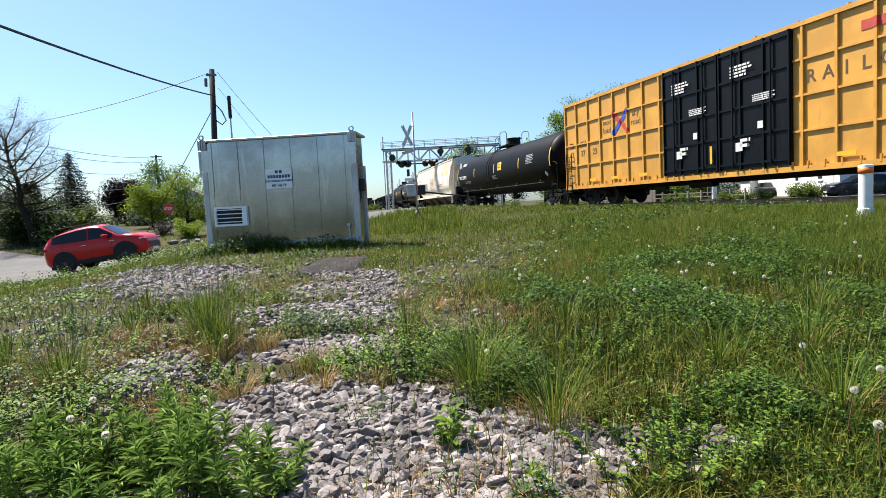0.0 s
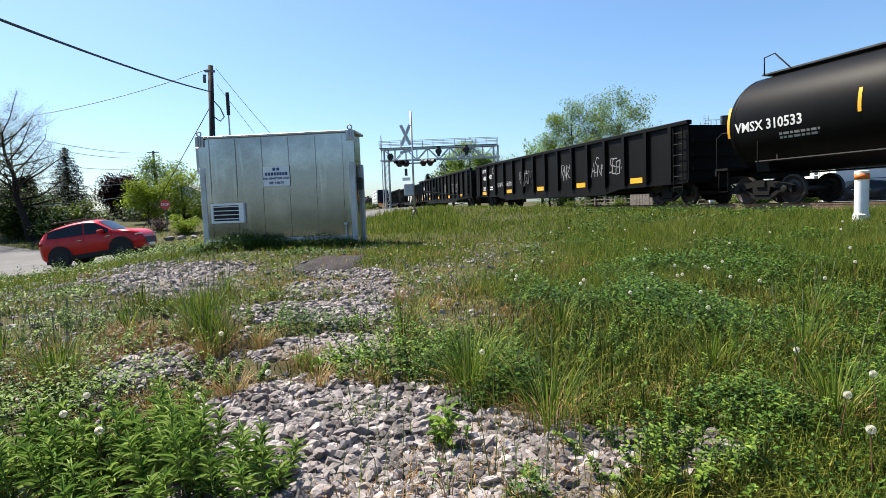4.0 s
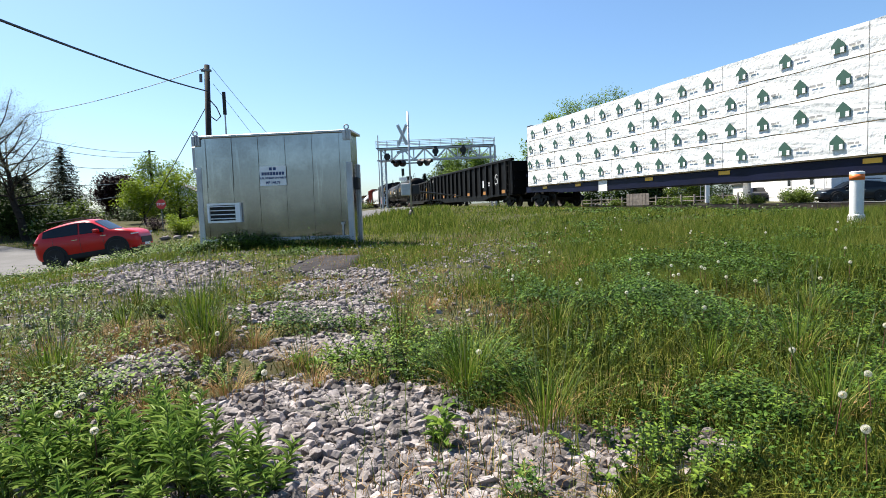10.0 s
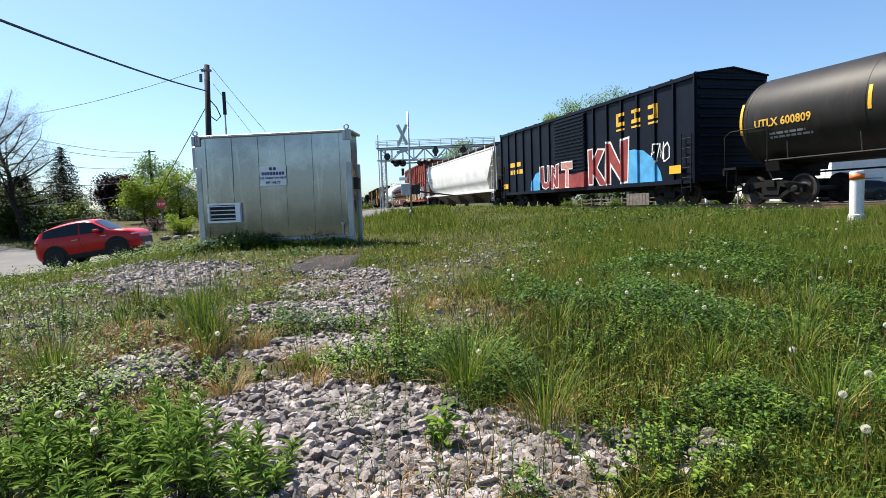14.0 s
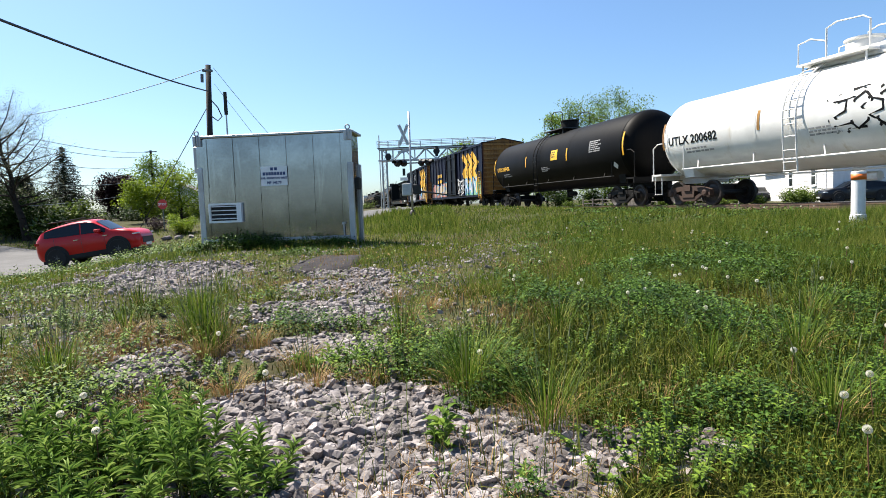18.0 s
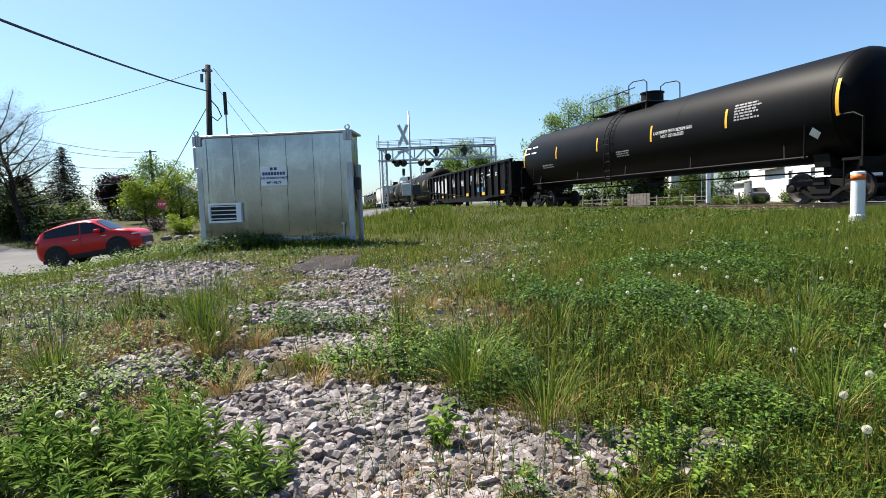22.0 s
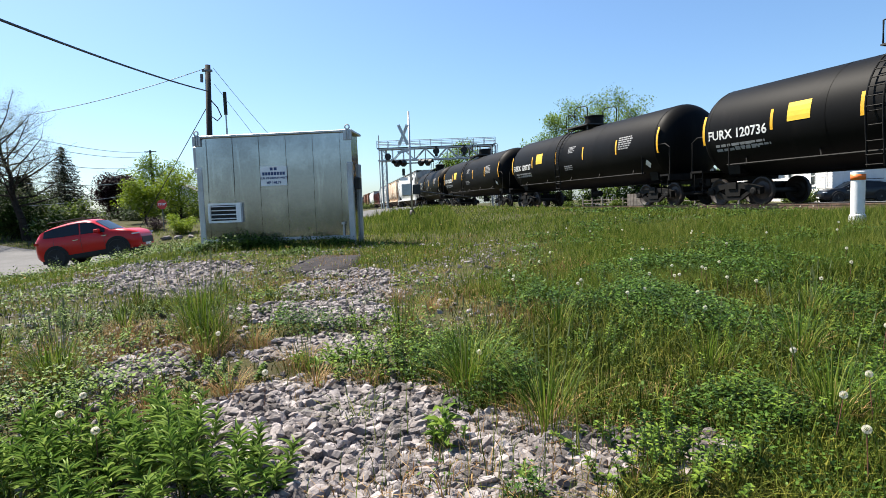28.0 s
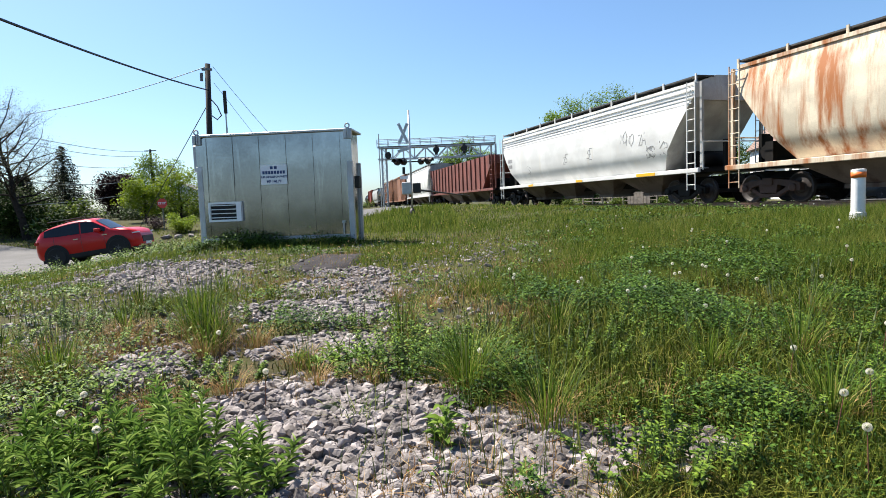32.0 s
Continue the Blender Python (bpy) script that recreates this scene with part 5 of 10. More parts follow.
for u, z, h in ((-8.27, 1.8, 0.85), (-5.86, 1.45, 0.6), (-2.42, 1.4, 0.6), (1.75, 1.4, 0.6), (4.82, 1.7, 0.55), (7.5, 1.6, 1.05)):
    flat_patch(root, "reflector", -u, z, Y + 0.008, 0.16, h, "reflector_yellow")
bm = bmesh.new()
stroke(bm, [(-0.36, -0.22), (0.36, -0.22), (0.36, 0.22), (-0.36, 0.22), (-0.36, -0.22), (0.36, -0.22)], 0.05)
stroke(bm, [(-0.3, 0), (0.3, 0.0)], 0.04)
part("placard_outline", bm, M["tag_pink"], root, m=Matrix(((-1, 0, 0, -6.05), (0, 0, 1, Y + 0.006), (0, 1, 0, 1.4), (0, 0, 0, 1))))

tank_car(13, "black tank car with white lettering and yellow notices", "dusty_tank", "GATX 67595", 0.36, strips=5, rust=True)
tank_car(14, "grey-brown tank car with yellow lettering", "brown_tank", "UTLX 600809", 0.34, marks_color="letter_yellow", strips=4, r=1.42, zc=2.62)
root, hs, zc, r = CARS[-1][0], half(14) - 0.75, 2.62, 1.42
tag_line(root, -1.8, 2.2, 0, 1.0, 0.45, T, 71, 3, (zc, r))

root, hb, W, z0, z1 = boxcar(15, "navy blue ribbed boxcar with red graffiti along the bottom", "box_navy", z0=0.95, z1=4.6, ribs=17, door=(-1.6, 1.6), peak=0.25)
bm = bmesh.new()
cbox(bm, (0, 0, 2.75), (3.0, 0.08, 3.4))
d = part("door", bm, M["box_navy"], root, "ribbed sliding door", m=pose(0, W + 0.05, 0))
for j in range(20):
    bm = bmesh.new()
    prism(bm, [(-1.5, -0.05), (1.5, -0.05), (1.5, 0.02), (-1.5, 0.02)], 0.0, 0.06)
    part("door_rib", bm, M["box_navy"], d, m=pose(0, 0.04, 1.15 + 0.17 * j))
for i in range(3):
    x = -hb + 4.6 - 1.1 * i
    flat_patch(root, "yellow_mark", x, 3.5, W + 0.012, 0.6, 0.16, "letter_yellow")
    flat_patch(root, "yellow_mark", x, 3.9, W + 0.012, 0.6, 0.14, "letter_yellow")
    flat_patch(root, "yellow_mark", x + 0.22 * (1 - i), 3.7, W + 0.012, 0.16, 0.5, "letter_yellow")
    flat_patch(root, "yellow_mark", x, 3.27, W + 0.012, 0.6, 0.08, "letter_yellow")
flat_bars(root, hb - 2.4, 2.75, W, 2, 2.0, 0.26, "letter_yellow", seed=6)
poly_patch(root, "scrawl", [(-4.7, 0.97), (-3.4, 0.97), (-3.5, 2.0), (-4.0, 1.9), (-4.4, 1.55), (-4.65, 1.2)], W + 0.004, "tag_sky", "pale blue sprayed dome")
poly_patch(root, "scrawl", [(4.6, 0.97), (7.1, 0.97), (7.0, 1.3), (6.6, 1.85), (5.9, 2.25), (5.3, 2.35), (4.65, 2.35)], W + 0.004, "tag_sky", "pale blue sprayed dome")
poly_patch(root, "scrawl", [(-2.2, 0.97), (2.2, 0.97), (2.2, 1.75), (0.5, 1.6), (-0.6, 1.75), (-2.2, 1.55)], W + 0.009, "tag_brick", "dark red sprayed ground")
for body, x, size, w in (("U", 2.75, 1.55, 0.05), ("N", 1.55, 1.5, 0.08), ("T", 0.1, 1.6, 0.04), ("K", -2.35, 2.0, 0.08), ("N", -4.0, 2.3, 0.06)):
    throw_up(root, body, size, x, 0.98, W + 0.014, "tag_pink" if body == "T" else "tag_brick", "letter_white", w, edge=0.035, fat=0.045, label="red sprayed capital with a cream outline")
tag_line(root, -6.9, 2.1, W, 1.0, 0.8, T, 81, 3)
drape(root, 0.155)
for x in (hb - 0.8, -hb + 1.0):
    flat_patch(root, "reflector", x, 1.35, W + 0.08, 0.7, 0.3, "reflector_yellow")

root, hb, W = covered_hopper(16, "clean white covered hopper with grey ends", "hopper_white", "hopper_grey", z0=1.3, z1=4.1, zt=4.45)
flat_bars(root, hb - 2.6, 2.9, W + 0.012, 2, 1.0, 0.16, "letter_grey", seed=3)

root, hb, W, z0, z1 = boxcar(17, "brick red boxcar with black and white graffiti", "box_red", z0=0.95, z1=4.95, ribs=13, peak=0.1, door=(-1.9, 1.9), horizontal=3, rib_d=0.09)
bm = bmesh.new()
cbox(bm, (0, 0, 2.9), (3.6, 0.1, 3.8))
door = part("door", bm, M["box_red"], root, "red plug door", m=pose(0, W + 0.05, 0))
for u in (-1.6, -0.5, 0.5, 1.6):
    bm = bmesh.new()
    cbox(bm, (u, 0.09, 2.9), (0.08, 0.08, 3.8))
    part("locking_bar", bm, M["box_red"], door)
lettering(root, "DWC", 0.42, hb - 2.2, 2.95, W, T, 0.01)
lettering(root, "409", 0.42, hb - 2.2, 2.62, W, T, 0.01)
lettering(root, "420", 0.42, hb - 3.7, 2.62, W, T, 0.01)
flat_bars(root, hb - 0.75, 3.2, W, 3, 0.5, 0.1, seed=12)
for u0, u1, h0, h1 in ((-8.85, -7.5, 1.9, 1.7), (-7.5, -6.0, 1.6, 1.8), (-6.0, -4.5, 1.75, 2.2), (-4.5, -3.1, 2.35, 2.3), (-3.1, -1.95, 2.6, 2.7), (-1.8, 0.1, 2.3, 2.1), (0.1, 1.8, 1.9, 2.0)):
    poly_patch(root, "scrawl", [(u0, 0.98), (u1, 0.98), (u1, h1), (u1 * 0.6 + u0 * 0.4, h1 + 0.15), (u1 * 0.3 + u0 * 0.7, h0 - 0.05), (u0, h0)], W + 0.003, "tag_cream", "cream sprayed ground with a ragged top")
for body, x, size in (("H", 6.6, 1.7), ("A", 5.35, 1.95), ("R", 3.9, 2.2), ("E", 2.45, 2.45)):
    throw_up(root, body, size, x, 0.98, W + 0.014, "letter_black", "letter_white", 0.24, edge=0.04, fat=0.045, label="black graffiti letter with a white outline")
scrawl(root, -5.2, 1.7, W + 0.014, 5.0, 1.4, 4, "tag_silver", "letter_black", 91, label="silver graffiti shapes with black outlines")
drape(root, 0.115)
for x in (hb - 0.7, hb - 2.3, hb - 6.0, -3.5):
    flat_patch(root, "reflector", x, 1.15, W + 0.11, 0.65, 0.22, "reflector_yellow")

# flat car loaded with wheelsets
hl = half(18)
root = thing("flat_car", "brown-red flat car loaded with rusty railway wheelsets", "flat car", group="cars of the freight train")
hb = hl - 0.6
for s in (-1, 1):
    bm = bmesh.new()
    prism(bm, [(-hb, 1.35), (-hb, 0.95), (-hb + 2.6, 0.9), (-hb + 4.2, 0.5), (hb - 4.2, 0.5), (hb - 2.6, 0.9), (hb, 0.95), (hb, 1.35)], s * 1.45 - 0.05, s * 1.45 + 0.05)
    part("side_sill", bm, M["flat_red"], root)
    bm = bmesh.new()
    box(bm, -hb + 0.6, hb - 0.6, s * 1.4 - 0.06, s * 1.4 + 0.06, 1.36, 1.56)
    part("wheel_chock", bm, M["flat_red"], root)
bm = bmesh.new()
box(bm, -hb, hb, -1.4, 1.4, 1.24, 1.37)
part("deck", bm, M["flat_red"], root)
bm = bmesh.new()
cbox(bm, (0, 0, 0.74), (2 * hl - 6.0, 1.2, 0.8))
part("centre_sill", bm, M["gear_black"], root)
bm = bmesh.new()
for s in (-1, 1):
    y = 0.75 * s
    lathe(bm, [(y - 0.07, 0.16), (y - 0.07, WR - 0.05), (y - 0.06, WR), (y + 0.05, WR), (y + 0.06, WR - 0.05), (y + 0.02, WR - 0.09), (y - 0.02, 0.3), (y + 0.02, 0.18), (y + 0.08, 0.16)], 24, "Y")
load_wheel = mesh_of(bm, M["wheel_load_rust"])
bm = bmesh.new()
lathe(bm, [(-1.2, 0.02), (-1.2, 0.12), (-0.95, 0.12), (-0.94, 0.085), (0.94, 0.085), (0.95, 0.12), (1.2, 0.12), (1.2, 0.02)], 14, "Y")
load_axle = mesh_of(bm, M["axle_dark"])
step = (2 * hb - 1.9) / 15
for lay, n, off, back in ((0, 15, 0.0, 0.0), (0, 15, 0.5, 0.36), (1, 15, 0.3, 0.06), (1, 14, 0.8, 0.4)):
    for i in range(n):
        x = -hb + 1.0 + step * (i + off)
        w = part("loaded_wheelset", load_wheel, None, root, m=pose(x, 0.48 - back + 0.05 * (i % 2), 1.37 + WR + lay * 0.74))
        part("axle", load_axle, None, w)
poly_patch(root, "emblem", [(0.5, 0.75), (1.1, 0.75), (1.1, 0.83), (0.66, 0.83), (0.6, 0.9), (0.6, 1.05), (0.66, 1.12), (1.1, 1.12), (1.1, 1.2), (0.5, 1.2)], 1.505, T)
poly_patch(root, "emblem", [(1.2, 0.75), (1.3, 0.75), (1.3, 1.08), (1.65, 0.75), (1.8, 0.75), (1.8, 1.2), (1.7, 1.2), (1.7, 0.88), (1.35, 1.2), (1.2, 1.2)], 1.505, T)
lettering(root, "49479", 0.4, hb - 5.9, 1.02, 1.5, T)
flat_bars(root, hb - 4.1, 1.06, 1.5, 1, 0.4, 0.22, "letter_white", seed=1, ragged=0)
flat_bars(root, 2.2, 1.05, 1.5, 1, 1.6, 0.06, "letter_grey", seed=3)
flat_patch(root, "placard", -5.0, 1.0, 1.505, 0.7, 0.5, "letter_black")
bm = bmesh.new()
cbox(bm, (0.25 - hb, 0, 2.15), (0.12, 2.7, 1.5))
for y in (-1.3, -0.45, 0.45, 1.3):
    cbox(bm, (0.25 - hb, y, 2.2), (0.26, 0.14, 1.66))
part("bulkhead", bevel(bm, 0.012), M["flat_red"], root, "dark red steel end bulkhead")
for i in range(8):
    flat_patch(root, "reflector", -hb + 0.8 + (2 * hb - 1.6) * i / 7, 1.28, 1.5, 0.6, 0.13, "sign_yellow")
running_gear(root, hl, 2.2)
place_car(root, 18)

root, hs, zc, r = tank_car(19, "white tank car with a black graffiti scrawl", "white_tank", "UTLX 200682", 0.42, marks_color="letter_black", rail_color="white_tank", strips=4, sign=False,
                           spec=False, strip_color="flat_yellow", r=1.5, zc=2.52, rust=True)
tag_line(root, -0.9, zc - 0.05, 0, 2.2, 1.0, "letter_black", 101, 5, (zc, r))
tag_line(root, -1.0, zc - 0.1, 0, 1.6, 1.1, "letter_black", 102, 4, (zc, r))
bm = bmesh.new()
cbox(bm, (-0.4, 0, 4.13), (3.4, 0.9, 0.3))
rod(bm, (-1.3, 0, 4.15), (-1.3, 0, 4.5), 0.2, 12)
part("valve_box", bevel(bm, 0.02), M["white_tank"], root)
tank_car(20, "dark grey tank car with yellow lettering", "dusty_tank", "UTLX 669456", 0.34, marks_color="letter_yellow", strips=4)


def chevron_boxcar(k):
    root, hb, W, z0, z1 = boxcar(k, "dark blue boxcar with large yellow chevrons, orange ends and graffiti", "box_blue", z0=1.0, z1=4.6, ribs=15, peak=0.3, door=(-1.6, 1.7), end_paint="end_orange", reach_in=1.2)
    bm = bmesh.new()
    cbox(bm, (0, 0, 2.8), (3.1, 0.1, 3.5))
    door = part("door", bm, M["box_navy"], root, "dark panelled plug door", m=pose(-0.02, W + 0.05, 0))
    for u in (-1.5, 0, 1.5):
        bm = bmesh.new()
        cbox(bm, (u, 0.09, 2.8), (0.08, 0.08, 3.5))
        part("locking_bar", bm, M["gear_black"], door)
    for j in range(4):
        bm = bmesh.new()
        cbox(bm, (0, 0.08, 1.4 + 0.95 * j), (3.08, 0.06, 0.08))
        part("door_rib", bm, M["box_navy"], door)
    y = W + 0.004
    for i in range(3):
        u = 3.15 + 1.27 * i
        poly_patch(root, "yellow_chevron", [(u, 4.08), (u + 0.6, 4.27), (u + 2.1, 3.36), (u + 1.05, 2.77), (u + 2.25, 1.95), (u + 1.5, 1.95), (u, 2.76), (u + 1.15, 3.36)], y + 0.002 * i, "letter_yellow")
    flat_bars(root, hb - 3.9, 3.15, W, 1, 1.6, 0.3, "letter_yellow", seed=2, ragged=0)
    flat_bars(root, hb - 4.1, 2.65, W, 1, 2.0, 0.3, "letter_yellow", seed=3, ragged=0)
    flat_bars(root, hb - 1.2, 2.4, W, 2, 0.7, 0.14, "letter_white", seed=4)
    bm = bmesh.new()
    pipe(bm, [(-0.3, 0, 0.75), (-0.3, 0, 2.65), (0.3, 0, 2.65), (0.3, 0, 0.75)], 0.03)
    for j in range(4):
        rod(bm, (-0.3, 0, 0.95 + 0.42 * j), (0.3, 0, 0.95 + 0.42 * j), 0.025, 6)
    part("ladder", bm, M["letter_yellow"], root, m=pose(-hb + 0.45, W + 0.16, 0))
    if k == 21:
        poly_patch(root, "scrawl", [(-hb + 0.4, 1.05), (-2.0, 1.05), (-1.9, 2.0), (-3.2, 2.3), (-4.6, 2.1), (-hb + 1.6, 2.3)], y, "tag_pink", "pale pink graffiti ground")
        scrawl(root, 4.4, 1.7, y + 0.012, 4.6, 1.15, 5, "tag_cream", "tag_sky", 111, label="pale graffiti shapes with blue outlines")
        throw_up(root, "KSB", 1.5, -2.75, 1.05, y + 0.012, "letter_black", "letter_white", 0.2, spacing=0.85, label="black graffiti letters with white outlines")
        poly_patch(root, "scrawl", [(4.2, 0.95), (hb - 0.5, 0.95), (hb - 0.6, 2.0), (6.0, 2.1), (4.6, 1.8)], y, "tag_green", "pale green graffiti ground")
        throw_up(root, "RAN", 1.6, -5.6, 1.05, y + 0.012, "tag_silver", "tag_sky", 0.12, label="pale blue graffiti letters")
        poly_patch(root, "scrawl", [(7.0, 1.2), (7.4, 1.2), (7.35, 2.1), (7.1, 2.0)], y + 0.02, "letter_yellow", "orange graffiti end")
    else:
        throw_up(root, "DEMO", 2.2, 3.0, 0.8, y + 0.012, "tag_silver", "letter_grey", 0.1, label="large grey graffiti letters")
        poly_patch(root, "scrawl", [(2.0, 0.9), (4.9, 0.9), (4.8, 1.5), (2.1, 1.5)], y, "tag_pink", "pink graffiti ground")
        throw_up(root, "TCAL", 1.35, -3.4, 1.1, y + 0.012, "tag_sky", "letter_white", 0.14, spacing=0.8, label="pale blue graffiti letters with white outlines")
        poly_patch(root, "scrawl", [(4.9, 0.85), (hb - 0.45, 0.85), (hb - 0.5, 1.9), (7.2, 2.1), (5.2, 1.75)], y, "tag_cream", "tan graffiti ground")
        scrawl(root, -6.1, 1.5, y + 0.012, 3.0, 1.1, 4, "tag_cream", "letter_brown", 123, label="tan graffiti shapes with brown outlines")
        tag_line(root, -hb + 0.6, 3.5, W + 0.02, 0.9, 0.9, "letter_grey", 177, 3)
        tag_line(root, 0.2, 3.6, W + 0.004, 1.5, 0.6, "tag_silver", 178, 4)
        flat_patch(root, "reflector", -hb + 1.0, 1.6, W + 0.09, 0.18, 1.4, "reflector_yellow")
    drape(root, 0.125)


chevron_boxcar(21)
chevron_boxcar(22)

root, hb = centre_beam(23, "empty dark green centre-beam flat car", "beam_green", top=4.35)
flat_patch(root, "placard", -4.4, 1.05, 1.42, 0.7, 0.5, "tag_pink")
flat_bars(root, -9.2, 1.2, 1.405, 1, 1.6, 0.22, seed=5, ragged=0)
for x in (8, 2, -2.5, -8):
    flat_patch(root, "reflector", x, 1.1, 1.41, 0.5, 0.12, "flat_yellow")

root, hs, zc, r = tank_car(24, "long black gas tank car with a white block mark", "black_tank", "", strips=6, sign=False, r=1.55, zc=2.75)
tank_bars(root, hs - 1.4, 3.45, zc, r, 1, 1.7, 0.42, T, seed=7)
tank_text(root, "LIQUEFIED PETROLEUM GAS\nNOT ODORIZED", 0.17, -3.2, 2.75, zc, r, T)
bm = bmesh.new()
cbox(bm, (2.2, 0, zc + r + 0.12), (3.6, 0.9, 0.05))
pipe(bm, [(4.0, 0.45, zc + r + 0.1), (4.0, 0.45, zc + r + 0.85), (0.6, 0.45, zc + r + 0.9)], 0.024)
part("roof_walk", bm, M["gear_black"], root)

root, hb, Y = gondola(25, "black gondola car with white and blue graffiti and orange reflectors", "gondola_black", ribs=17, n_reflect=6)
scrawl(root, hb - 4.6, 1.95, Y, 5.2, 1.4, 5, "tag_silver", T, 131, label="white block graffiti")
for i, ch in enumerate("Re Qers P".split()):
    lettering(root, ch, 0.95, 2.2 - 2.6 * i, 2.1, Y, "tag_silver", 0.02)
tag_line(root, -5.0, 2.2, Y, 1.6, 0.9, "tag_silver", 133, 3)
bm = bmesh.new()
stroke(bm, [(-0.9, 0), (0.9, 0.1)], 0.1)
stroke(bm, [(0.4, 0.4), (0.9, 0.1), (0.5, -0.1)], 0.1)
part("scrawl", bm, M["tag_silver"], root, m=Matrix(((-1, 0, 0, -7.0), (0, 0, 1, Y + 0.004), (0, 1, 0, 2.25), (0, 0, 0, 1))))
lettering(root, "CROKE", 0.42, -5.2, 1.35, Y, "tag_blue", 0.02)
flat_patch(root, "placard", -6.5, 1.75, Y, 0.65, 0.5, T)
flat_bars(root, -hb + 2.7, 2.4, Y, 2, 0.6, 0.08, seed=4)

tank_car(26, "rust-tinged black tank car with yellow notices", "rusty_black", "SRIX 19571", 0.36, strips=6, rust=True)
tank_car(27, "dusty black tank car with white lettering", "rusty_black", "TCBX 199612", 0.36, strips=6, sign=False, rust=True)
root, hs, zc, r = tank_car(28, "long black gas tank car with a white block mark", "black_tank", "", strips=6, r=1.55, zc=2.75)
tank_bars(root, hs - 1.4, 3.4, zc, r, 1, 1.6, 0.42, T, seed=9)

root, hb, W = covered_hopper(29, "off-white covered hopper car with black lettering", "hopper_white", z0=1.3, z1=4.4, zt=4.7)
lettering(root, "NCIX\n203071", 0.36, hb - 2.9, 2.9, W + 0.012, "letter_black")
for x in (hb - 2.0, 3, -4):
    flat_patch(root, "reflector", x, 2.4, W + 0.012, 0.12, 0.9, "reflector_yellow")
hug(root, 1.3, 4.4, W)

for k, num in ((30, "120736"), (31, "120737"), (32, "120829"), (33, "120787")):
    root, hs, zc, r = tank_car(k, "charcoal black tank car with white numbers and a yellow notice", "dusty_tank", "FURX " + num, 0.42, strips=6, sign=False, marks_x=half(k) - 0.75 - 1.9, r=1.53, zc=2.47)
    if k != 33:
        tank_patch(root, "sign_panel", hs - 4.2, zc + 0.25, 0.75, 0.55, zc, r, "sign_yellow", "yellow emergency notice panel")
    tank_bars(root, -0.3, zc + 0.55, zc, r, 5, 0.7, 0.04, "letter_grey", seed=k)
    tank_bars(root, hs - 2.1, zc - 0.42, zc, r, 2, 2.2, 0.09, "letter_grey", seed=k + 40)
    if k == 33:
        tag_line(root, 3.6, zc + 0.1, 0, 1.7, 0.8, "tag_silver", 141, 4, (zc, r))
        tag_line(root, -1.3, zc - 0.55, 0, 1.9, 0.6, "letter_grey", 142, 4, (zc, r))

root, hb, W = covered_hopper(34, "bright white covered hopper car with a dark arrow mark", "hopper_white", "hopper_grey", z0=1.25, z1=4.3, zt=4.65)
poly_patch(root, "emblem", [(6.3, 3.55), (6.55, 4.05), (6.8, 3.55), (6.7, 3.55), (6.55, 3.8), (6.42, 3.55)], W + 0.012, "letter_black")
flat_bars(root, -7.8, 3.95, W + 0.012, 1, 1.4, 0.42, "letter_black", seed=3, ragged=0)
lettering(root, "562047", 0.36, hb - 2.7, 2.85, W + 0.012, "letter_black")
lettering(root, "VTGX", 0.36, hb - 2.5, 3.35, W + 0.012, "letter_black")
hug(root, 1.25, 4.3, W)

root, hb, W = covered_hopper(35, "cream covered hopper car streaked all over with rust", "hopper_rust", z0=1.28, z1=4.4, zt=4.65, rust=True)
lettering(root, "CAGX\n516043", 0.42, hb - 3.6, 2.75, W - 0.012, "letter_rust")
scrawl(root, -1.5, 2.1, W + 0.012, 6.5, 1.0, 7, None, "letter_brown", 151)
flat_patch(root, "placard", -6.0, 2.0, W + 0.012, 0.55, 0.45, "letter_brown")
hug(root, 1.28, 4.4, W)

root, hb, W = covered_hopper(36, "white covered hopper car with rolled upper ribs and smudges", "hopper_white", "hopper_grey", z0=1.3, z1=4.3, zt=4.6, corrugated=True)
flat_bars(root, hb - 1.9, 2.9, W + 0.012, 2, 0.9, 0.2, "letter_grey", seed=5)
rng = random.Random(8)
for i in range(9):
    tag_line(root, rng.uniform(-7.5, 5), rng.uniform(1.9, 2.9), W + 0.012, 0.45, 0.5, "letter_grey", 160 + i, 2)
for x in (-hb + 3.0, -1, 4.5):
    flat_patch(root, "reflector", x, 1.2, W + 0.04, 1.2 if x < -4 else 0.6, 0.12, "reflector_yellow")
hug(root, 1.3, 4.3, W)

covered_hopper(37, "brown-red ribbed open hopper car", "hopper_red", z0=1.3, z1=3.55, curved=False, roof=False, ribs=17)
covered_hopper(38, "white covered hopper car with grey ends", "hopper_white", "hopper_grey", z0=1.3, z1=4.2, zt=4.5)
boxcar(39, "weathered brown boxcar with ribbed sides", "box_brown", z1=4.5, ribs=13)
boxcar(40, "weathered orange-brown boxcar with ribbed sides", "box_brown", z1=4.6, ribs=13)
tank_car(41, "plain black tank car", "dusty_tank", "", sign=False, diamond=False)
covered_hopper(42, "pale grey covered hopper car", "hopper_grey", z0=1.3, z1=4.2, zt=4.5)
boxcar(43, "brick red boxcar with ribbed sides", "box_red", z1=4.6, ribs=13)
tank_car(44, "plain black tank car", "black_tank", "", sign=False, diamond=False)

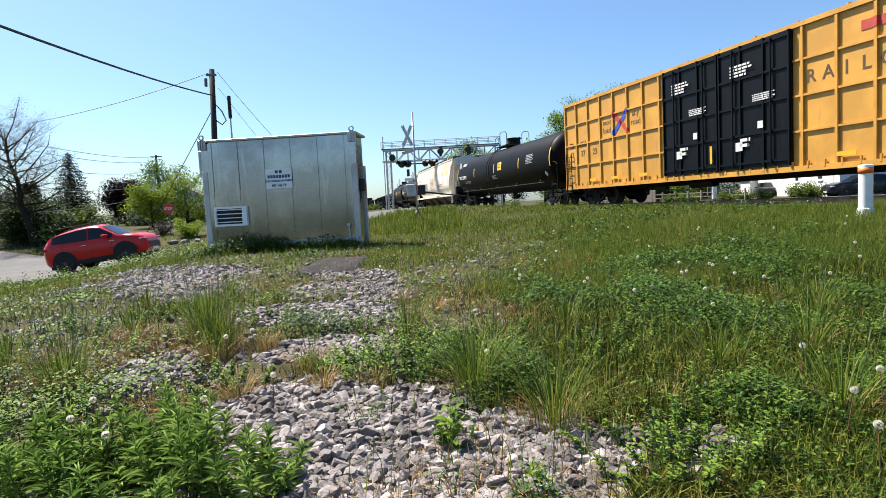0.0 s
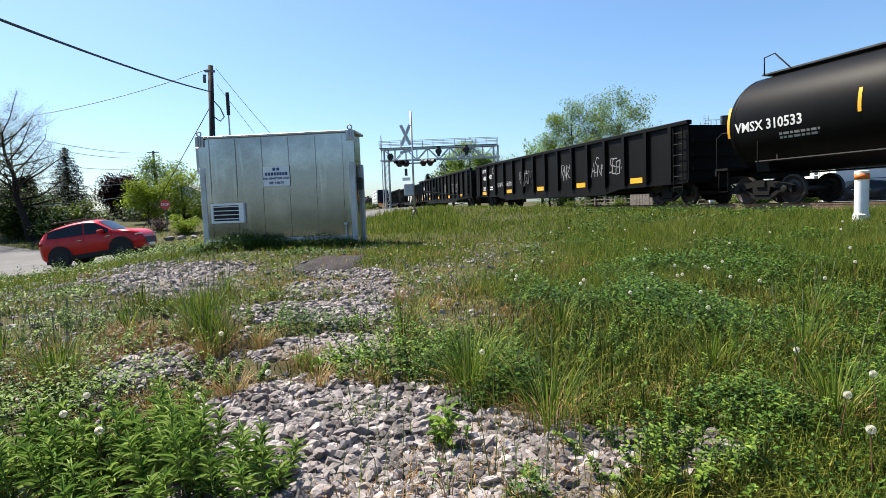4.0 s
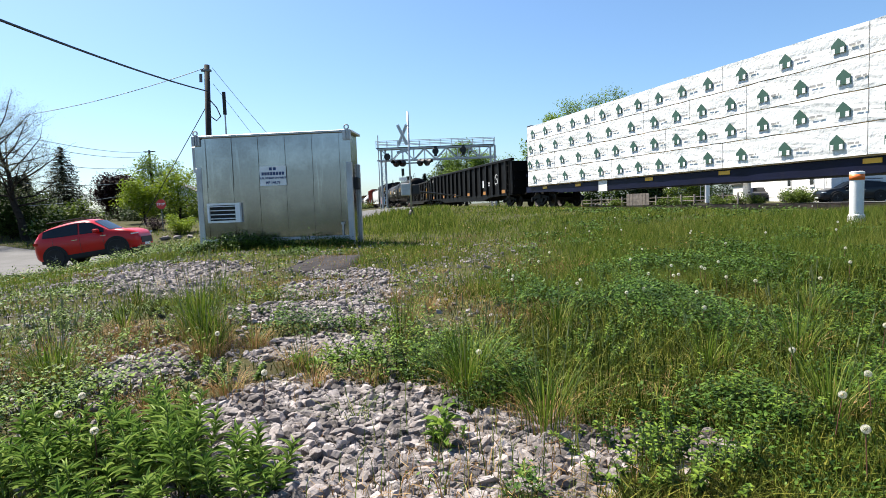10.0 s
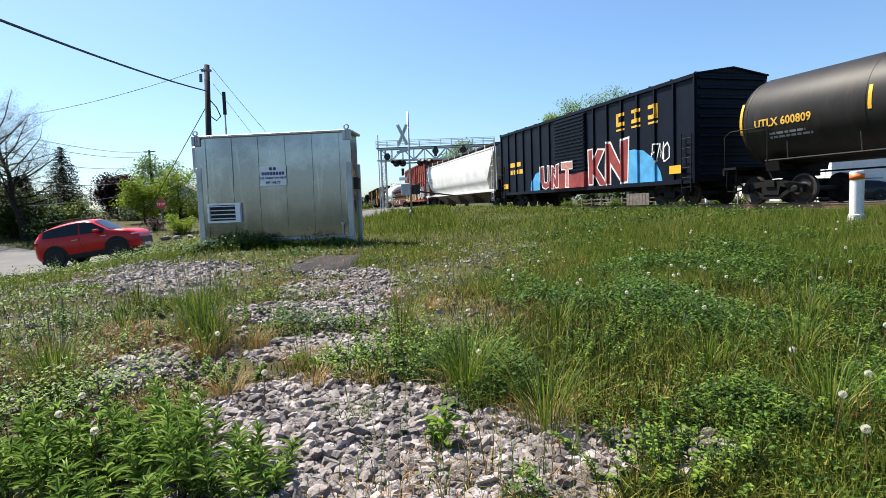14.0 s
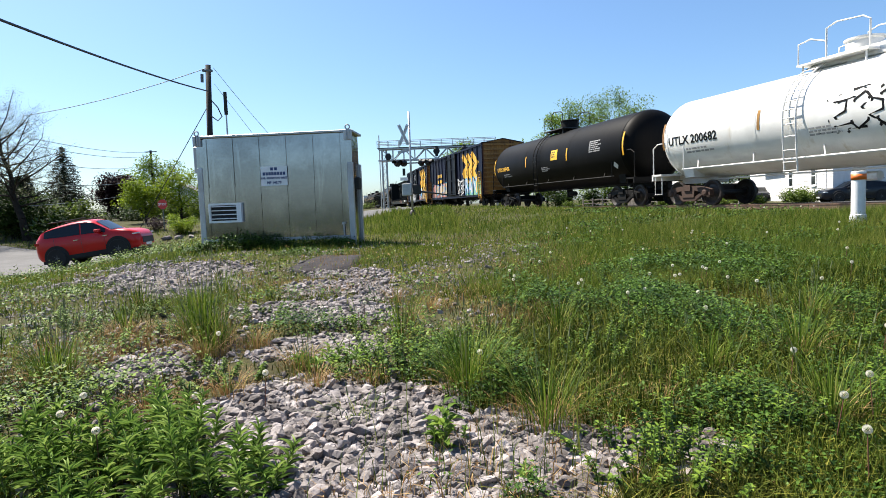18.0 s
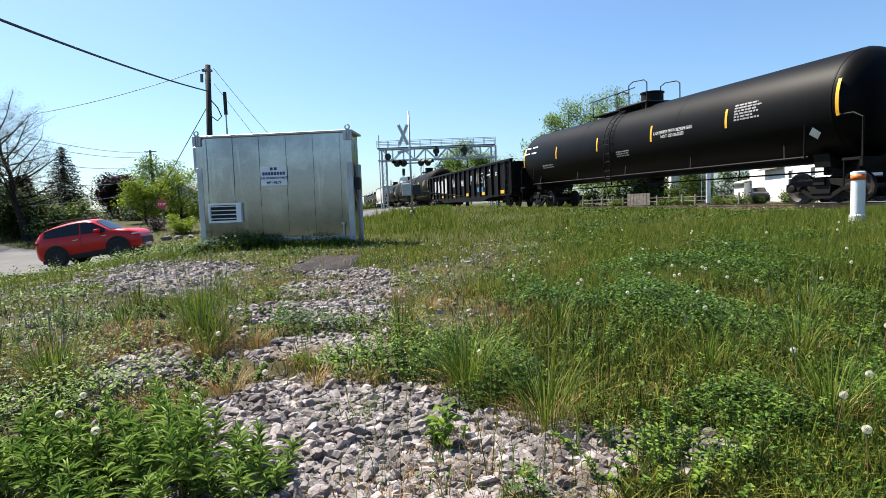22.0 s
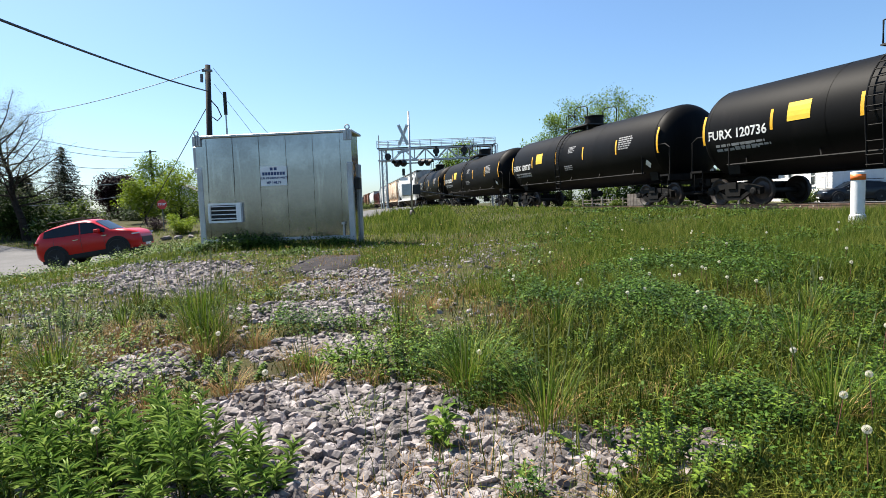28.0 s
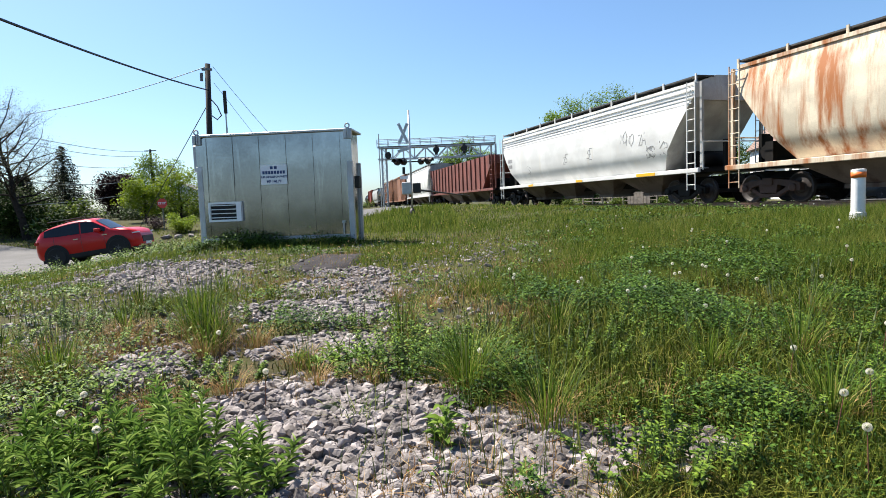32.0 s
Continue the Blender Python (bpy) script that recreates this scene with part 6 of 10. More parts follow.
# ---- relay shed ----
mat("galv", (0.41, 0.405, 0.4), 0.15, metal=1.0, vary=0.3, scale=0.9, grain=18, bump=0.03, streak=0.3, streak_color=(0.46, 0.455, 0.45))
mat("galv_trim", (0.5, 0.51, 0.52), 0.45, metal=0.5, vary=0.2, scale=2, grain=30)
mat("sign_white", (0.8, 0.82, 0.84), 0.45, vary=0.06, bump=0)
mat("sign_ink", (0.02, 0.05, 0.16), 0.5, vary=0.05, bump=0)
mat("dark_gap", (0.02, 0.02, 0.02), 0.8, vary=0.2)
mat("old_tar", (0.05, 0.046, 0.048), 0.95, spec=0.1, vary=0.35, scale=4, grain=50, bump=0.4)
mat("concrete", (0.33, 0.32, 0.3), 0.9, vary=0.35, scale=2.5, grain=50, bump=0.4)


def relay_shed():
    sx0, sx1, sy0, sy1, b, t = -6.03, -2.13, 14.5, 15.5, 0.38, 2.96
    root = thing("relay_shed", "silver galvanised railway equipment shed on short feet", "shed", pose(-6.03, 14.5, 0, 0, 0, -4) @ pose(6.03, -14.5, 0))
    g, tr = M["galv"], M["galv_trim"]
    bm = bmesh.new()
    box(bm, sx0 + 0.06, sx1 - 0.06, sy0 + 0.03, sy1 - 0.03, b, t - 0.02)
    part("shell", bm, g, root)
    w = [0.0, 0.27, 0.93, 1.59, 2.26, 2.93, 3.6, 3.9]
    for i in range(7):
        bm = bmesh.new()
        box(bm, sx0 + w[i] + 0.006, sx0 + w[i + 1] - 0.006, sy0, sy0 + 0.03, b + 0.05, t - 0.06)
        part("wall_panel", bm, g, root)
    for i in range(1, 7):
        bm = bmesh.new()
        box(bm, sx0 + w[i] - 0.012, sx0 + w[i] + 0.012, sy0 - 0.03, sy0, 1.72, t - 0.05)
        part("seam_rib", bm, g, root)
    for x in (sx0, sx1 - 0.14):
        for y in (sy0 - 0.02, sy1 - 0.1):
            bm = bmesh.new()
            box(bm, x, x + 0.14, y, y + 0.12, 0.12, t - 0.75)
            part("corner_post", bevel(bm, 0.01), tr, root)
            bm = bmesh.new()
            box(bm, x - 0.06, x + 0.2, y - 0.05, y + 0.2, 0.02, 0.14)
            part("foot", bevel(bm, 0.01), tr, root)
    bm = bmesh.new()
    box(bm, sx0 - 0.03, sx1 + 0.03, sy0 - 0.04, sy1 + 0.04, t - 0.03, t + 0.03)
    part("roof", bevel(bm, 0.012), tr, root)
    bm = bmesh.new()
    box(bm, sx0 + 0.15, sx1 - 0.15, sy0 - 0.03, sy0 + 0.01, b - 0.02, b + 0.06)
    part("base_rail", bm, tr, root)
    for x in (sx0 + 0.06, sx1 - 0.08):
        bm = bmesh.new()
        box(bm, x - 0.1, x + 0.1, sy0 - 0.05, sy0 - 0.005, t - 0.22, t + 0.02)
        box(bm, x - 0.04, x - 0.015, sy0 - 0.08, sy0 - 0.05, t - 0.2, t + 0.02)
        box(bm, x + 0.015, x + 0.04, sy0 - 0.08, sy0 - 0.05, t - 0.2, t + 0.02)
        for i in range(12):
            a, c = 2 * math.pi * i / 12, 2 * math.pi * (i + 1) / 12
            rod(bm, (x + 0.055 * math.cos(a), sy0 - 0.03, t + 0.09 + 0.055 * math.sin(a)), (x + 0.055 * math.cos(c), sy0 - 0.03, t + 0.09 + 0.055 * math.sin(c)), 0.018, 6)
        part("lifting_eye", bm, tr, root)
    bm = bmesh.new()
    box(bm, sx0 - 0.1, sx0, sy0 + 0.05, sy0 + 0.35, 2.1, 2.75)
    part("side_box", bevel(bm, 0.02), tr, root)
    bm = bmesh.new()
    box(bm, sx1, sx1 + 0.12, sy0 + 0.1, sy0 + 0.35, 1.55, 1.85)
    part("side_lamp", bevel(bm, 0.02), M["dark_gap"], root)
    # air conditioner grille
    x0, x1, z0, z1 = -5.76, -4.93, 0.85, 1.33
    bm = bmesh.new()
    box(bm, x0 + 0.03, x1 - 0.03, sy0 - 0.05, sy0 + 0.02, z0 + 0.03, z1 - 0.03)
    ac = part("vent_unit", bm, M["dark_gap"], root, "white framed air vent with slats")
    bm = bmesh.new()
    for a in ((x0, x1, z0, z0 + 0.05), (x0, x1, z1 - 0.05, z1), (x0, x0 + 0.05, z0 + 0.05, z1 - 0.05), (x1 - 0.12, x1, z0 + 0.05, z1 - 0.05)):
        box(bm, a[0], a[1], sy0 - 0.1, sy0 + 0.02, a[2], a[3])
    part("vent_frame", bm, M["sign_white"], ac)
    for i in range(4):
        bm = bmesh.new()
        z = z0 + 0.09 + 0.1 * i
        box(bm, x0 + 0.05, x1 - 0.12, sy0 - 0.09, sy0 - 0.06, z, z + 0.022)
        part("slat", bm, M["sign_white"], ac)
    # sign
    cx, cz = -4.08, 1.95
    bm = bmesh.new()
    cbox(bm, (cx, sy0 - 0.035, cz), (0.66, 0.012, 0.47))
    sg = part("sign", bm, M["sign_white"], root, "white sign with dark blue lines of lettering")

    def line(body, size, z):
        me = text_mesh(body, size, 0.002, 0.003)
        me.materials.append(M["sign_ink"])
        part("lettering", me, None, sg, m=Matrix(((1, 0, 0, cx), (0, 0, -1, sy0 - 0.044), (0, 1, 0, z), (0, 0, 0, 1))))
    line("SUB. KINGSTON WEST", 0.065, cz - 0.055)
    line("MP 148.79", 0.085, cz - 0.165)
    bm = bmesh.new()
    for k in (-1, 1):
        cbox(bm, (cx + 0.05 * k, sy0 - 0.044, cz + 0.17), (0.07, 0.004, 0.07))
    for k in range(8):
        cbox(bm, (cx - 0.25 + 0.072 * k, sy0 - 0.044, cz + 0.055), (0.055, 0.004, 0.075))
    part("lettering_bars", bm, M["sign_ink"], sg)
    bm = bmesh.new()
    pipe(bm, [(-2.4, sy0 - 0.05, 0.42), (-2.4, sy0 - 0.05, 0.72)], 0.02)
    cbox(bm, (-2.4, sy0 - 0.06, 0.74), (0.08, 0.06, 0.06))
    part("conduit", bm, tr, root)
    return root


relay_shed()


def tar_patch(cx, cy, w, l):
    """Worn asphalt lying on the ground, with a ragged edge and a thin broken rim."""
    bm = bmesh.new()
    n = 40
    rim, mid, low = [], [], []
    for k in range(n):
        a = 2 * math.pi * k / n
        q = (abs(math.cos(a)) ** 5 + abs(math.sin(a)) ** 5) ** -0.2 * (1 + 0.09 * noise.noise(Vector((3 * math.cos(a), 3 * math.sin(a), 1))))
        for out, f, h in ((mid, 0.6, 0.03), (rim, 1.0, 0.024), (low, 1.03, -0.03)):
            x, y = cx + w * q * f * math.cos(a), cy + l * q * f * math.sin(a)
            out.append(bm.verts.new((x, y, ground_z(x, y) + h)))
    c = bm.verts.new((cx, cy, ground_z(cx, cy) + 0.03))
    for k in range(n):
        m = (k + 1) % n
        bm.faces.new((c, mid[k], mid[m]))
        bm.faces.new((mid[k], rim[k], rim[m], mid[m]))
        bm.faces.new((rim[k], low[k], low[m], rim[m]))
    return single("access_slab", bm, M["old_tar"], "flat patch of dark worn asphalt in front of the shed", "slab", smooth=True)


tar_patch(-2.0, 10.2, 0.52, 1.25)
bm = bmesh.new()
rod(bm, (0, 0, -3.6), (0, 0, 0.2), 0.03, 8)
part_tip = bmesh.new()
rod(part_tip, (0, 0, 0.65), (0, 0, 1.4), 0.06, 10)
rod(bm, (0, 0, 0.2), (0, 0, 0.66), 0.025, 8)
whip = thing("radio_antenna", "thin grey radio antenna with a dark tip behind the shed", "antenna", pose(-7.2, 20.0, 3.75))
part("mast", bm, M["galv_trim"], whip)
part("tip", part_tip, M["dark_gap"], whip)

# ---- marker post ----
mat("post_white", (0.8, 0.8, 0.79), 0.5, vary=0.1, scale=6, grain=40, streak=0.15, streak_color=(0.55, 0.53, 0.48))
mat("post_orange", (0.75, 0.16, 0.02), 0.5, vary=0.1)
post = thing("marker_post", "white plastic marker post with an orange band standing in long grass", "post", pose(7.12, 10.0, 0.36))
bm = bmesh.new()
lathe(bm, [(0.0, 0.125), (0.3, 0.125), (0.32, 0.105), (0.9, 0.105)], 20, "Z")
part("tube", bm, M["post_white"], post)
bm = bmesh.new()
lathe(bm, [(0.9, 0.112), (1.0, 0.112)], 20, "Z")
part("band", bm, M["post_orange"], post, "orange reflective band")
bm = bmesh.new()
lathe(bm, [(1.0, 0.112), (1.04, 0.11), (1.05, 0.07)], 20, "Z")
part("cap", bm, M["post_white"], post)
flat = bmesh.new()
for i in range(3):
    cbox(flat, (-0.05 + 0.05 * i, -0.13, 0.22), (0.03, 0.006, 0.05))
part("label_bars", flat, M["letter_grey"], post)

# ---- roads ----
mat("asphalt", (0.105, 0.102, 0.1), 0.9, vary=0.3, scale=0.8, grain=60, bump=0.3, color2=(0.08, 0.077, 0.075))


def road_strip(name, pts, half_w, lift, material, label, crown=0.0):
    bm = bmesh.new()
    rows = []
    dense = []
    for a, b in zip(pts, pts[1:]):
        n = max(2, int((Vector(b) - Vector(a)).length / 1.5))
        dense += [Vector(a).lerp(Vector(b), i / n) for i in range(n)]
    dense.append(Vector(pts[-1]))
    for i, p in enumerate(dense):
        d = (dense[min(i + 1, len(dense) - 1)] - dense[max(i - 1, 0)]).normalized()
        k = Vector((d.y, -d.x))
        row = []
        for u in (-1, -0.5, 0, 0.5, 1):
            q = p + k * u * half_w
            row.append(bm.verts.new((q.x, q.y, ground_z(q.x, q.y) + lift + crown * (1 - u * u))))
        rows.append(row)
    for r0, r1 in zip(rows, rows[1:]):
        for i in range(4):
            bm.faces.new((r0[i], r0[i + 1], r1[i + 1], r1[i]))
    return single(name, bm, material, label, "road", smooth=True, kind="structure")


ROAD = [(-110, 88), (-75, 62), (-45, 42), (-30, 32.5), (-22, 27.4), (-18, 25.5), (-14.5, 24.6), (-11.5, 24.9), (-9.3, 26.8), (-8.0, 30), (-6.9, 35), (-5.2, 43), (-3.6, 52)]
road_strip("road", ROAD, 3.3, 0.05, M["asphalt"], "sun-bleached grey asphalt road climbing to the crossing", 0.05)
road_strip("road_beyond", [(3.2, 60), (12, 70), (28, 90)], 3.2, 0.06, M["asphalt"], "asphalt road beyond the crossing", 0.05)
road_strip("street", [(5.5, 74), (12, 62), (20, 49), (27, 38), (35, 25), (46, 6)], 2.6, 0.05, M["asphalt"], "narrow street behind the railway line", 0.03)
bm = bmesh.new()
for i in range(4):
    for u in range(3):
        cbox(bm, (-1.9 + 1.27 * i, -3.2 + 3.2 * u, 0.0), (1.2, 3.1, 0.2))
p, h = on_line(27.0)
single("crossing_deck", bevel(bm, 0.02), M["concrete"], "concrete level crossing panels between the rails", "crossing", m=pose(p.x, p.y, RAIL_TOP - 0.11, 0, 0, math.degrees(h)), kind="structure")

# ---- crossing signal ----
mat("alu", (0.5, 0.51, 0.52), 0.45, metal=0.6, vary=0.2, scale=3, grain=40)
mat("black_metal", (0.015, 0.015, 0.016), 0.55, vary=0.2)
mat("lens_red", (0.03, 0.006, 0.006), 0.25, vary=0.1, bump=0)
mat("cross_white", (0.78, 0.78, 0.78), 0.5, vary=0.06, bump=0)
mat("cross_red", (0.6, 0.05, 0.04), 0.5, vary=0.06, bump=0)


def crossing_signal(x, y):
    g = ground_z(x, y)
    root = thing("crossing_signal", "railway crossing signal with crossbuck, flashing light heads and gate arm box", "crossing signal", pose(x, y, g))
    bm = bmesh.new()
    rod(bm, (0, 0, 0), (0, 0, 5.3), 0.052, 12)
    part("mast", bm, M["alu"], root)
    bm = bmesh.new()
    lathe(bm, [(0, 0.22), (0.06, 0.22), (0.2, 0.13), (0.32, 0.09)], 12, "Z")
    part("base", bm, M["axle_dark"], root)
    for s in (-1, 1):
        bm = bmesh.new()
        cbox(bm, (0, 0, 0), (1.12, 0.02, 0.16), pose(-0.3, -0.1 - 0.02 * s, 4.12, 0, s * 66, 0))
        b = part("crossbuck_blade", bm, M["cross_white"], root, "white blade with red edges")
        bm = bmesh.new()
        cbox(bm, (0, -0.014, 0), (1.0, 0.006, 0.09), pose(-0.3, -0.1 - 0.02 * s, 4.12, 0, s * 66, 0))
        part("blade_stripe", bm, M["alu"], b)
    for z, xs in ((2.7, (-0.62, -0.3, 0.5, 0.85)),):
        bm = bmesh.new()
        cbox(bm, (sum((xs[0], xs[-1])) / 2, 0, z), (abs(xs[-1] - xs[0]) + 0.5, 0.06, 0.06))
        part("light_arm", bm, M["black_metal"], root)
        for q in xs:
            bm = bmesh.new()
            lathe(bm, [(-0.14, 0.17), (-0.12, 0.18), (0.0, 0.18), (0.02, 0.1), (0.1, 0.08)], 20, "Y")
            l = part("light_head", bm, M["black_metal"], root, m=pose(q, -0.12, z, 0, 0, -35 if q < 0 else 60))
            bm = bmesh.new()
            lathe(bm, [(-0.15, 0.13), (-0.16, 0.05)], 16, "Y")
            part("lens", bm, M["lens_red"], l)
            bm = bmesh.new()
            pts = [(0.15 * math.cos(a), -0.14, 0.15 * math.sin(a)) for a in [math.pi * i / 8 for i in range(9)]]
            for a, c in zip(pts, pts[1:]):
                bm.faces.new([bm.verts.new(v) for v in (a, c, (c[0], c[1] - 0.2, c[2]), (a[0], a[1] - 0.2, a[2]))])
            part("hood", bm, M["black_metal"], l)
    bm = bmesh.new()
    cbox(bm, (0, 0, 0), (0.6, 0.03, 0.14), pose(-0.32, -0.1, 3.3, 0, -12, 0))
    part("stripe_plate", bm, M["alu"], root, "grey plate under the crossbuck")
    bm = bmesh.new()
    cbox(bm, (-0.22, -0.2, 1.35), (0.5, 0.36, 0.62))
    part("gate_box", bevel(bm, 0.03), M["alu"], root)
    bm = bmesh.new()
    cbox(bm, (0.28, -0.1, 1.35), (0.4, 0.34, 0.5))
    part("counterweight", bevel(bm, 0.03), M["black_metal"], root)
    for z, w, h in ((1.9, 0.4, 0.16), (2.25, 0.14, 0.36)):
        bm = bmesh.new()
        cbox(bm, (-0.35, -0.1, z), (w, 0.02, h))
        part("notice_plate", bm, M["cross_white"] if z < 2 else M["black_metal"], root)
    bm = bmesh.new()
    rod(bm, (0.3, -0.2, 1.25), (3.2, 4.6, 0.9), 0.05, 8, 0.025)
    # near-black colour stands in for the shade on this side of the arm
    part("gate_arm", bm, M["black_metal"], root, "lowered gate arm, coloured dark as its shaded side")
    return root


crossing_signal(-1.55, 30.0)


# ---- signal bridge over the line ----
def signal_gantry():
    root = thing("signal_bridge", "galvanised lattice signal bridge over the track with round signal heads", "signal bridge", pose(0, 60, 0))
    g = M["alu"]
    xl, xr = -5.98, 5.2
    g0 = 0.6
    for x in (xl, xl + 0.45, xr, xr + 0.45):
        bm = bmesh.new()
        rod(bm, (x, 0, g0), (x, 0, 6.95), 0.1, 8)
        part("upright", bm, g, root)
    for x in (xl, xr):
        bm = bmesh.new()
        n = 8
        for i in range(n):
            z0, z1 = g0 + 5.7 * i / n, g0 + 5.7 * (i + 1) / n
            rod(bm, (x, 0, z0), (x + 0.45, 0, z1), 0.03, 5)
            rod(bm, (x, 0, z1), (x + 0.45, 0, z1), 0.025, 5)
        part("ladder_lattice", bm, g, root)
    for y in (-0.5, 0.5):
        for z in (5.75, 6.9):
            bm = bmesh.new()
            cbox(bm, ((xl + xr) / 2, y, z), (xr - xl + 0.7, 0.12, 0.12))
            part("chord", bm, g, root)
        bm = bmesh.new()
        n = 10
        for i in range(n):
            a, c = xl + (xr - xl) * i / n, xl + (xr - xl) * (i + 1) / n
            rod(bm, (a, y, 5.75 if i % 2 else 6.9), (c, y, 6.9 if i % 2 else 5.75), 0.05, 5)
            rod(bm, (a, y, 5.75), (a, y, 6.9), 0.04, 5)
        part("lattice", bm, g, root)
    bm = bmesh.new()
    cbox(bm, ((xl + xr) / 2, 0, 7.0), (xr - xl + 0.8, 1.2, 0.06))
    part("walkway", bm, M["grating"], root)
    for y in (-0.6, 0.6):
        bm = bmesh.new()
        for z in (7.36, 7.7):
            rod(bm, (xl - 0.4, y, z), (xr + 0.4, y, z), 0.03, 5)
        for i in range(12):
            x = xl - 0.4 + (xr - xl + 0.8) * i / 11
            rod(bm, (x, y, 7.0), (x, y, 7.7), 0.03, 5)
        part("railing", bm, g, root)
    bm = bmesh.new()
    rod(bm, (xl - 0.25, 0, 0.6), (xl - 0.25, 0, 8.35), 0.05, 6)
    part("whip", bm, g, root)
    for x, z in ((-5.28, 6.1), (-0.4, 6.5), (2.4, 6.55)):
        bm = bmesh.new()
        lathe(bm, [(-0.75, 0.3), (-0.72, 0.33), (-0.66, 0.33), (-0.6, 0.25), (-0.5, 0.25)], 20, "Y")
        for k in (-0.18, 0.18):
            lathe(bm, [(-0.95, 0.11), (-0.74, 0.11)], 10, "Y", (0, 0, k))
        cbox(bm, (0, -0.55, 0), (0.3, 0.25, 1.0 if x > -1.5 else 0.7))
        part("signal_head", bm, M["black_metal"], root, m=pose(x, 0, z))
    return root


signal_gantry()

# farther signal mast beyond the line
root = thing("signal_mast", "white cantilever railway signal mast with a cage and dark signal head", "signal mast", pose(20.5, 45, 0.5))
bm = bmesh.new()
rod(bm, (0, 0, 0), (0, 0, 5.0), 0.17, 10)
part("mast", bm, M["cross_white"], root)
ladder(root, -0.35, 0, 0.3, 6.6, M["alu"], 0.35, 16)
bm = bmesh.new()
for z in (4.6, 5.0):
    for y in (-0.4, 0.4):
        rod(bm, (-0.6, y, z), (1.2, y, z + 0.9), 0.04, 5)
cbox(bm, (0.3, 0, 4.95), (2.0, 0.9, 0.06), pose(0, 0, 0, 0, 0, 0))
for x in (-0.6, 0.2, 1.1):
    for y in (-0.42, 0.42):
        rod(bm, (x, y, 5.0), (x, y, 6.2), 0.03, 5)
rod(bm, (-0.6, -0.42, 6.2), (1.1, -0.42, 6.2), 0.03, 5)
part("platform_rail", bm, M["alu"], root)
bm = bmesh.new()
cbox(bm, (0.9, -0.3, 6.0), (0.5, 0.3, 1.0))
lathe(bm, [(-0.2, 0.3), (0.25, 0.16)], 12, "X", (1.5, -0.3, 6.1))
part("signal_head", bm, M["black_metal"], root)

# ---- house beyond the line ----
mat("siding", (0.72, 0.71, 0.69), 0.6, vary=0.08, scale=2, grain=20, bump=0.05, streak=0.1, streak_color=(0.6, 0.58, 0.54))
mat("shingle", (0.27, 0.185, 0.155), 0.9, vary=0.25, scale=3, grain=30, bump=0.3)
mat("trim_brown", (0.1, 0.06, 0.045), 0.7, vary=0.2)
mat("brick_red", (0.28, 0.07, 0.045), 0.85, vary=0.3, scale=6, grain=40, bump=0.4)
mat("window_dark", (0.012, 0.014, 0.016), 0.12, vary=0.1, bump=0, spec=0.25)
mat("roof_grey", (0.16, 0.15, 0.145), 0.9, vary=0.3, scale=3, grain=30, bump=0.3)
mat("plank_grey", (0.3, 0.26, 0.22), 0.85, vary=0.35, scale=3, grain=30)


def window_unit(root, x, y, z, w, h, face, name="window"):
    """face: 'x-' opens towards -x, 'y-' towards -y (house space)."""
    t = 0.05
    m = pose(x, y, z) if face == "y-" else pose(x, y, z, 0, 0, -90)
    bm = bmesh.new()
    for a in ((-w / 2 - 0.09, w / 2 + 0.09, h / 2, h / 2 + 0.1), (-w / 2 - 0.09, w / 2 + 0.09, -h / 2 - 0.1, -h / 2), (-w / 2 - 0.09, -w / 2, -h / 2, h / 2), (w / 2, w / 2 + 0.09, -h / 2, h / 2),
              (-w / 2, w / 2, -0.03, 0.03)):
        box(bm, a[0], a[1], -t, 0.03, a[2], a[3])
    f = part(name, bm, M["cross_white"], root, m=m)
    bm = bmesh.new()
    box(bm, -w / 2, w / 2, -0.012, 0.0, -h / 2, h / 2)
    part("pane", bm, M["window_dark"], f)
    bm = bmesh.new()
    box(bm, -w / 2 - 0.12, w / 2 + 0.12, -t - 0.05, 0.0, -h / 2 - 0.16, -h / 2 - 0.1)
    part("sill", bm, M["cross_white"], f)


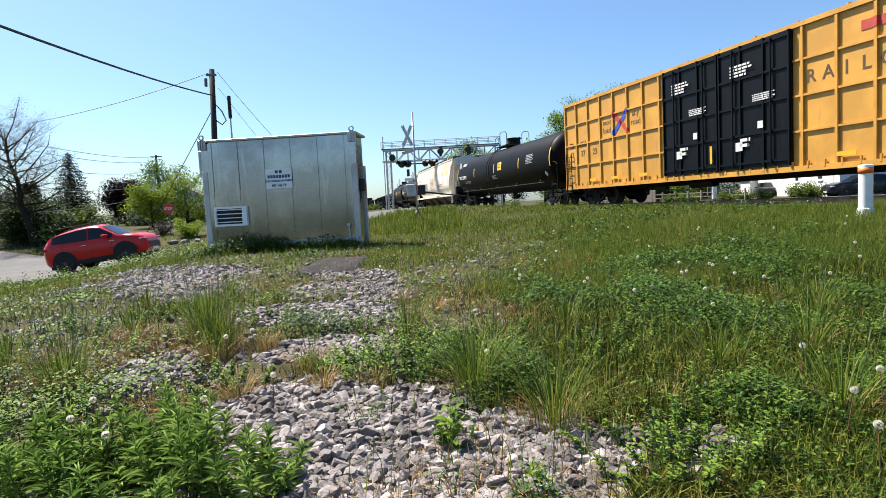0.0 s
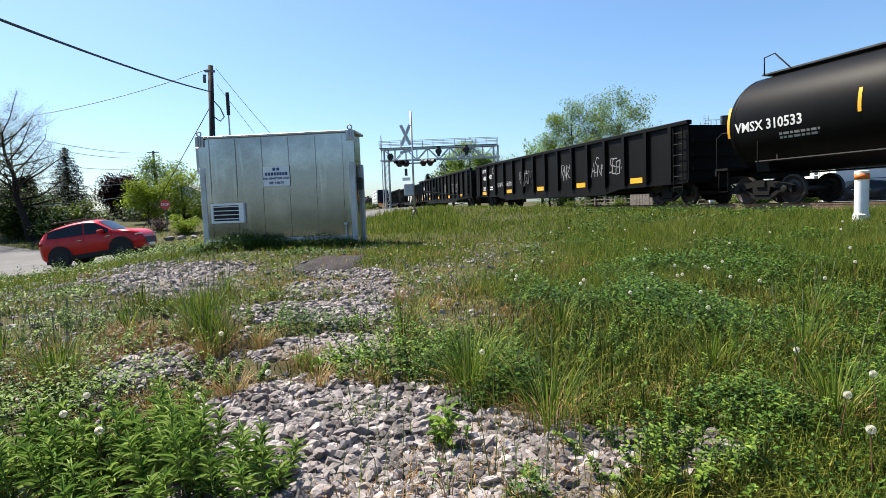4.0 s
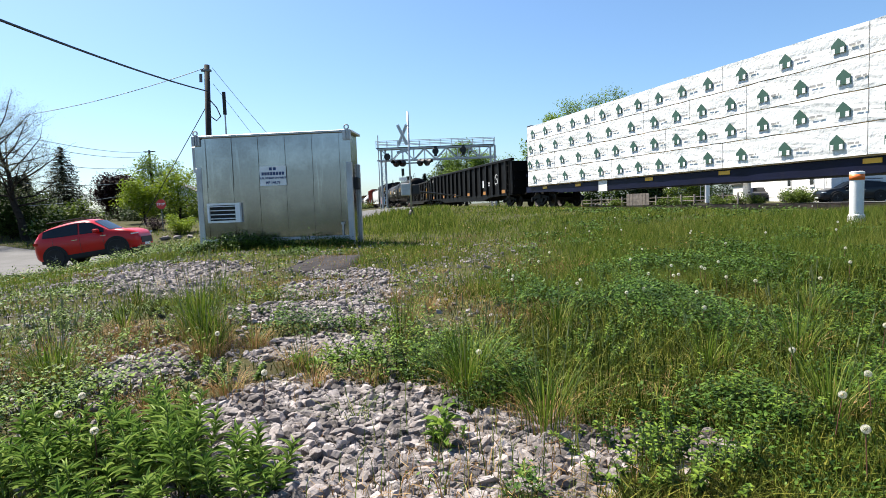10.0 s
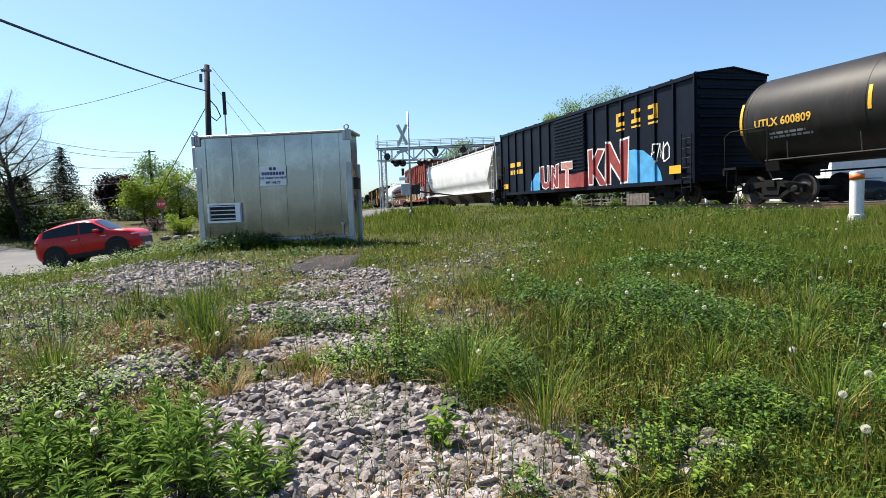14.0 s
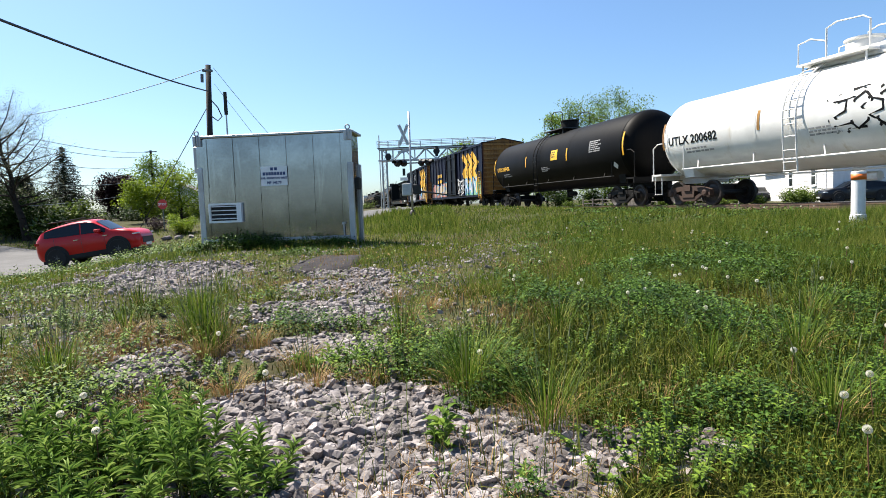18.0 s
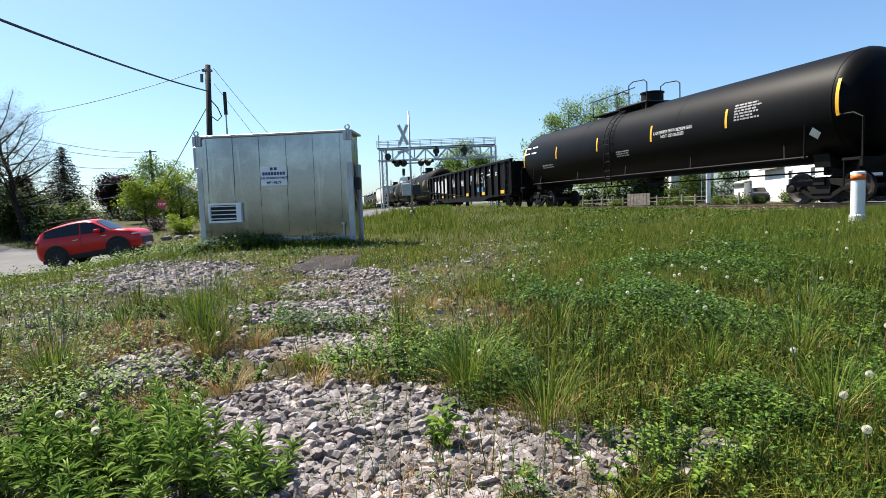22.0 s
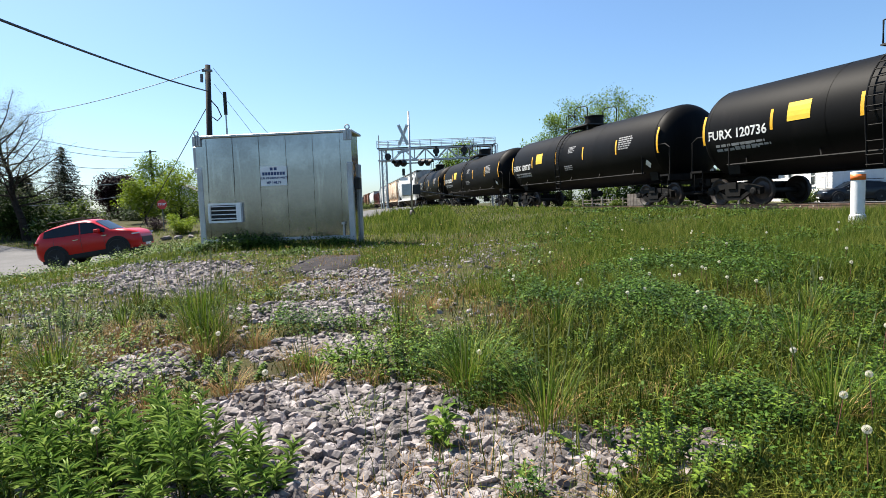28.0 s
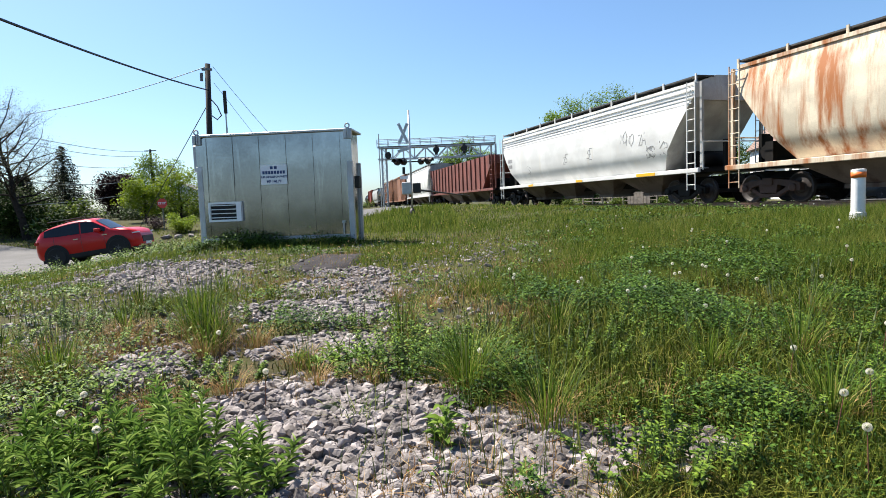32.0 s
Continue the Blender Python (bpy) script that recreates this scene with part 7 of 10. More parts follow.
def house():
    # house space: x to the right along the gable, y along the ridge away from the line
    w, L, eave, ridge = 4.5, 25.6, 5.65, 8.6
    root = thing("house", "white clapboard house with a faded red shingle roof and brick chimney", "house", pose(28.67, 42.9, 0.4, 0, 0, -15.66))
    bm = bmesh.new()
    box(bm, 0, w, 0.15, L - 0.15, -0.6, eave)
    part("wall", bm, M["siding"], root)
    for y0, y1 in ((0.0, 0.15), (L - 0.15, L)):
        bm = bmesh.new()
        prism(bm, [(0, -0.6), (w, -0.6), (w, eave), (w / 2, ridge - 0.1), (0, eave)], y0, y1)
        part("gable_wall", bm, M["siding"], root)
    for i in range(26):
        bm = bmesh.new()
        z = 0.25 + 0.21 * i
        prism(bm, [(-0.03, z), (0, z), (0, z + 0.2), (-0.008, z + 0.2)], 0.0, L)
        part("clapboard", bm, M["siding"], root)
        bm = bmesh.new()
        prism(bm, [(-0.03, z), (0, z), (0, z + 0.2), (-0.008, z + 0.2)], 0.0, w, axis="X")
        # along the gable, facing the line
        for v in bm.verts:
            v.co = Vector((v.co.x, v.co.y, v.co.z))
        part("clapboard", bm, M["siding"], root)
    for s in (-1, 1):
        bm = bmesh.new()
        a = (w / 2, ridge)
        b = (w / 2 + s * (w / 2 + 0.35), eave - 0.32)
        prism(bm, [a, b, (b[0], b[1] - 0.12), (a[0], a[1] - 0.14)], -0.4, L + 0.3)
        part("roof", bm, M["shingle"], root, "faded red shingle roof slope")
        n = Vector((a[0] - b[0], a[1] - b[1])).length
        for i in range(14):
            f = (i + 0.5) / 14
            x, z = b[0] + (a[0] - b[0]) * f, b[1] + (a[1] - b[1]) * f
            bm = bmesh.new()
            prism(bm, [(x - s * 0.12, z - 0.1), (x + s * 0.0, z + 0.035), (x + s * 0.02, z + 0.015)], -0.42, L + 0.32)
            part("shingle_course", bm, M["shingle"], root)
        bm = bmesh.new()
        prism(bm, [(a[0], a[1] + 0.02), (b[0], b[1] + 0.02), (b[0], b[1] - 0.2), (a[0], a[1] - 0.22)], -0.5, -0.42)
        part("barge_board", bm, M["trim_brown"], root)
        bm = bmesh.new()
        rod(bm, (b[0], -0.4, b[1] - 0.08), (b[0], L + 0.3, b[1] - 0.08), 0.07, 8)
        part("gutter", bm, M["trim_brown"], root)
    bm = bmesh.new()
    cbox(bm, (w / 2 - 0.3, 15.7, ridge + 0.2), (0.62, 0.62, 1.7))
    ch = part("chimney", bevel(bm, 0.02), M["brick_red"], root, "red brick chimney")
    bm = bmesh.new()
    cbox(bm, (w / 2 - 0.3, 15.7, ridge + 1.08), (0.74, 0.74, 0.1))
    part("chimney_cap", bm, M["brick_red"], ch)
    bm = bmesh.new()
    box(bm, -0.06, w + 0.06, -0.05, 0.02, 5.2, 5.32)
    part("belt_trim", bm, M["cross_white"], root)
    window_unit(root, w / 2, -0.03, 6.75, 0.6, 1.45, "y-")
    for x in (1.25, 3.25):
        window_unit(root, x, -0.03, 4.2, 0.62, 1.4, "y-")
    for y in (7.5, 11.9, 14.0, 16.5):
        window_unit(root, -0.03, y, 4.5, 0.8, 1.4, "x-")
    for y in (4.0, 10.0):
        window_unit(root, -0.03, y, 1.9, 1.0, 1.4, "x-")
    bm = bmesh.new()
    prism(bm, [(-0.6, 3.1), (0, 3.5), (0, 3.35), (-0.65, 2.95)], 12.0, 19.0)
    part("porch_roof", bm, M["roof_grey"], root)
    bm = bmesh.new()
    rod(bm, (-0.12, 1.0, 0), (-0.12, 1.0, eave - 0.2), 0.05, 8)
    part("downpipe", bm, M["cross_white"], root)
    return root


house()


def simple_house(x, y, turn, w, L, eave, ridge, wall, roof, label):
    root = thing("house", label, "house", pose(x, y, ground_z(x, y), 0, 0, turn))
    bm = bmesh.new()
    prism(bm, [(0, 0), (w, 0), (w, eave), (w / 2, ridge - 0.1), (0, eave)], 0, L)
    part("wall", bm, wall, root)
    for s in (-1, 1):
        bm = bmesh.new()
        a, b = (w / 2, ridge), (w / 2 + s * (w / 2 + 0.3), eave - 0.2)
        prism(bm, [a, b, (b[0], b[1] - 0.12), (a[0], a[1] - 0.14)], -0.3, L + 0.3)
        part("roof", bm, roof, root)
    for x in (w * 0.3, w * 0.7):
        window_unit(root, x, -0.02, eave * 0.55, 0.9, 1.2, "y-")
    return root


simple_house(31.4, 80.0, -12, 5.4, 8, 4.4, 7.2, M["siding"], M["roof_grey"], "small grey-roofed house behind trees")
simple_house(34.6, 67.0, -8, 7.6, 3.0, 2.3, 3.0, M["siding"], M["roof_grey"], "low white outbuilding beside the street")
simple_house(-44.0, 88.0, 10, 9, 8, 3.0, 5.2, M["siding"], M["roof_grey"], "pale low house far behind the red-leaved tree")

# timber and wire fence along the street
root = thing("fence", "low weathered plank and post fence along the street", "fence", pose(0, 0, 0))
for i in range(14):
    p = Vector((11.0, 54.0)).lerp(Vector((19.5, 41.5)), i / 13)
    bm = bmesh.new()
    cbox(bm, (0, 0, 0.55), (0.1, 0.1, 1.2))
    part("post", bm, M["plank_grey"], root, m=pose(p.x + 2.4, p.y + 1.6, 0.05))
for z in (0.35, 0.7, 1.0):
    bm = bmesh.new()
    rod(bm, (13.4, 55.6, z), (21.9, 43.1, z), 0.03, 5)
    part("rail", bm, M["plank_grey"], root)
bm = bmesh.new()
for i in range(7):
    cbox(bm, (0.32 * i, 0, 0.6), (0.29, 0.05, 1.2))
single("pallet_stack", bm, M["plank_grey"], "stack of weathered grey planks beside the street", "planks", m=pose(16.0, 50.0, ground_z(16, 50), 0, 0, -55))


# ---- motor cars ----
mat("car_red", (0.5, 0.006, 0.007), 0.3, vary=0.05, bump=0, coat=0.25, spec=0.3)
mat("car_dark", (0.008, 0.01, 0.015), 0.3, vary=0.05, bump=0, coat=0.15, spec=0.3)
mat("glass_dark", (0.006, 0.007, 0.008), 0.08, vary=0.02, bump=0, spec=0.4)
mat("tyre", (0.015, 0.015, 0.015), 0.85, vary=0.2)
mat("rim", (0.1, 0.1, 0.105), 0.35, metal=0.8, vary=0.1, bump=0)
mat("chrome", (0.6, 0.6, 0.62), 0.15, metal=1.0, vary=0.05, bump=0)
mat("lamp_clear", (0.7, 0.72, 0.75), 0.12, vary=0.05, bump=0)
mat("lamp_red", (0.4, 0.01, 0.01), 0.15, vary=0.05, bump=0)


def motor_car(name, label, m, paint_mat, L=4.86, W=1.94, H=1.7, sedan=False):
    """A car along +x, wheels on z=0: one skin over cross-sections from tail to nose."""
    root = thing(name, label, "car", m)
    hl, hw = L / 2, W / 2
    wb = L * 0.295
    r = 0.37 if not sedan else 0.33
    belt = H * (0.61 if sedan else 0.635)
    top = H
    if sedan:
        tops = ((-1, 0.55), (-0.97, 0.66), (-0.72, 0.7), (-0.42, 0.95), (-0.1, 1.0), (0.1, 0.98), (0.5, 0.66), (0.85, 0.58), (0.97, 0.46), (1, 0.36))
        screen, tail = (0.12, 0.47), (-0.7, -0.43)
    else:
        tops = ((-1, 0.6), (-0.97, 0.68), (-0.84, 0.87), (-0.6, 0.945), (-0.2, 1.0), (0.05, 0.985), (0.16, 0.95), (0.46, 0.68), (0.75, 0.635), (0.92, 0.56), (0.98, 0.48), (1, 0.4))
        screen, tail = (0.18, 0.45), (-0.96, -0.85)
    a1, b0, b1 = tail[1] * hl, screen[1] * hl, screen[0] * hl

    def at(rows, x):
        return float(np.interp(x / hl, [p[0] for p in rows], [p[1] for p in rows]))

    def section(x):
        t = at(tops, x) * H
        w = hw * at(((-1, 0.78), (-0.94, 0.92), (-0.8, 0.99), (0, 1), (0.65, 0.99), (0.88, 0.93), (0.96, 0.8), (1, 0.66)), x)
        bz = min(belt * at(((-1, 1.02), (-0.85, 1.09), (-0.5, 1.03), (0.4, 0.98), (0.8, 0.93), (1, 0.72)), x), t - 0.015)
        rw = w * at(((-1, 0.82), (-0.8, 0.74), (0.1, 0.74), (0.5, 0.84), (1, 0.8)), x)
        lo = at(((-1, 0.42), (-0.9, 0.3), (0.88, 0.27), (1, 0.36)), x)
        mid = lo + (bz - lo) * 0.45
        return [(0, lo), (w * 0.88, lo), (w * 0.97, lo + 0.08), (w, mid), (w * 0.985, lo + (bz - lo) * 0.8), (w * 0.95, bz), (rw * 1.05, bz + (t - bz) * 0.82), (rw * 0.86, t - 0.03 * (t - bz > 0.1)), (0, t)]

    bm = bmesh.new()
    stations = [hl * u for u in (-1, -0.985, -0.96, -0.92, -0.85, -0.78, -0.65, -0.5, -0.3, -0.1, 0.05, 0.12, 0.17, 0.25, 0.35, 0.46, 0.55, 0.65, 0.76, 0.86, 0.92, 0.96, 0.985, 1)]
    rings = []
    for x in stations:
        pts = section(x)
        rings.append([bm.verts.new((x, y, z)) for y, z in pts] + [bm.verts.new((x, -y, z)) for y, z in pts[-2:0:-1]])
    for a, b in zip(rings, rings[1:]):
        for i in range(len(a)):
            bm.faces.new((a[i], a[(i + 1) % len(a)], b[(i + 1) % len(a)], b[i])).smooth = True
    bm.faces.new(rings[0][::-1])
    bm.faces.new(rings[-1])
    bmesh.ops.recalc_face_normals(bm, faces=bm.faces)
    part("body", bm, paint_mat, root)
    for lo, hi, label_ in ((*screen, "raked windscreen"), (*tail, "sloping rear window")):
        bm = bmesh.new()
        rows = []
        for i in range(6):
            x = hl * (lo + (hi - lo) * i / 5)
            pts = section(x)
            n = 0.014
            rows.append([bm.verts.new((x + (n if lo > 0 else -n), y, z + n)) for y, z in ((pts[7][0] * 0.97, pts[7][1]), (0, pts[8][1]), (-pts[7][0] * 0.97, pts[7][1]))])
        for p, q in zip(rows, rows[1:]):
            for i in range(2):
                bm.faces.new((p[i], p[i + 1], q[i + 1], q[i])).smooth = True
        part("windscreen" if lo > 0 else "rear_window", bm, M["glass_dark"], root, label_)
    for s in (-1, 1):
        for lo, hi in ((tail[1] + 0.07, -0.1), (-0.07, screen[1] - 0.06)):
            bm = bmesh.new()
            rows = []
            for i in range(9):
                x = hl * (lo + (hi - lo) * i / 8)
                p = section(x)
                rows.append([bm.verts.new((x, s * (p[5][0] + (p[6][0] - p[5][0]) * f + 0.014), p[5][1] + (p[6][1] - p[5][1]) * f)) for f in (0.08, 0.5, 0.94)])
            for p, q in zip(rows, rows[1:]):
                for i in range(2):
                    bm.faces.new((p[i], p[i + 1], q[i + 1], q[i])).smooth = True
            part("side_window", bm, M["glass_dark"], root)
        for u in (-0.085, 0.36, -0.6):
            p = section(u * hl)
            bm = bmesh.new()
            for (y0, z0), (y1, z1) in zip(p[2:5], p[3:6]):
                rod(bm, (u * hl, s * (y0 + 0.001), z0), (u * hl, s * (y1 + 0.001), z1), 0.007, 4)
            part("door_gap", bm, M["black_metal"], root)
        for x in (-wb, wb):
            bm = bmesh.new()
            lathe(bm, [(-0.02, 0.02), (-0.02, r + 0.1), (0.012, r + 0.09), (0.012, 0.02)], 28, "Y")
            part("wheel_well", bm, M["tyre"], root, m=pose(x, s * hw * 0.995, r + 0.02))
        bm = bmesh.new()
        cbox(bm, (b0 - 0.35, s * (hw + 0.08), belt + 0.08), (0.2, 0.2, 0.14))
        part("wing_mirror", bevel(bm, 0.03), paint_mat, root)
        for u in (-0.35, 0.75):
            bm = bmesh.new()
            cbox(bm, (u, s * (hw + 0.005), belt - 0.14), (0.2, 0.035, 0.03))
            part("door_handle", bm, M["chrome"], root)
        bm = bmesh.new()
        cbox(bm, (0, s * (hw - 0.02), 0.34), (2 * wb - 0.8, 0.08, 0.16))
        part("side_skirt", bm, M["tyre"], root)
        bm = bmesh.new()
        cbox(bm, (hl * 0.93, s * hw * 0.76, belt - 0.24), (0.2, 0.24, 0.05))
        part("headlight", bm, M["lamp_clear"], root)
        bm = bmesh.new()
        cbox(bm, (-hl * 0.935, s * hw * 0.84, belt - 0.08), (0.16, 0.18, 0.1))
        part("tail_light", bm, M["lamp_red"], root)
        for x in (-wb, wb):
            wm = bmesh.new()
            lathe(wm, [(-0.11, r * 0.6), (-0.12, r * 0.92), (-0.08, r), (0.08, r), (0.12, r * 0.92), (0.11, r * 0.6)], 24, "Y")
            wh = part("wheel", wm, M["tyre"], root, m=pose(x, s * (hw - 0.06), r))
            wm = bmesh.new()
            lathe(wm, [(s * 0.06, r * 0.1), (s * 0.1, r * 0.1), (s * 0.1, r * 0.2), (s * 0.06, r * 0.62)], 20, "Y")
            for i in range(5):
                a = 2 * math.pi * i / 5
                rod(wm, (0, s * 0.09, 0), (r * 0.62 * math.cos(a), s * 0.08, r * 0.62 * math.sin(a)), 0.03, 5)
            part("rim", wm, M["rim"], wh)
    bm = bmesh.new()
    cbox(bm, (hl - 0.02, 0, 0.56), (0.07, W * 0.58, 0.24))
    part("grille", bm, M["black_metal"], root)
    bm = bmesh.new()
    cbox(bm, (hl - 0.01, 0, 0.4), (0.05, 0.5, 0.12))
    part("plate_bar", bm, M["cross_white"], root)
    bm = bmesh.new()
    cbox(bm, (-hl + 0.0, 0, 0.62), (0.05, 0.5, 0.12))
    part("plate_bar", bm, M["cross_white"], root)
    bm = bmesh.new()
    cbox(bm, (0, 0, 0.26), (L * 0.9, W * 0.86, 0.12))
    part("underbody", bm, M["tyre"], root)
    if not sedan:
        for s in (-1, 1):
            bm = bmesh.new()
            rod(bm, (a1 + 0.3, s * hw * 0.7, top + 0.05), (b1 - 0.3, s * hw * 0.7, top + 0.05), 0.025, 6)
            part("roof_rail", bm, M["black_metal"], root)
    return root


motor_car("sport_utility_car", "bright red sport utility car climbing the road", pose(-13.95, 23.6, -0.66, 0, -7.5, 5), M["car_red"], 3.95, 1.75, 1.72)
motor_car("parked_sedan", "dark blue sedan parked beside the street", pose(33.4, 61.5, ground_z(33.4, 61.5) + 0.04, 0, 0, -112), M["car_dark"], 4.5, 1.78, 1.45, True)
motor_car("parked_suv", "black sport utility car parked on the street", pose(29.8, 42.4, ground_z(29.8, 42.4) - 0.02, 0, 0, 172), M["car_dark"], 4.7, 1.85, 1.58)


# ---- poles and wires ----
mat("pole_wood", (0.03, 0.027, 0.025), 0.9, vary=0.4, scale=4, grain=40, bump=0.4)
mat("wire", (0.02, 0.02, 0.02), 0.6, vary=0.1, bump=0)
mat("wire_grey", (0.12, 0.14, 0.15), 0.6, vary=0.1, bump=0)


def wire(a, b, sag, r, material="wire", n=18, label="overhead cable"):
    bm = bmesh.new()
    a, b = Vector(a), Vector(b)
    pts = [a.lerp(b, i / n) - Vector((0, 0, sag * 4 * (i / n) * (1 - i / n))) for i in range(n + 1)]
    pipe(bm, pts, r, 5)
    return single("overhead_wire", bm, M[material], "thin dark overhead cable strung from a utility pole", "cable", group="overhead cables")


root = thing("utility_pole", "dark wooden utility pole leaning slightly behind the shed", "utility pole", pose(-11.9, 30, 0, 0, 2.3, 0))
bm = bmesh.new()
rod(bm, (0, 0, -0.2), (0, 0, 8.55), 0.17, 12, 0.13)
part("pole", bm, M["pole_wood"], root)
bm = bmesh.new()
cbox(bm, (0, -0.1, 8.25), (0.5, 0.12, 0.1))
rod(bm, (-0.32, 0, 7.7), (-0.32, 0, 8.1), 0.08, 8)
part("bracket", bm, M["wire_grey"], root)
bm = bmesh.new()
pipe(bm, [(0.05, -0.1, 6.9), (0.55, -0.3, 6.4), (0.75, -0.3, 5.95), (0.5, -0.2, 5.75), (0.0, -0.1, 6.1)], 0.03)
part("cable_loop", bm, M["wire"], root)
wire((-9.13, 12.0, 5.29), (-11.59, 30, 7.24), 0.12, 0.032)
wire((-24.0, 34.0, 7.05), (-11.45, 30, 8.46), 0.25, 0.018, "wire_grey")
wire((-18.0, 34.4, 0.2), (-11.56, 30, 6.73), 0.0, 0.02)
wire((-11.3, 30, 8.4), (-8.4, 33, 4.0), 0.1, 0.012, "wire_grey")
wire((-11.3, 30, 7.6), (-9.0, 31, 4.0), 0.0, 0.01, "wire_grey")
root = thing("utility_pole", "distant wooden utility pole with a street lamp arm", "utility pole", pose(-39.4, 80, 0))
bm = bmesh.new()
rod(bm, (0, 0, 0), (0, 0, 9.9), 0.2, 8, 0.15)
cbox(bm, (0, 0, 9.7), (1.6, 0.15, 0.12))
part("pole", bm, M["pole_wood"], root)
bm = bmesh.new()
pipe(bm, [(0, 0, 5.2), (-1.8, -0.4, 5.9), (-3.2, -0.6, 5.7)], 0.05)
part("lamp_arm", bm, M["wire_grey"], root)
for y, z, s in ((34, 5.9, 0.4), (34, 5.5, 0.5), (34, 4.5, 0.5), (34, 3.2, 0.5), (34, 1.9, 0.3)):
    wire((-24, y, z), (-39.4, 80, 9.7 - (5.9 - z) * 1.25), s, 0.02, "wire_grey")
root = thing("stop_sign", "red octagonal stop sign on a thin post", "road sign", pose(-18.2, 38, ground_z(-18.2, 38)))
bm = bmesh.new()
lathe(bm, [(-0.015, 0.33), (0.015, 0.33)], 8, "Y", (0, 0, 1.75))
bmesh.ops.rotate(bm, cent=(0, 0, 1.75), matrix=Matrix.Rotation(math.pi / 8, 3, "Y"), verts=bm.verts)
for f in bm.faces:
    f.smooth = False
plate = part("plate", bm, M["cross_red"], root)
me = text_mesh("STOP", 0.22, 0.002, 0.006)
me.materials.append(M["cross_white"])
part("lettering", me, None, plate, m=Matrix(((1, 0, 0, 0), (0, 0, -1, -0.02), (0, 1, 0, 1.75), (0, 0, 0, 1))))
bm = bmesh.new()
rod(bm, (0, 0.03, 0), (0, 0.03, 2.05), 0.03, 6)
part("post", bm, M["wire_grey"], root)

# ---- plants ----
def leaf_mat(name, cols, rough=0.55, trans=0.3, patch=0.35, patch_color=(0.2, 0.19, 0.05), scale=0.6):
    """Foliage: colour differs from leaf to leaf, and in broad patches."""
    m = bpy.data.materials.new(name)
    m.use_nodes = True
    N, K = m.node_tree.nodes, m.node_tree.links
    b = N["Principled BSDF"]
    b.inputs["Roughness"].default_value, b.inputs["Specular IOR Level"].default_value = rough, 0.1
    geo, ramp = N.new("ShaderNodeNewGeometry"), N.new("ShaderNodeValToRGB")
    el = ramp.color_ramp.elements
    for i, c in enumerate(cols):
        e = el[i] if i < 2 else el.new(0.5)
        e.color = (*c, 1)
    for i in range(len(cols)):
        el[i].position = i / (len(cols) - 1)
    for i, c in enumerate(cols):
        el[i].color = (*c, 1)
    K.new(geo.outputs["Random Per Island"], ramp.inputs["Fac"])
    nz, tc, rr, mix = N.new("ShaderNodeTexNoise"), N.new("ShaderNodeTexCoord"), N.new("ShaderNodeValToRGB"), N.new("ShaderNodeMix")
    nz.inputs["Scale"].default_value, nz.inputs["Detail"].default_value = scale, 4
    K.new(tc.outputs["Object"], nz.inputs["Vector"])
    rr.color_ramp.elements[0].position, rr.color_ramp.elements[1].position = 0.5, 0.72
    rr.color_ramp.elements[1].color = (patch, patch, patch, 1)
    K.new(nz.outputs["Fac"], rr.inputs["Fac"])
    mix.data_type = "RGBA"
    K.new(rr.outputs["Color"], mix.inputs["Factor"])
    K.new(ramp.outputs["Color"], mix.inputs["A"])
    mix.inputs["B"].default_value = (*patch_color, 1)
    K.new(mix.outputs["Result"], b.inputs["Base Color"])
    if trans:
        t, s = N.new("ShaderNodeBsdfTranslucent"), N.new("ShaderNodeMixShader")
        K.new(mix.outputs["Result"], t.inputs["Color"])
        s.inputs[0].default_value = trans
        K.new(b.outputs[0], s.inputs[1])
        K.new(t.outputs[0], s.inputs[2])
        K.new(s.outputs[0], N["Material Output"].inputs["Surface"])
    MATS[name] = m
    return m


leaf_mat("grass_green", [(0.00958, 0.0218, 0.00309), (0.0383, 0.063, 0.00696), (0.0958, 0.126, 0.0139), (0.211, 0.202, 0.0348)], trans=0.1, patch=0.4, patch_color=(0.211, 0.168, 0.0348))
leaf_mat("grass_field", [(0.025, 0.05, 0.007), (0.07, 0.12, 0.014), (0.14, 0.19, 0.025), (0.25, 0.25, 0.06)], trans=0.38, patch=0.35, patch_color=(0.24, 0.22, 0.06))
leaf_mat("grass_short", [(0.0958, 0.126, 0.0116), (0.211, 0.227, 0.0232), (0.344, 0.311, 0.0541), (0.44, 0.336, 0.116)], trans=0.2, patch=0.4, patch_color=(0.344, 0.227, 0.0773))
leaf_mat("grass_dry", [(0.276, 0.161, 0.0557), (0.44, 0.302, 0.139), (0.163, 0.0714, 0.0232)], trans=0.15, patch=0.2, patch_color=(0.192, 0.0756, 0.0309))
leaf_mat("clover", [(0.0085, 0.0235, 0.0045), (0.039, 0.0882, 0.0115), (0.108, 0.185, 0.026)], rough=0.5, trans=0.08, patch=0.5, patch_color=(0.0287, 0.0504, 0.00773), scale=1.1)
leaf_mat("weed_low", [(0.0155, 0.037, 0.00618), (0.069, 0.13, 0.0155), (0.19, 0.269, 0.0386)], rough=0.5, trans=0.1, patch=0.2, patch_color=(0.153, 0.151, 0.0232))
leaf_mat("weed_leaf", [(0.042, 0.084, 0.0151), (0.134, 0.235, 0.042), (0.302, 0.403, 0.101)], rough=0.4, trans=0.3, patch=0.15)
leaf_mat("tussock", [(0.014, 0.032, 0.004), (0.055, 0.105, 0.01), (0.135, 0.2, 0.022), (0.27, 0.28, 0.07)], trans=0.35, patch=0.2, patch_color=(0.269, 0.21, 0.0672))
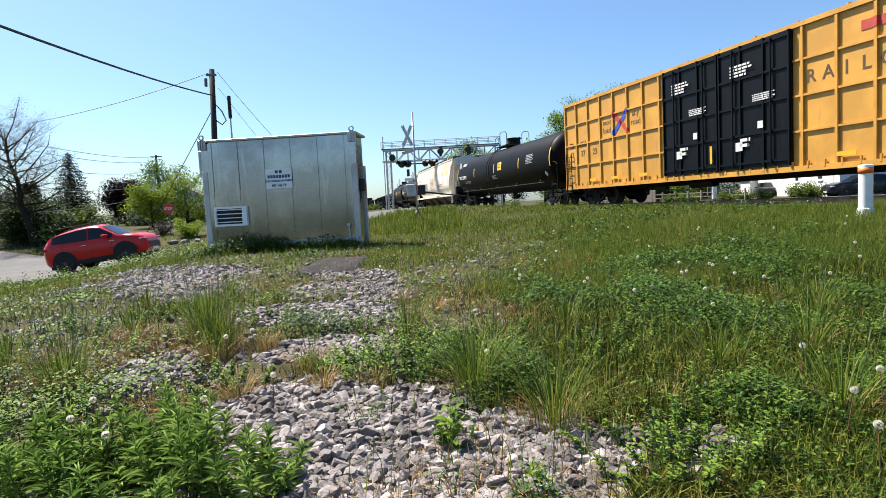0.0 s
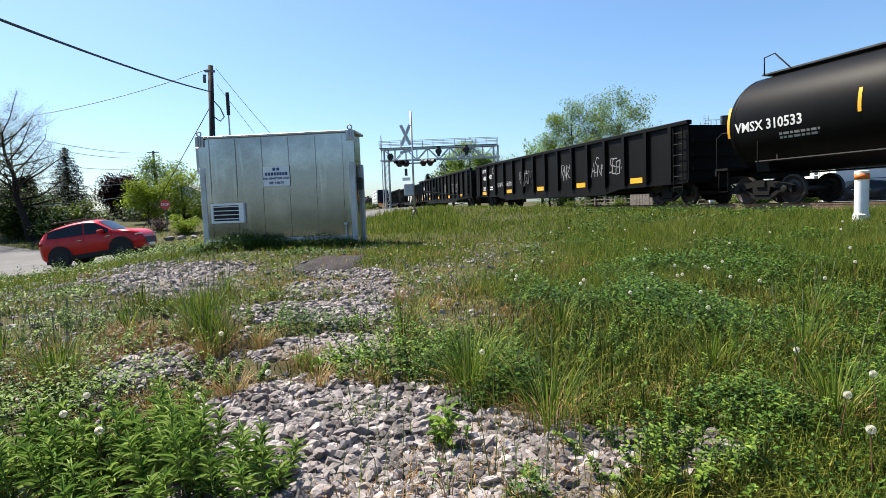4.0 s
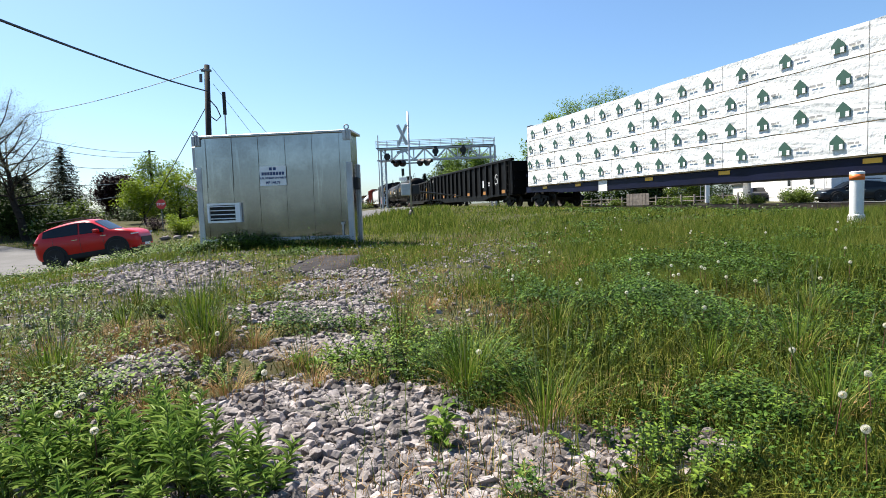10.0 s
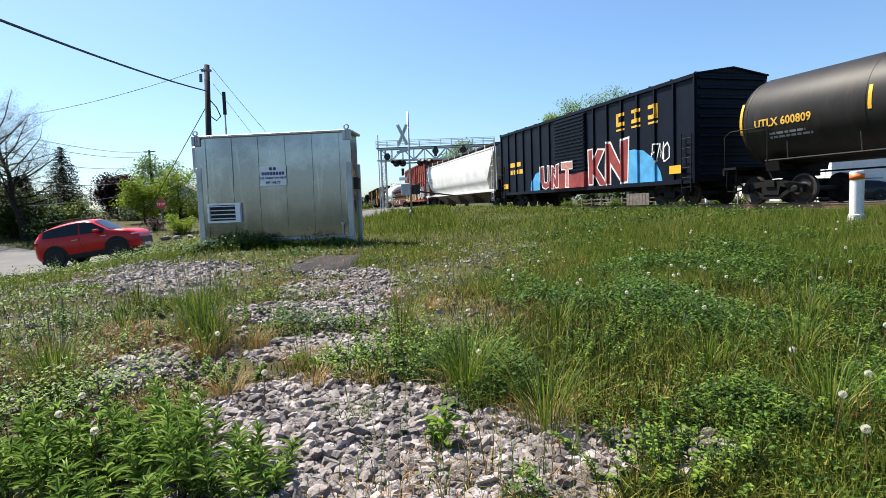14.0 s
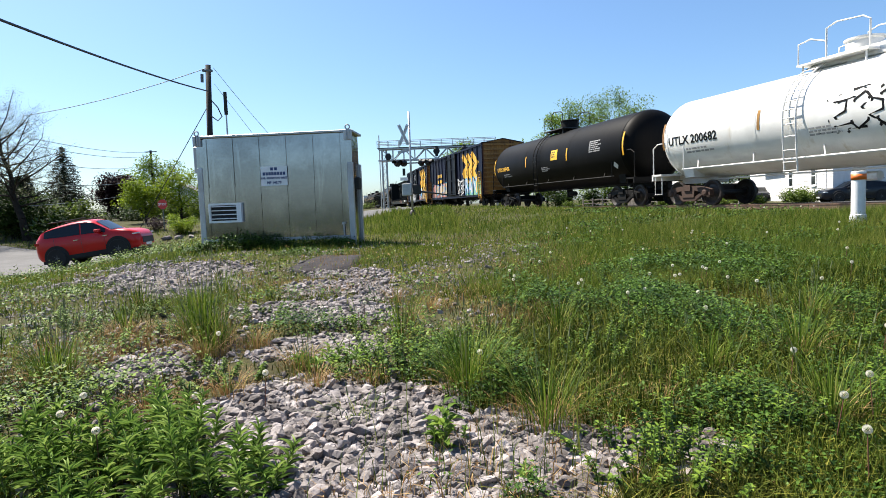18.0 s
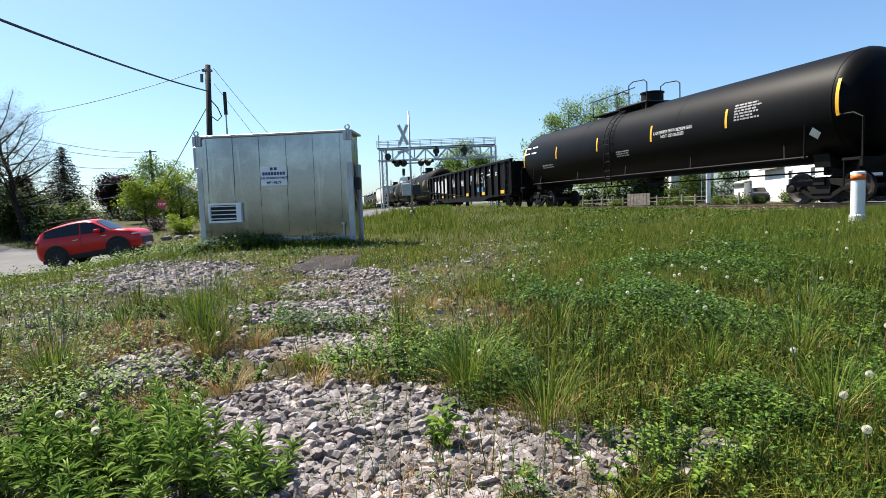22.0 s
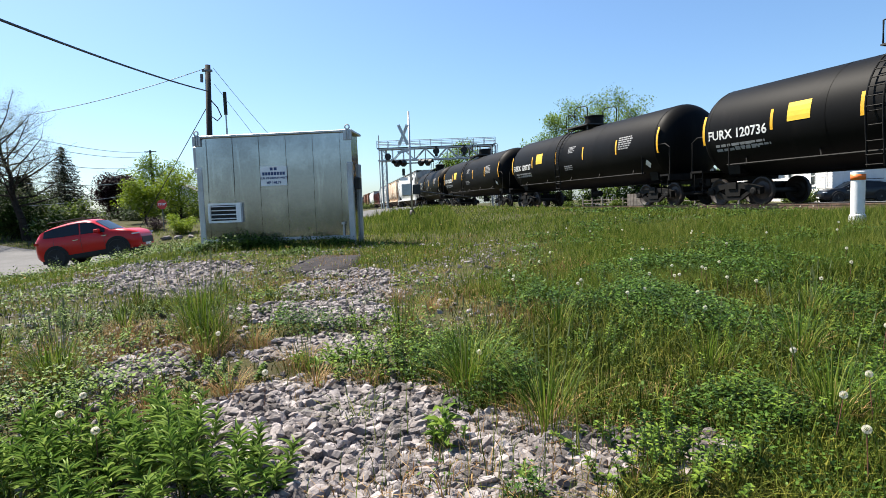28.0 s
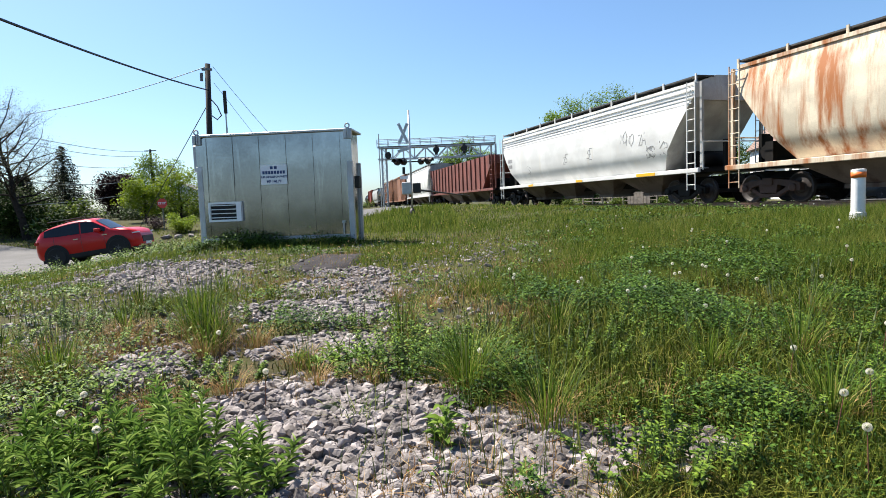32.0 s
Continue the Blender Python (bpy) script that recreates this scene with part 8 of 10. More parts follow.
leaf_mat("leaf_spring", [(0.062, 0.115, 0.016), (0.135, 0.22, 0.03), (0.205, 0.3, 0.05)], trans=0.38, patch=0.2)
leaf_mat("leaf_hedge", [(0.03, 0.055, 0.008), (0.075, 0.12, 0.016), (0.14, 0.19, 0.03)], trans=0.25, patch=0.2)
leaf_mat("leaf_bright", [(0.09, 0.15, 0.008), (0.17, 0.25, 0.01), (0.26, 0.34, 0.016)], trans=0.3, patch=0.2)
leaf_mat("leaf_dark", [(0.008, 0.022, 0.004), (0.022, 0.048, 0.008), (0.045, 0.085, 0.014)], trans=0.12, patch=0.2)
leaf_mat("leaf_plum", [(0.008, 0.003, 0.005), (0.016, 0.005, 0.008), (0.03, 0.009, 0.012)], trans=0.08, patch=0.1, patch_color=(0.04, 0.015, 0.015))
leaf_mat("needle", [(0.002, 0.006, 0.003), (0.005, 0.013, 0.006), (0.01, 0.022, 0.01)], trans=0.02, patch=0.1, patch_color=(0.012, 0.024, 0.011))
leaf_mat("bud_grey", [(0.09, 0.1, 0.05), (0.16, 0.17, 0.08), (0.22, 0.23, 0.12)], trans=0.2, patch=0.1)
mat("bark", (0.035, 0.028, 0.022), 0.9, spec=0.1, vary=0.4, scale=4, grain=30, bump=0.5)
mat("bark_light", (0.14, 0.12, 0.1), 0.9, vary=0.4, scale=4, grain=30, bump=0.5)
mat("stalk", (0.2, 0.23, 0.09), 0.7, vary=0.3)
mat("stalk_red", (0.2, 0.08, 0.05), 0.7, vary=0.3)
mat("seed_white", (0.8, 0.78, 0.69), 0.9, vary=0.1, trans=0.5)
mat("stone", (0.3, 0.267, 0.257), 0.92, vary=0.4, scale=9, grain=70, bump=0.7, island=0.5, color2=(0.14, 0.12, 0.112))
mat("stone_part", (0.3, 0.267, 0.257), 0.92, vary=0.4, scale=9, grain=70, bump=0.7, random_obj=0.5, color2=(0.14, 0.12, 0.112))
RNG = np.random.default_rng(7)


def raw_mesh(verts, faces_idx, sizes, material, smooth=False):
    """Mesh from flat arrays: verts n x 3, all corner indices, corners per face."""
    me = bpy.data.meshes.new("mesh")
    me.vertices.add(len(verts))
    me.vertices.foreach_set("co", np.ascontiguousarray(verts, dtype=np.float32).ravel())
    me.loops.add(len(faces_idx))
    me.loops.foreach_set("vertex_index", np.ascontiguousarray(faces_idx, dtype=np.int32))
    me.polygons.add(len(sizes))
    starts = np.concatenate(([0], np.cumsum(sizes)[:-1])).astype(np.int32)
    me.polygons.foreach_set("loop_start", starts)
    me.polygons.foreach_set("loop_total", np.ascontiguousarray(sizes, dtype=np.int32))
    me.polygons.foreach_set("use_smooth", np.full(len(sizes), smooth, dtype=bool))
    me.materials.append(material)
    me.update(calc_edges=True)
    me.validate()
    return me


def ground_many(x, y):
    d = np.where(y < 24, (x - 8.1) * -0.957 + (y - 24) * -0.29, (x - 8.1) * -0.968 + (y - 24) * -0.25)
    def ss(a, b, v):
        t = np.clip((v - a) / (b - a), 0, 1)
        return t * t * (3 - 2 * t)
    z = 0.0138 * np.clip(y, -8, 40) + 0.36 * ss(12, 3, d) * ss(-30, 5, y) - 1.3 * ss(-4.0, -16.5, x) * ss(48, 24, y)
    z = z + np.where(d < 2, (0.42 - z) * ss(2.0, -1.0, d) - 0.2 * ss(-3.2, -8.0, d), 0)
    return z, d


def blades(pos, height, width, lean, two=True):
    """Grass blades as bent strips; arrays of the same length."""
    n = len(pos)
    a = RNG.uniform(0, 2 * np.pi, n)
    w = np.stack((np.cos(a), np.sin(a), np.zeros(n)), 1) * width[:, None] / 2
    b = RNG.uniform(0, 2 * np.pi, n)
    dirn = np.stack((np.cos(b), np.sin(b), np.zeros(n)), 1) * (height * lean)[:, None]
    up = np.zeros((n, 3))
    up[:, 2] = height
    if two:
        mid = pos + dirn * 0.3 + up * 0.6
        tip = pos + dirn + up * (1 - 0.35 * np.clip(lean, 0, 1))[:, None]
        v = np.stack((pos - w, pos + w, mid + w * 0.75, mid - w * 0.75, tip), 1).reshape(-1, 3)
        base = np.arange(n)[:, None] * 5
        idx = np.concatenate((base + np.array([0, 1, 2, 3]), base + np.array([3, 2, 4])), 1).ravel()
        sizes = np.tile(np.array([4, 3]), n)
    else:
        tip = pos + dirn + up
        v = np.stack((pos - w, pos + w, tip), 1).reshape(-1, 3)
        idx = np.arange(n * 3)
        sizes = np.full(n, 3)
    return v, idx, sizes


def leaves(pos, size, droop=0.4, slim=0.5):
    """Small pointed leaves, each a folded diamond."""
    n = len(pos)
    a = RNG.uniform(0, 2 * np.pi, n)
    t = RNG.uniform(-0.5, 0.9, n) * droop
    d = np.stack((np.cos(a) * np.cos(t), np.sin(a) * np.cos(t), np.sin(t)), 1)
    s = np.stack((-np.sin(a), np.cos(a), RNG.uniform(-0.4, 0.4, n)), 1)
    L = size[:, None]
    v = np.stack((pos, pos + d * L * 0.5 + s * L * slim * 0.5, pos + d * L, pos + d * L * 0.5 - s * L * slim * 0.5), 1).reshape(-1, 3)
    idx = np.arange(n * 4)
    return v, idx, np.full(n, 4)


def field_noise(x, y, f, seed):
    """Cheap smooth noise from crossed waves."""
    r = np.random.default_rng(seed)
    out = np.zeros_like(x)
    for _ in range(7):
        a = r.uniform(0, 2 * np.pi)
        k = f * r.uniform(0.5, 1.9)
        out += np.sin((x * np.cos(a) + y * np.sin(a)) * k + r.uniform(0, 6.28))
    return out / 7 ** 0.5


# bare patches: centre and half-widths
GRAVEL = ((-0.35, 2.45, 0.72, 0.75), (-0.78, 3.05, 0.5, 0.42), (0.35, 2.2, 0.5, 0.42), (-0.2, 3.0, 0.45, 0.35), (0.3, 2.65, 0.3, 0.25), (-0.35, 1.6, 1.2, 0.7), (-1.0, 4.25, 0.45, 0.45), (-1.4, 5.75, 0.75, 0.5),
          (-0.8, 6.6, 0.3, 0.5), (-2.1, 4.0, 0.28, 0.4), (-3.3, 7.6, 0.5, 0.8), (-4.1, 9.0, 0.85, 1.7), (-1.0, 7.6, 0.4, 1.1), (-1.7, 7.3, 0.4, 0.7),
          (-4.9, 10.4, 1.1, 0.9), (-7.4, 13.0, 1.2, 0.6), (-5.2, 9.2, 1.1, 0.8), (-1.55, 8.7, 0.6, 0.5), (-0.95, 5.3, 0.4, 0.4), (0.75, 2.35, 0.45, 0.2), (-6.4, 11.6, 0.9, 0.7))


def bare(x, y):
    """1 in the gravel patches, 0 outside."""
    w = 0.45 * field_noise(x, y, 5.0, 3) + 0.55 * field_noise(x, y, 13.0, 4)
    out = np.zeros_like(x)
    for cx, cy, rx, ry in GRAVEL:
        q = ((x - cx) / rx) ** 2 + ((y - cy) / ry) ** 2
        out = np.maximum(out, np.clip((1.15 + 0.5 * w - q) * 3.0, 0, 1))
    on_slab = (np.abs(x + 2.0) < 0.5) & (np.abs(y - 10.2) < 1.2)
    shed = (x > -6.1) & (x < -2.05) & (y > 14.45) & (y < 17.0)
    out = np.where(on_slab | shed, 1, out)
    return out


def road_near(x, y):
    best = np.full_like(x, 99.0)
    for (ax, ay), (bx, by) in zip(ROAD, ROAD[1:]):
        dx, dy = bx - ax, by - ay
        t = np.clip(((x - ax) * dx + (y - ay) * dy) / (dx * dx + dy * dy), 0, 1)
        best = np.minimum(best, np.hypot(x - ax - t * dx, y - ay - t * dy))
    return best


def scatter(n, y0, y1, power):
    u = RNG.uniform(0, 1, n)
    k = 1 - power
    y = (y0 ** k + u * (y1 ** k - y0 ** k)) ** (1 / k)
    x = RNG.uniform(-0.86, 0.86, n) * (y + 0.35)
    return x, y


def lush(x, y):
    """How rich the growth is: high on the right towards the line, thin on the stony left."""
    t = np.clip((x - 0.16 * (y - 3) + 0.45 + 0.5 * field_noise(x, y, 1.4, 5)) / 1.6, 0, 1)
    w = 0.6 * np.clip(-0.3 + 0.75 * field_noise(x, y, 1.9, 6), 0, 1) * (x < 0)
    return np.maximum(t, w)


def strew(name, label, n, y0, y1, power, keep, hgt, wid, lean, material, two):
    x, y = scatter(n, y0, y1, power)
    p = keep(x, y)
    m = RNG.uniform(0, 1, n) < p
    x, y = x[m], y[m]
    z, d = ground_many(x, y)
    ok = (d > 0.4) & (road_near(x, y) > 3.35)
    x, y, z = x[ok], y[ok], z[ok]
    h = hgt(x, y) * RNG.uniform(0.45, 1.25, len(x))
    pos = np.stack((x, y, z - 0.02), 1)
    me = raw_mesh(*blades(pos, h, wid(y) * RNG.uniform(0.7, 1.3, len(x)), RNG.uniform(0.05, lean, len(x)), two), M[material])
    return tagged(new(name, me), label, "grass", kind="stuff")


def right_height(x, y):
    return 0.10 + 0.10 * np.clip(field_noise(x, y, 1.1, 9) * 0.5 + 0.5, 0, 1) + 0.07 * np.clip((x - 2) / 4, 0, 1) + 0.05 * np.clip((y - 8) / 8, 0, 1)


strew("meadow_grass", "green uncut grass growing thickly on the verge", 110000, 1.7, 6.5, 1.2, lambda x, y: (0.06 + 0.94 * lush(x, y)) * (1 - bare(x, y)), right_height,
      lambda y: 0.004 + 0.0009 * y, 1.1, "grass_green", True)
strew("meadow_grass", "green uncut grass in the middle distance", 150000, 6.0, 13, 1.1, lambda x, y: (0.07 + 0.93 * lush(x, y)) * (1 - bare(x, y)), right_height,
      lambda y: 0.004 + 0.0009 * y, 0.8, "grass_field", False)
strew("meadow_grass", "long pale grass towards the railway line", 130000, 12, 40, 1.2, lambda x, y: 0.3 + 0.7 * lush(x, y), lambda x, y: right_height(x, y) * (0.9 - 0.4 * np.clip((x - 1) / 4, 0, 1)), lambda y: 0.004 + 0.0012 * y, 0.7,
      "grass_field", False)
strew("meadow_grass", "mixed grass of the field between the shed and the line", 130000, 7, 46, 1.15, lambda x, y: (x > -1.6 - 0.2 * np.maximum(0, y - 16)) * np.clip(1.05 - lush(x, y), 0, 1) * (1 - bare(x, y)) * np.clip((y - 6) / 5, 0, 1) * np.clip(0.75 + 0.5 * field_noise(x, y, 0.8, 15), 0.15, 1),
      lambda x, y: 0.08 + 0.16 * np.clip((y - 9) / 16, 0, 1) * (x < 0.5) + 0.05 * field_noise(x, y, 0.8, 15), lambda y: 0.004 + 0.0012 * y, 0.9, "grass_field", False)
strew("verge_grass", "tall rank grass at the road edge behind the shed", 60000, 18, 38, 1.05, lambda x, y: (x > -9) * (x < 0.5) * np.clip(0.5 + field_noise(x, y, 0.6, 31), 0.2, 1),
      lambda x, y: 0.34 + 0.1 * field_noise(x, y, 0.7, 32), lambda y: 0.006 + 0.0012 * y, 0.6, "grass_field", False)
strew("short_grass", "thin yellowish grass and moss on stony soil", 260000, 1.8, 12, 1.1, lambda x, y: (1 - lush(x, y)) * (1 - 0.93 * bare(x, y)) * np.clip(0.75 + 0.5 * field_noise(x, y, 2.2, 12), 0, 1),
      lambda x, y: 0.025 + 0.035 * np.clip(field_noise(x, y, 2.0, 13), 0, 1), lambda y: 0.005 + 0.0012 * y, 2.4, "grass_short", False)
strew("short_grass", "thin yellowish grass beside the road and shed", 60000, 10, 34, 1.1, lambda x, y: 1 - 0.7 * lush(x, y), lambda x, y: 0.06 + 0.06 * np.clip(field_noise(x, y, 1.0, 14), 0, 1),
      lambda y: 0.004 + 0.0013 * y, 0.9, "grass_field", False)
strew("dry_grass", "straw-coloured dead stems between the stones", 85000, 1.8, 13, 1.2, lambda x, y: np.clip(0.3 + 0.45 * field_noise(x, y, 1.8, 21), 0, 1) * (1 - 0.75 * bare(x, y)),
      lambda x, y: 0.05 + 0.12 * np.clip(field_noise(x, y, 2.0, 22), 0, 1), lambda y: 0.003 + 0.0007 * y, 1.4, "grass_dry", True)
strew("dry_grass", "reddish brown dead grass fringing the stones", 70000, 2.2, 9.5, 1.15, lambda x, y: (lush(x, y) < 0.55) * np.clip(1.3 * field_noise(x, y, 3.4, 95) - 0.25, 0, 1) * (1 - 0.85 * bare(x, y)),
      lambda x, y: 0.05 + 0.07 * np.clip(field_noise(x, y, 4.0, 96), 0, 1), lambda y: 0.003 + 0.0008 * y, 1.3, "grass_dry", False)
strew("dry_grass", "bleached thin grass over the trodden ground by the shed", 60000, 6.5, 15, 1.1, lambda x, y: (x > -2.4) * (x < 0.14 * y + 0.6) * np.clip(0.35 + 0.7 * field_noise(x, y, 1.3, 33), 0, 1),
      lambda x, y: 0.05 + 0.05 * np.clip(field_noise(x, y, 2.0, 34), 0, 1), lambda y: 0.004 + 0.0008 * y, 1.8, "grass_dry", False)
strew("moss_grass", "fine moss and seedling grass between the stones", 150000, 2.0, 9.0, 1.15, lambda x, y: (lush(x, y) < 0.6) * np.clip(0.55 + 0.6 * field_noise(x, y, 2.9, 97), 0, 1) * (1 - 0.9 * bare(x, y)),
      lambda x, y: 0.016 + 0.012 * np.clip(field_noise(x, y, 4.0, 98), 0, 1), lambda y: 0.004 + 0.0011 * y, 2.6, "grass_short", False)
strew("seed_stalks", "tall thin seeding grass stalks", 2600, 1.9, 16, 1.3, lambda x, y: lush(x, y), lambda x, y: 0.34 + 0 * x, lambda y: 0.0022 + 0.0007 * y, 0.35, "tussock", True)


def wide_grass(n):
    """Grass of the verge all round, beyond the strip that is strewn densely."""
    x, y = RNG.uniform(-24, 10, n), RNG.uniform(-14, 22, n)
    z, d = ground_many(x, y)
    ok = (d > 0.4) & (road_near(x, y) > 3.4) & ~((np.abs(x) < 0.85 * (y + 0.35)) & (y > 1.75)) & (bare(x, y) < 0.4)
    x, y, z = x[ok], y[ok], z[ok]
    pos = np.stack((x, y, z - 0.02), 1)
    k = len(x)
    me = raw_mesh(*blades(pos, right_height(x, y) * RNG.uniform(0.5, 1.2, k), RNG.uniform(0.016, 0.03, k), RNG.uniform(0.3, 1.4, k), False), M["grass_field"])
    return tagged(new("verge_grass", me), "green uncut grass all over the verge", "grass", kind="stuff")


wide_grass(80000)


def leafy_cover(name, label, n, y0, y1, keep, top, size, material, slim=0.6, per=1, reach=0.07):
    """Leaves in the air over the soil; per > 1 gathers them into domed plants with gaps between."""
    x, y = scatter(n // per, y0, y1, 1.2)
    m = RNG.uniform(0, 1, len(x)) < keep(x, y)
    x, y = x[m], y[m]
    z, d = ground_many(x, y)
    ok = (d > 0.6) & (road_near(x, y) > 3.5)
    x, y, z = x[ok], y[ok], z[ok]
    t = top(x, y)
    if per > 1:
        t = np.repeat(t * RNG.uniform(0.55, 1.25, len(x)), per)
        R = np.repeat((reach + 0.012 * y) * RNG.uniform(0.6, 1.3, len(x)), per)
        x, y, z = np.repeat(x, per), np.repeat(y, per), np.repeat(z, per)
        a, q = RNG.uniform(0, 6.28, len(x)), np.sqrt(RNG.uniform(0, 1, len(x)))
        x, y = x + R * q * np.cos(a), y + R * q * np.sin(a)
        t = t * (1 - 0.55 * q * q)
    zz = z + t * RNG.uniform(0.2, 1.0, len(x)) ** 0.6
    me = raw_mesh(*leaves(np.stack((x, y, zz), 1), size(y) * RNG.uniform(0.6, 1.3, len(x)), 0.8, slim), M[material])
    return tagged(new(name, me), label, "ground plants", kind="stuff")


def trodden(x, y):
    """Where the growth is thin and straw shows."""
    return np.exp(-((x - 1.4) / 0.3) ** 2 - ((y - 2.2) / 0.3) ** 2) + 0.8 * np.exp(-((x - 0.75) / 0.28) ** 2 - ((y - 3.0) / 0.2) ** 2) + 0.6 * np.exp(-((x - 2.4) / 0.4) ** 2 - ((y - 4.4) / 0.5) ** 2)


def patchy(x, y):
    return (1 - np.clip(1.3 * trodden(x, y), 0, 1)) * np.clip(0.5 + 0.7 * field_noise(x, y, 3.2, 31) + 0.45 * field_noise(x, y, 0.9, 32), 0.04, 1) * lush(x, y) * (1 - bare(x, y))


def mound(x, y):
    return 0.06 + 0.15 * np.clip(0.25 + field_noise(x, y, 3.2, 31), 0, 1) + 0.09 * np.clip(field_noise(x, y, 9.0, 33), 0, 1)


leafy_cover("clover_patch", "dark green clover and vetch among the grass", 760000, 1.75, 9, patchy, mound, lambda y: 0.014 + 0.0032 * y, "clover", per=24)
leafy_cover("clover_patch", "green weeds in patches of the meadow", 90000, 8, 22, lambda x, y: patchy(x, y) * 0.8, lambda x, y: mound(x, y) * 0.9, lambda y: 0.014 + 0.0036 * y, "clover", per=18)
strew("dry_grass", "straw-coloured trampled grass at the edge of the meadow", 60000, 1.8, 5.5, 1.2, lambda x, y: np.clip(trodden(x, y), 0, 1), lambda x, y: 0.05 + 0.06 * np.clip(field_noise(x, y, 2.0, 25), 0, 1),
      lambda y: 0.003 + 0.0007 * y, 2.2, "grass_dry", True)
leafy_cover("low_weeds", "low green weeds sprouting through the gravel", 70000, 1.9, 11, lambda x, y: (1 - lush(x, y)) * np.clip(1.1 * field_noise(x, y, 2.4, 41) - 0.3, 0, 1) * (1 - 0.9 * bare(x, y)),
            lambda x, y: 0.06 + 0.13 * np.clip(field_noise(x, y, 2.4, 41), 0, 1), lambda y: 0.02 + 0.0025 * y, "weed_low")
def weed_band(name, label, n, per, x0, x1, y0, y1, keep, top, reach, leaf, material):
    """Rank weeds in a strip, each a dome of leaves on the soil."""
    x, y = RNG.uniform(x0, x1, n), RNG.uniform(y0, y1, n)
    m = RNG.uniform(0, 1, n) < keep(x, y)
    x, y = x[m], y[m]
    h = np.repeat(top(x, y) * RNG.uniform(0.5, 1.3, len(x)), per)
    R = np.repeat(reach * RNG.uniform(0.6, 1.3, len(x)), per)
    x, y = np.repeat(x, per), np.repeat(y, per)
    a, q = RNG.uniform(0, 6.28, len(x)), np.sqrt(RNG.uniform(0, 1, len(x)))
    x, y = x + R * q * np.cos(a), y + R * q * np.sin(a)
    z, _ = ground_many(x, y)
    z = z + h * (1 - 0.55 * q * q) * RNG.uniform(0.1, 1.0, len(x)) ** 0.7
    me = raw_mesh(*leaves(np.stack((x, y, z), 1), leaf * RNG.uniform(0.6, 1.4, len(x)), 0.9, 0.5), M[material])
    return tagged(new(name, me), label, "ground plants", kind="stuff")


# the darker clover colour also stands in for shade at the shed's foot
weed_band("shed_weeds", "dark weeds along the foot of the shed, shade put into their colour", 700, 34, -6.2, -2.2, 13.6, 14.42, lambda x, y: np.clip(0.55 + 0.6 * field_noise(x, y, 3.0, 51) + 0.3 * (x < -4.2), 0, 1) * (y < 14.42 + 0.087 * (x + 6.03)),
          lambda x, y: 0.2 + 0.22 * np.clip(field_noise(x, y, 3.0, 52), 0, 1) + 0.22 * np.exp(-((x + 4.9) / 0.5) ** 2), 0.16, 0.06, "clover")
weed_band("shed_weeds", "low weeds and moss before the shed", 500, 22, -7.2, -1.2, 11.6, 13.7, lambda x, y: np.clip(0.25 + 0.8 * field_noise(x, y, 1.9, 53), 0, 1) * (road_near(x, y) > 3.5),
          lambda x, y: 0.12 + 0 * x, 0.15, 0.05, "clover")
weed_band("verge_weeds", "rank green weeds along the road edge", 2600, 26, -19, -6.2, 14.0, 24.5, lambda x, y: ((road_near(x, y) < 6.4) & (road_near(x, y) > 3.5)) * np.clip(0.55 + field_noise(x, y, 1.0, 61), 0, 1),
          lambda x, y: 0.22 + 0.26 * np.clip(0.3 + field_noise(x, y, 1.0, 61), 0, 1), 0.2, 0.075, "weed_low")
weed_band("stony_weeds", "low spreading weeds in loose patches on the stony soil", 520, 30, -6.5, -1.0, 3.4, 10.5, lambda x, y: np.clip(1.2 * field_noise(x, y, 1.6, 91) - 0.1, 0, 1) * (1 - bare(x, y)) * (np.abs(x) < 0.86 * (y + 0.35)),
          lambda x, y: 0.1 + 0.12 * np.clip(field_noise(x, y, 1.6, 91), 0, 1), 0.13, 0.034, "weed_low")
leafy_cover("straw_flowers", "small pale seed heads scattered in the grass", 2500, 8, 26, lambda x, y: np.clip(0.4 + field_noise(x, y, 0.7, 71), 0, 1), lambda x, y: 0.22 + 0 * x, lambda y: 0.006 + 0.0018 * y, "grass_dry", 1.0)


# ---- gravel ----
def rock_shapes(n, points=15):
    """Broken stones: hulls of a few corners, flat-sided and sharp."""
    out = []
    for k in range(n):
        r = random.Random(100 + k)
        bm = bmesh.new()
        for _ in range(points):
            d = Vector((r.gauss(0, 1), r.gauss(0, 1), r.gauss(0, 1))).normalized() * r.uniform(0.8, 1.15)
            bm.verts.new((d.x, d.y * 0.85, d.z * 0.68))
        bmesh.ops.convex_hull(bm, input=bm.verts)
        bmesh.ops.delete(bm, geom=[v for v in bm.verts if not v.link_faces], context="VERTS")
        bmesh.ops.triangulate(bm, faces=bm.faces)
        bm.verts.index_update()
        out.append(bm)
    return out


def stone_size(n):
    return 0.019 + 0.026 * RNG.uniform(0, 1, n) ** 2.2


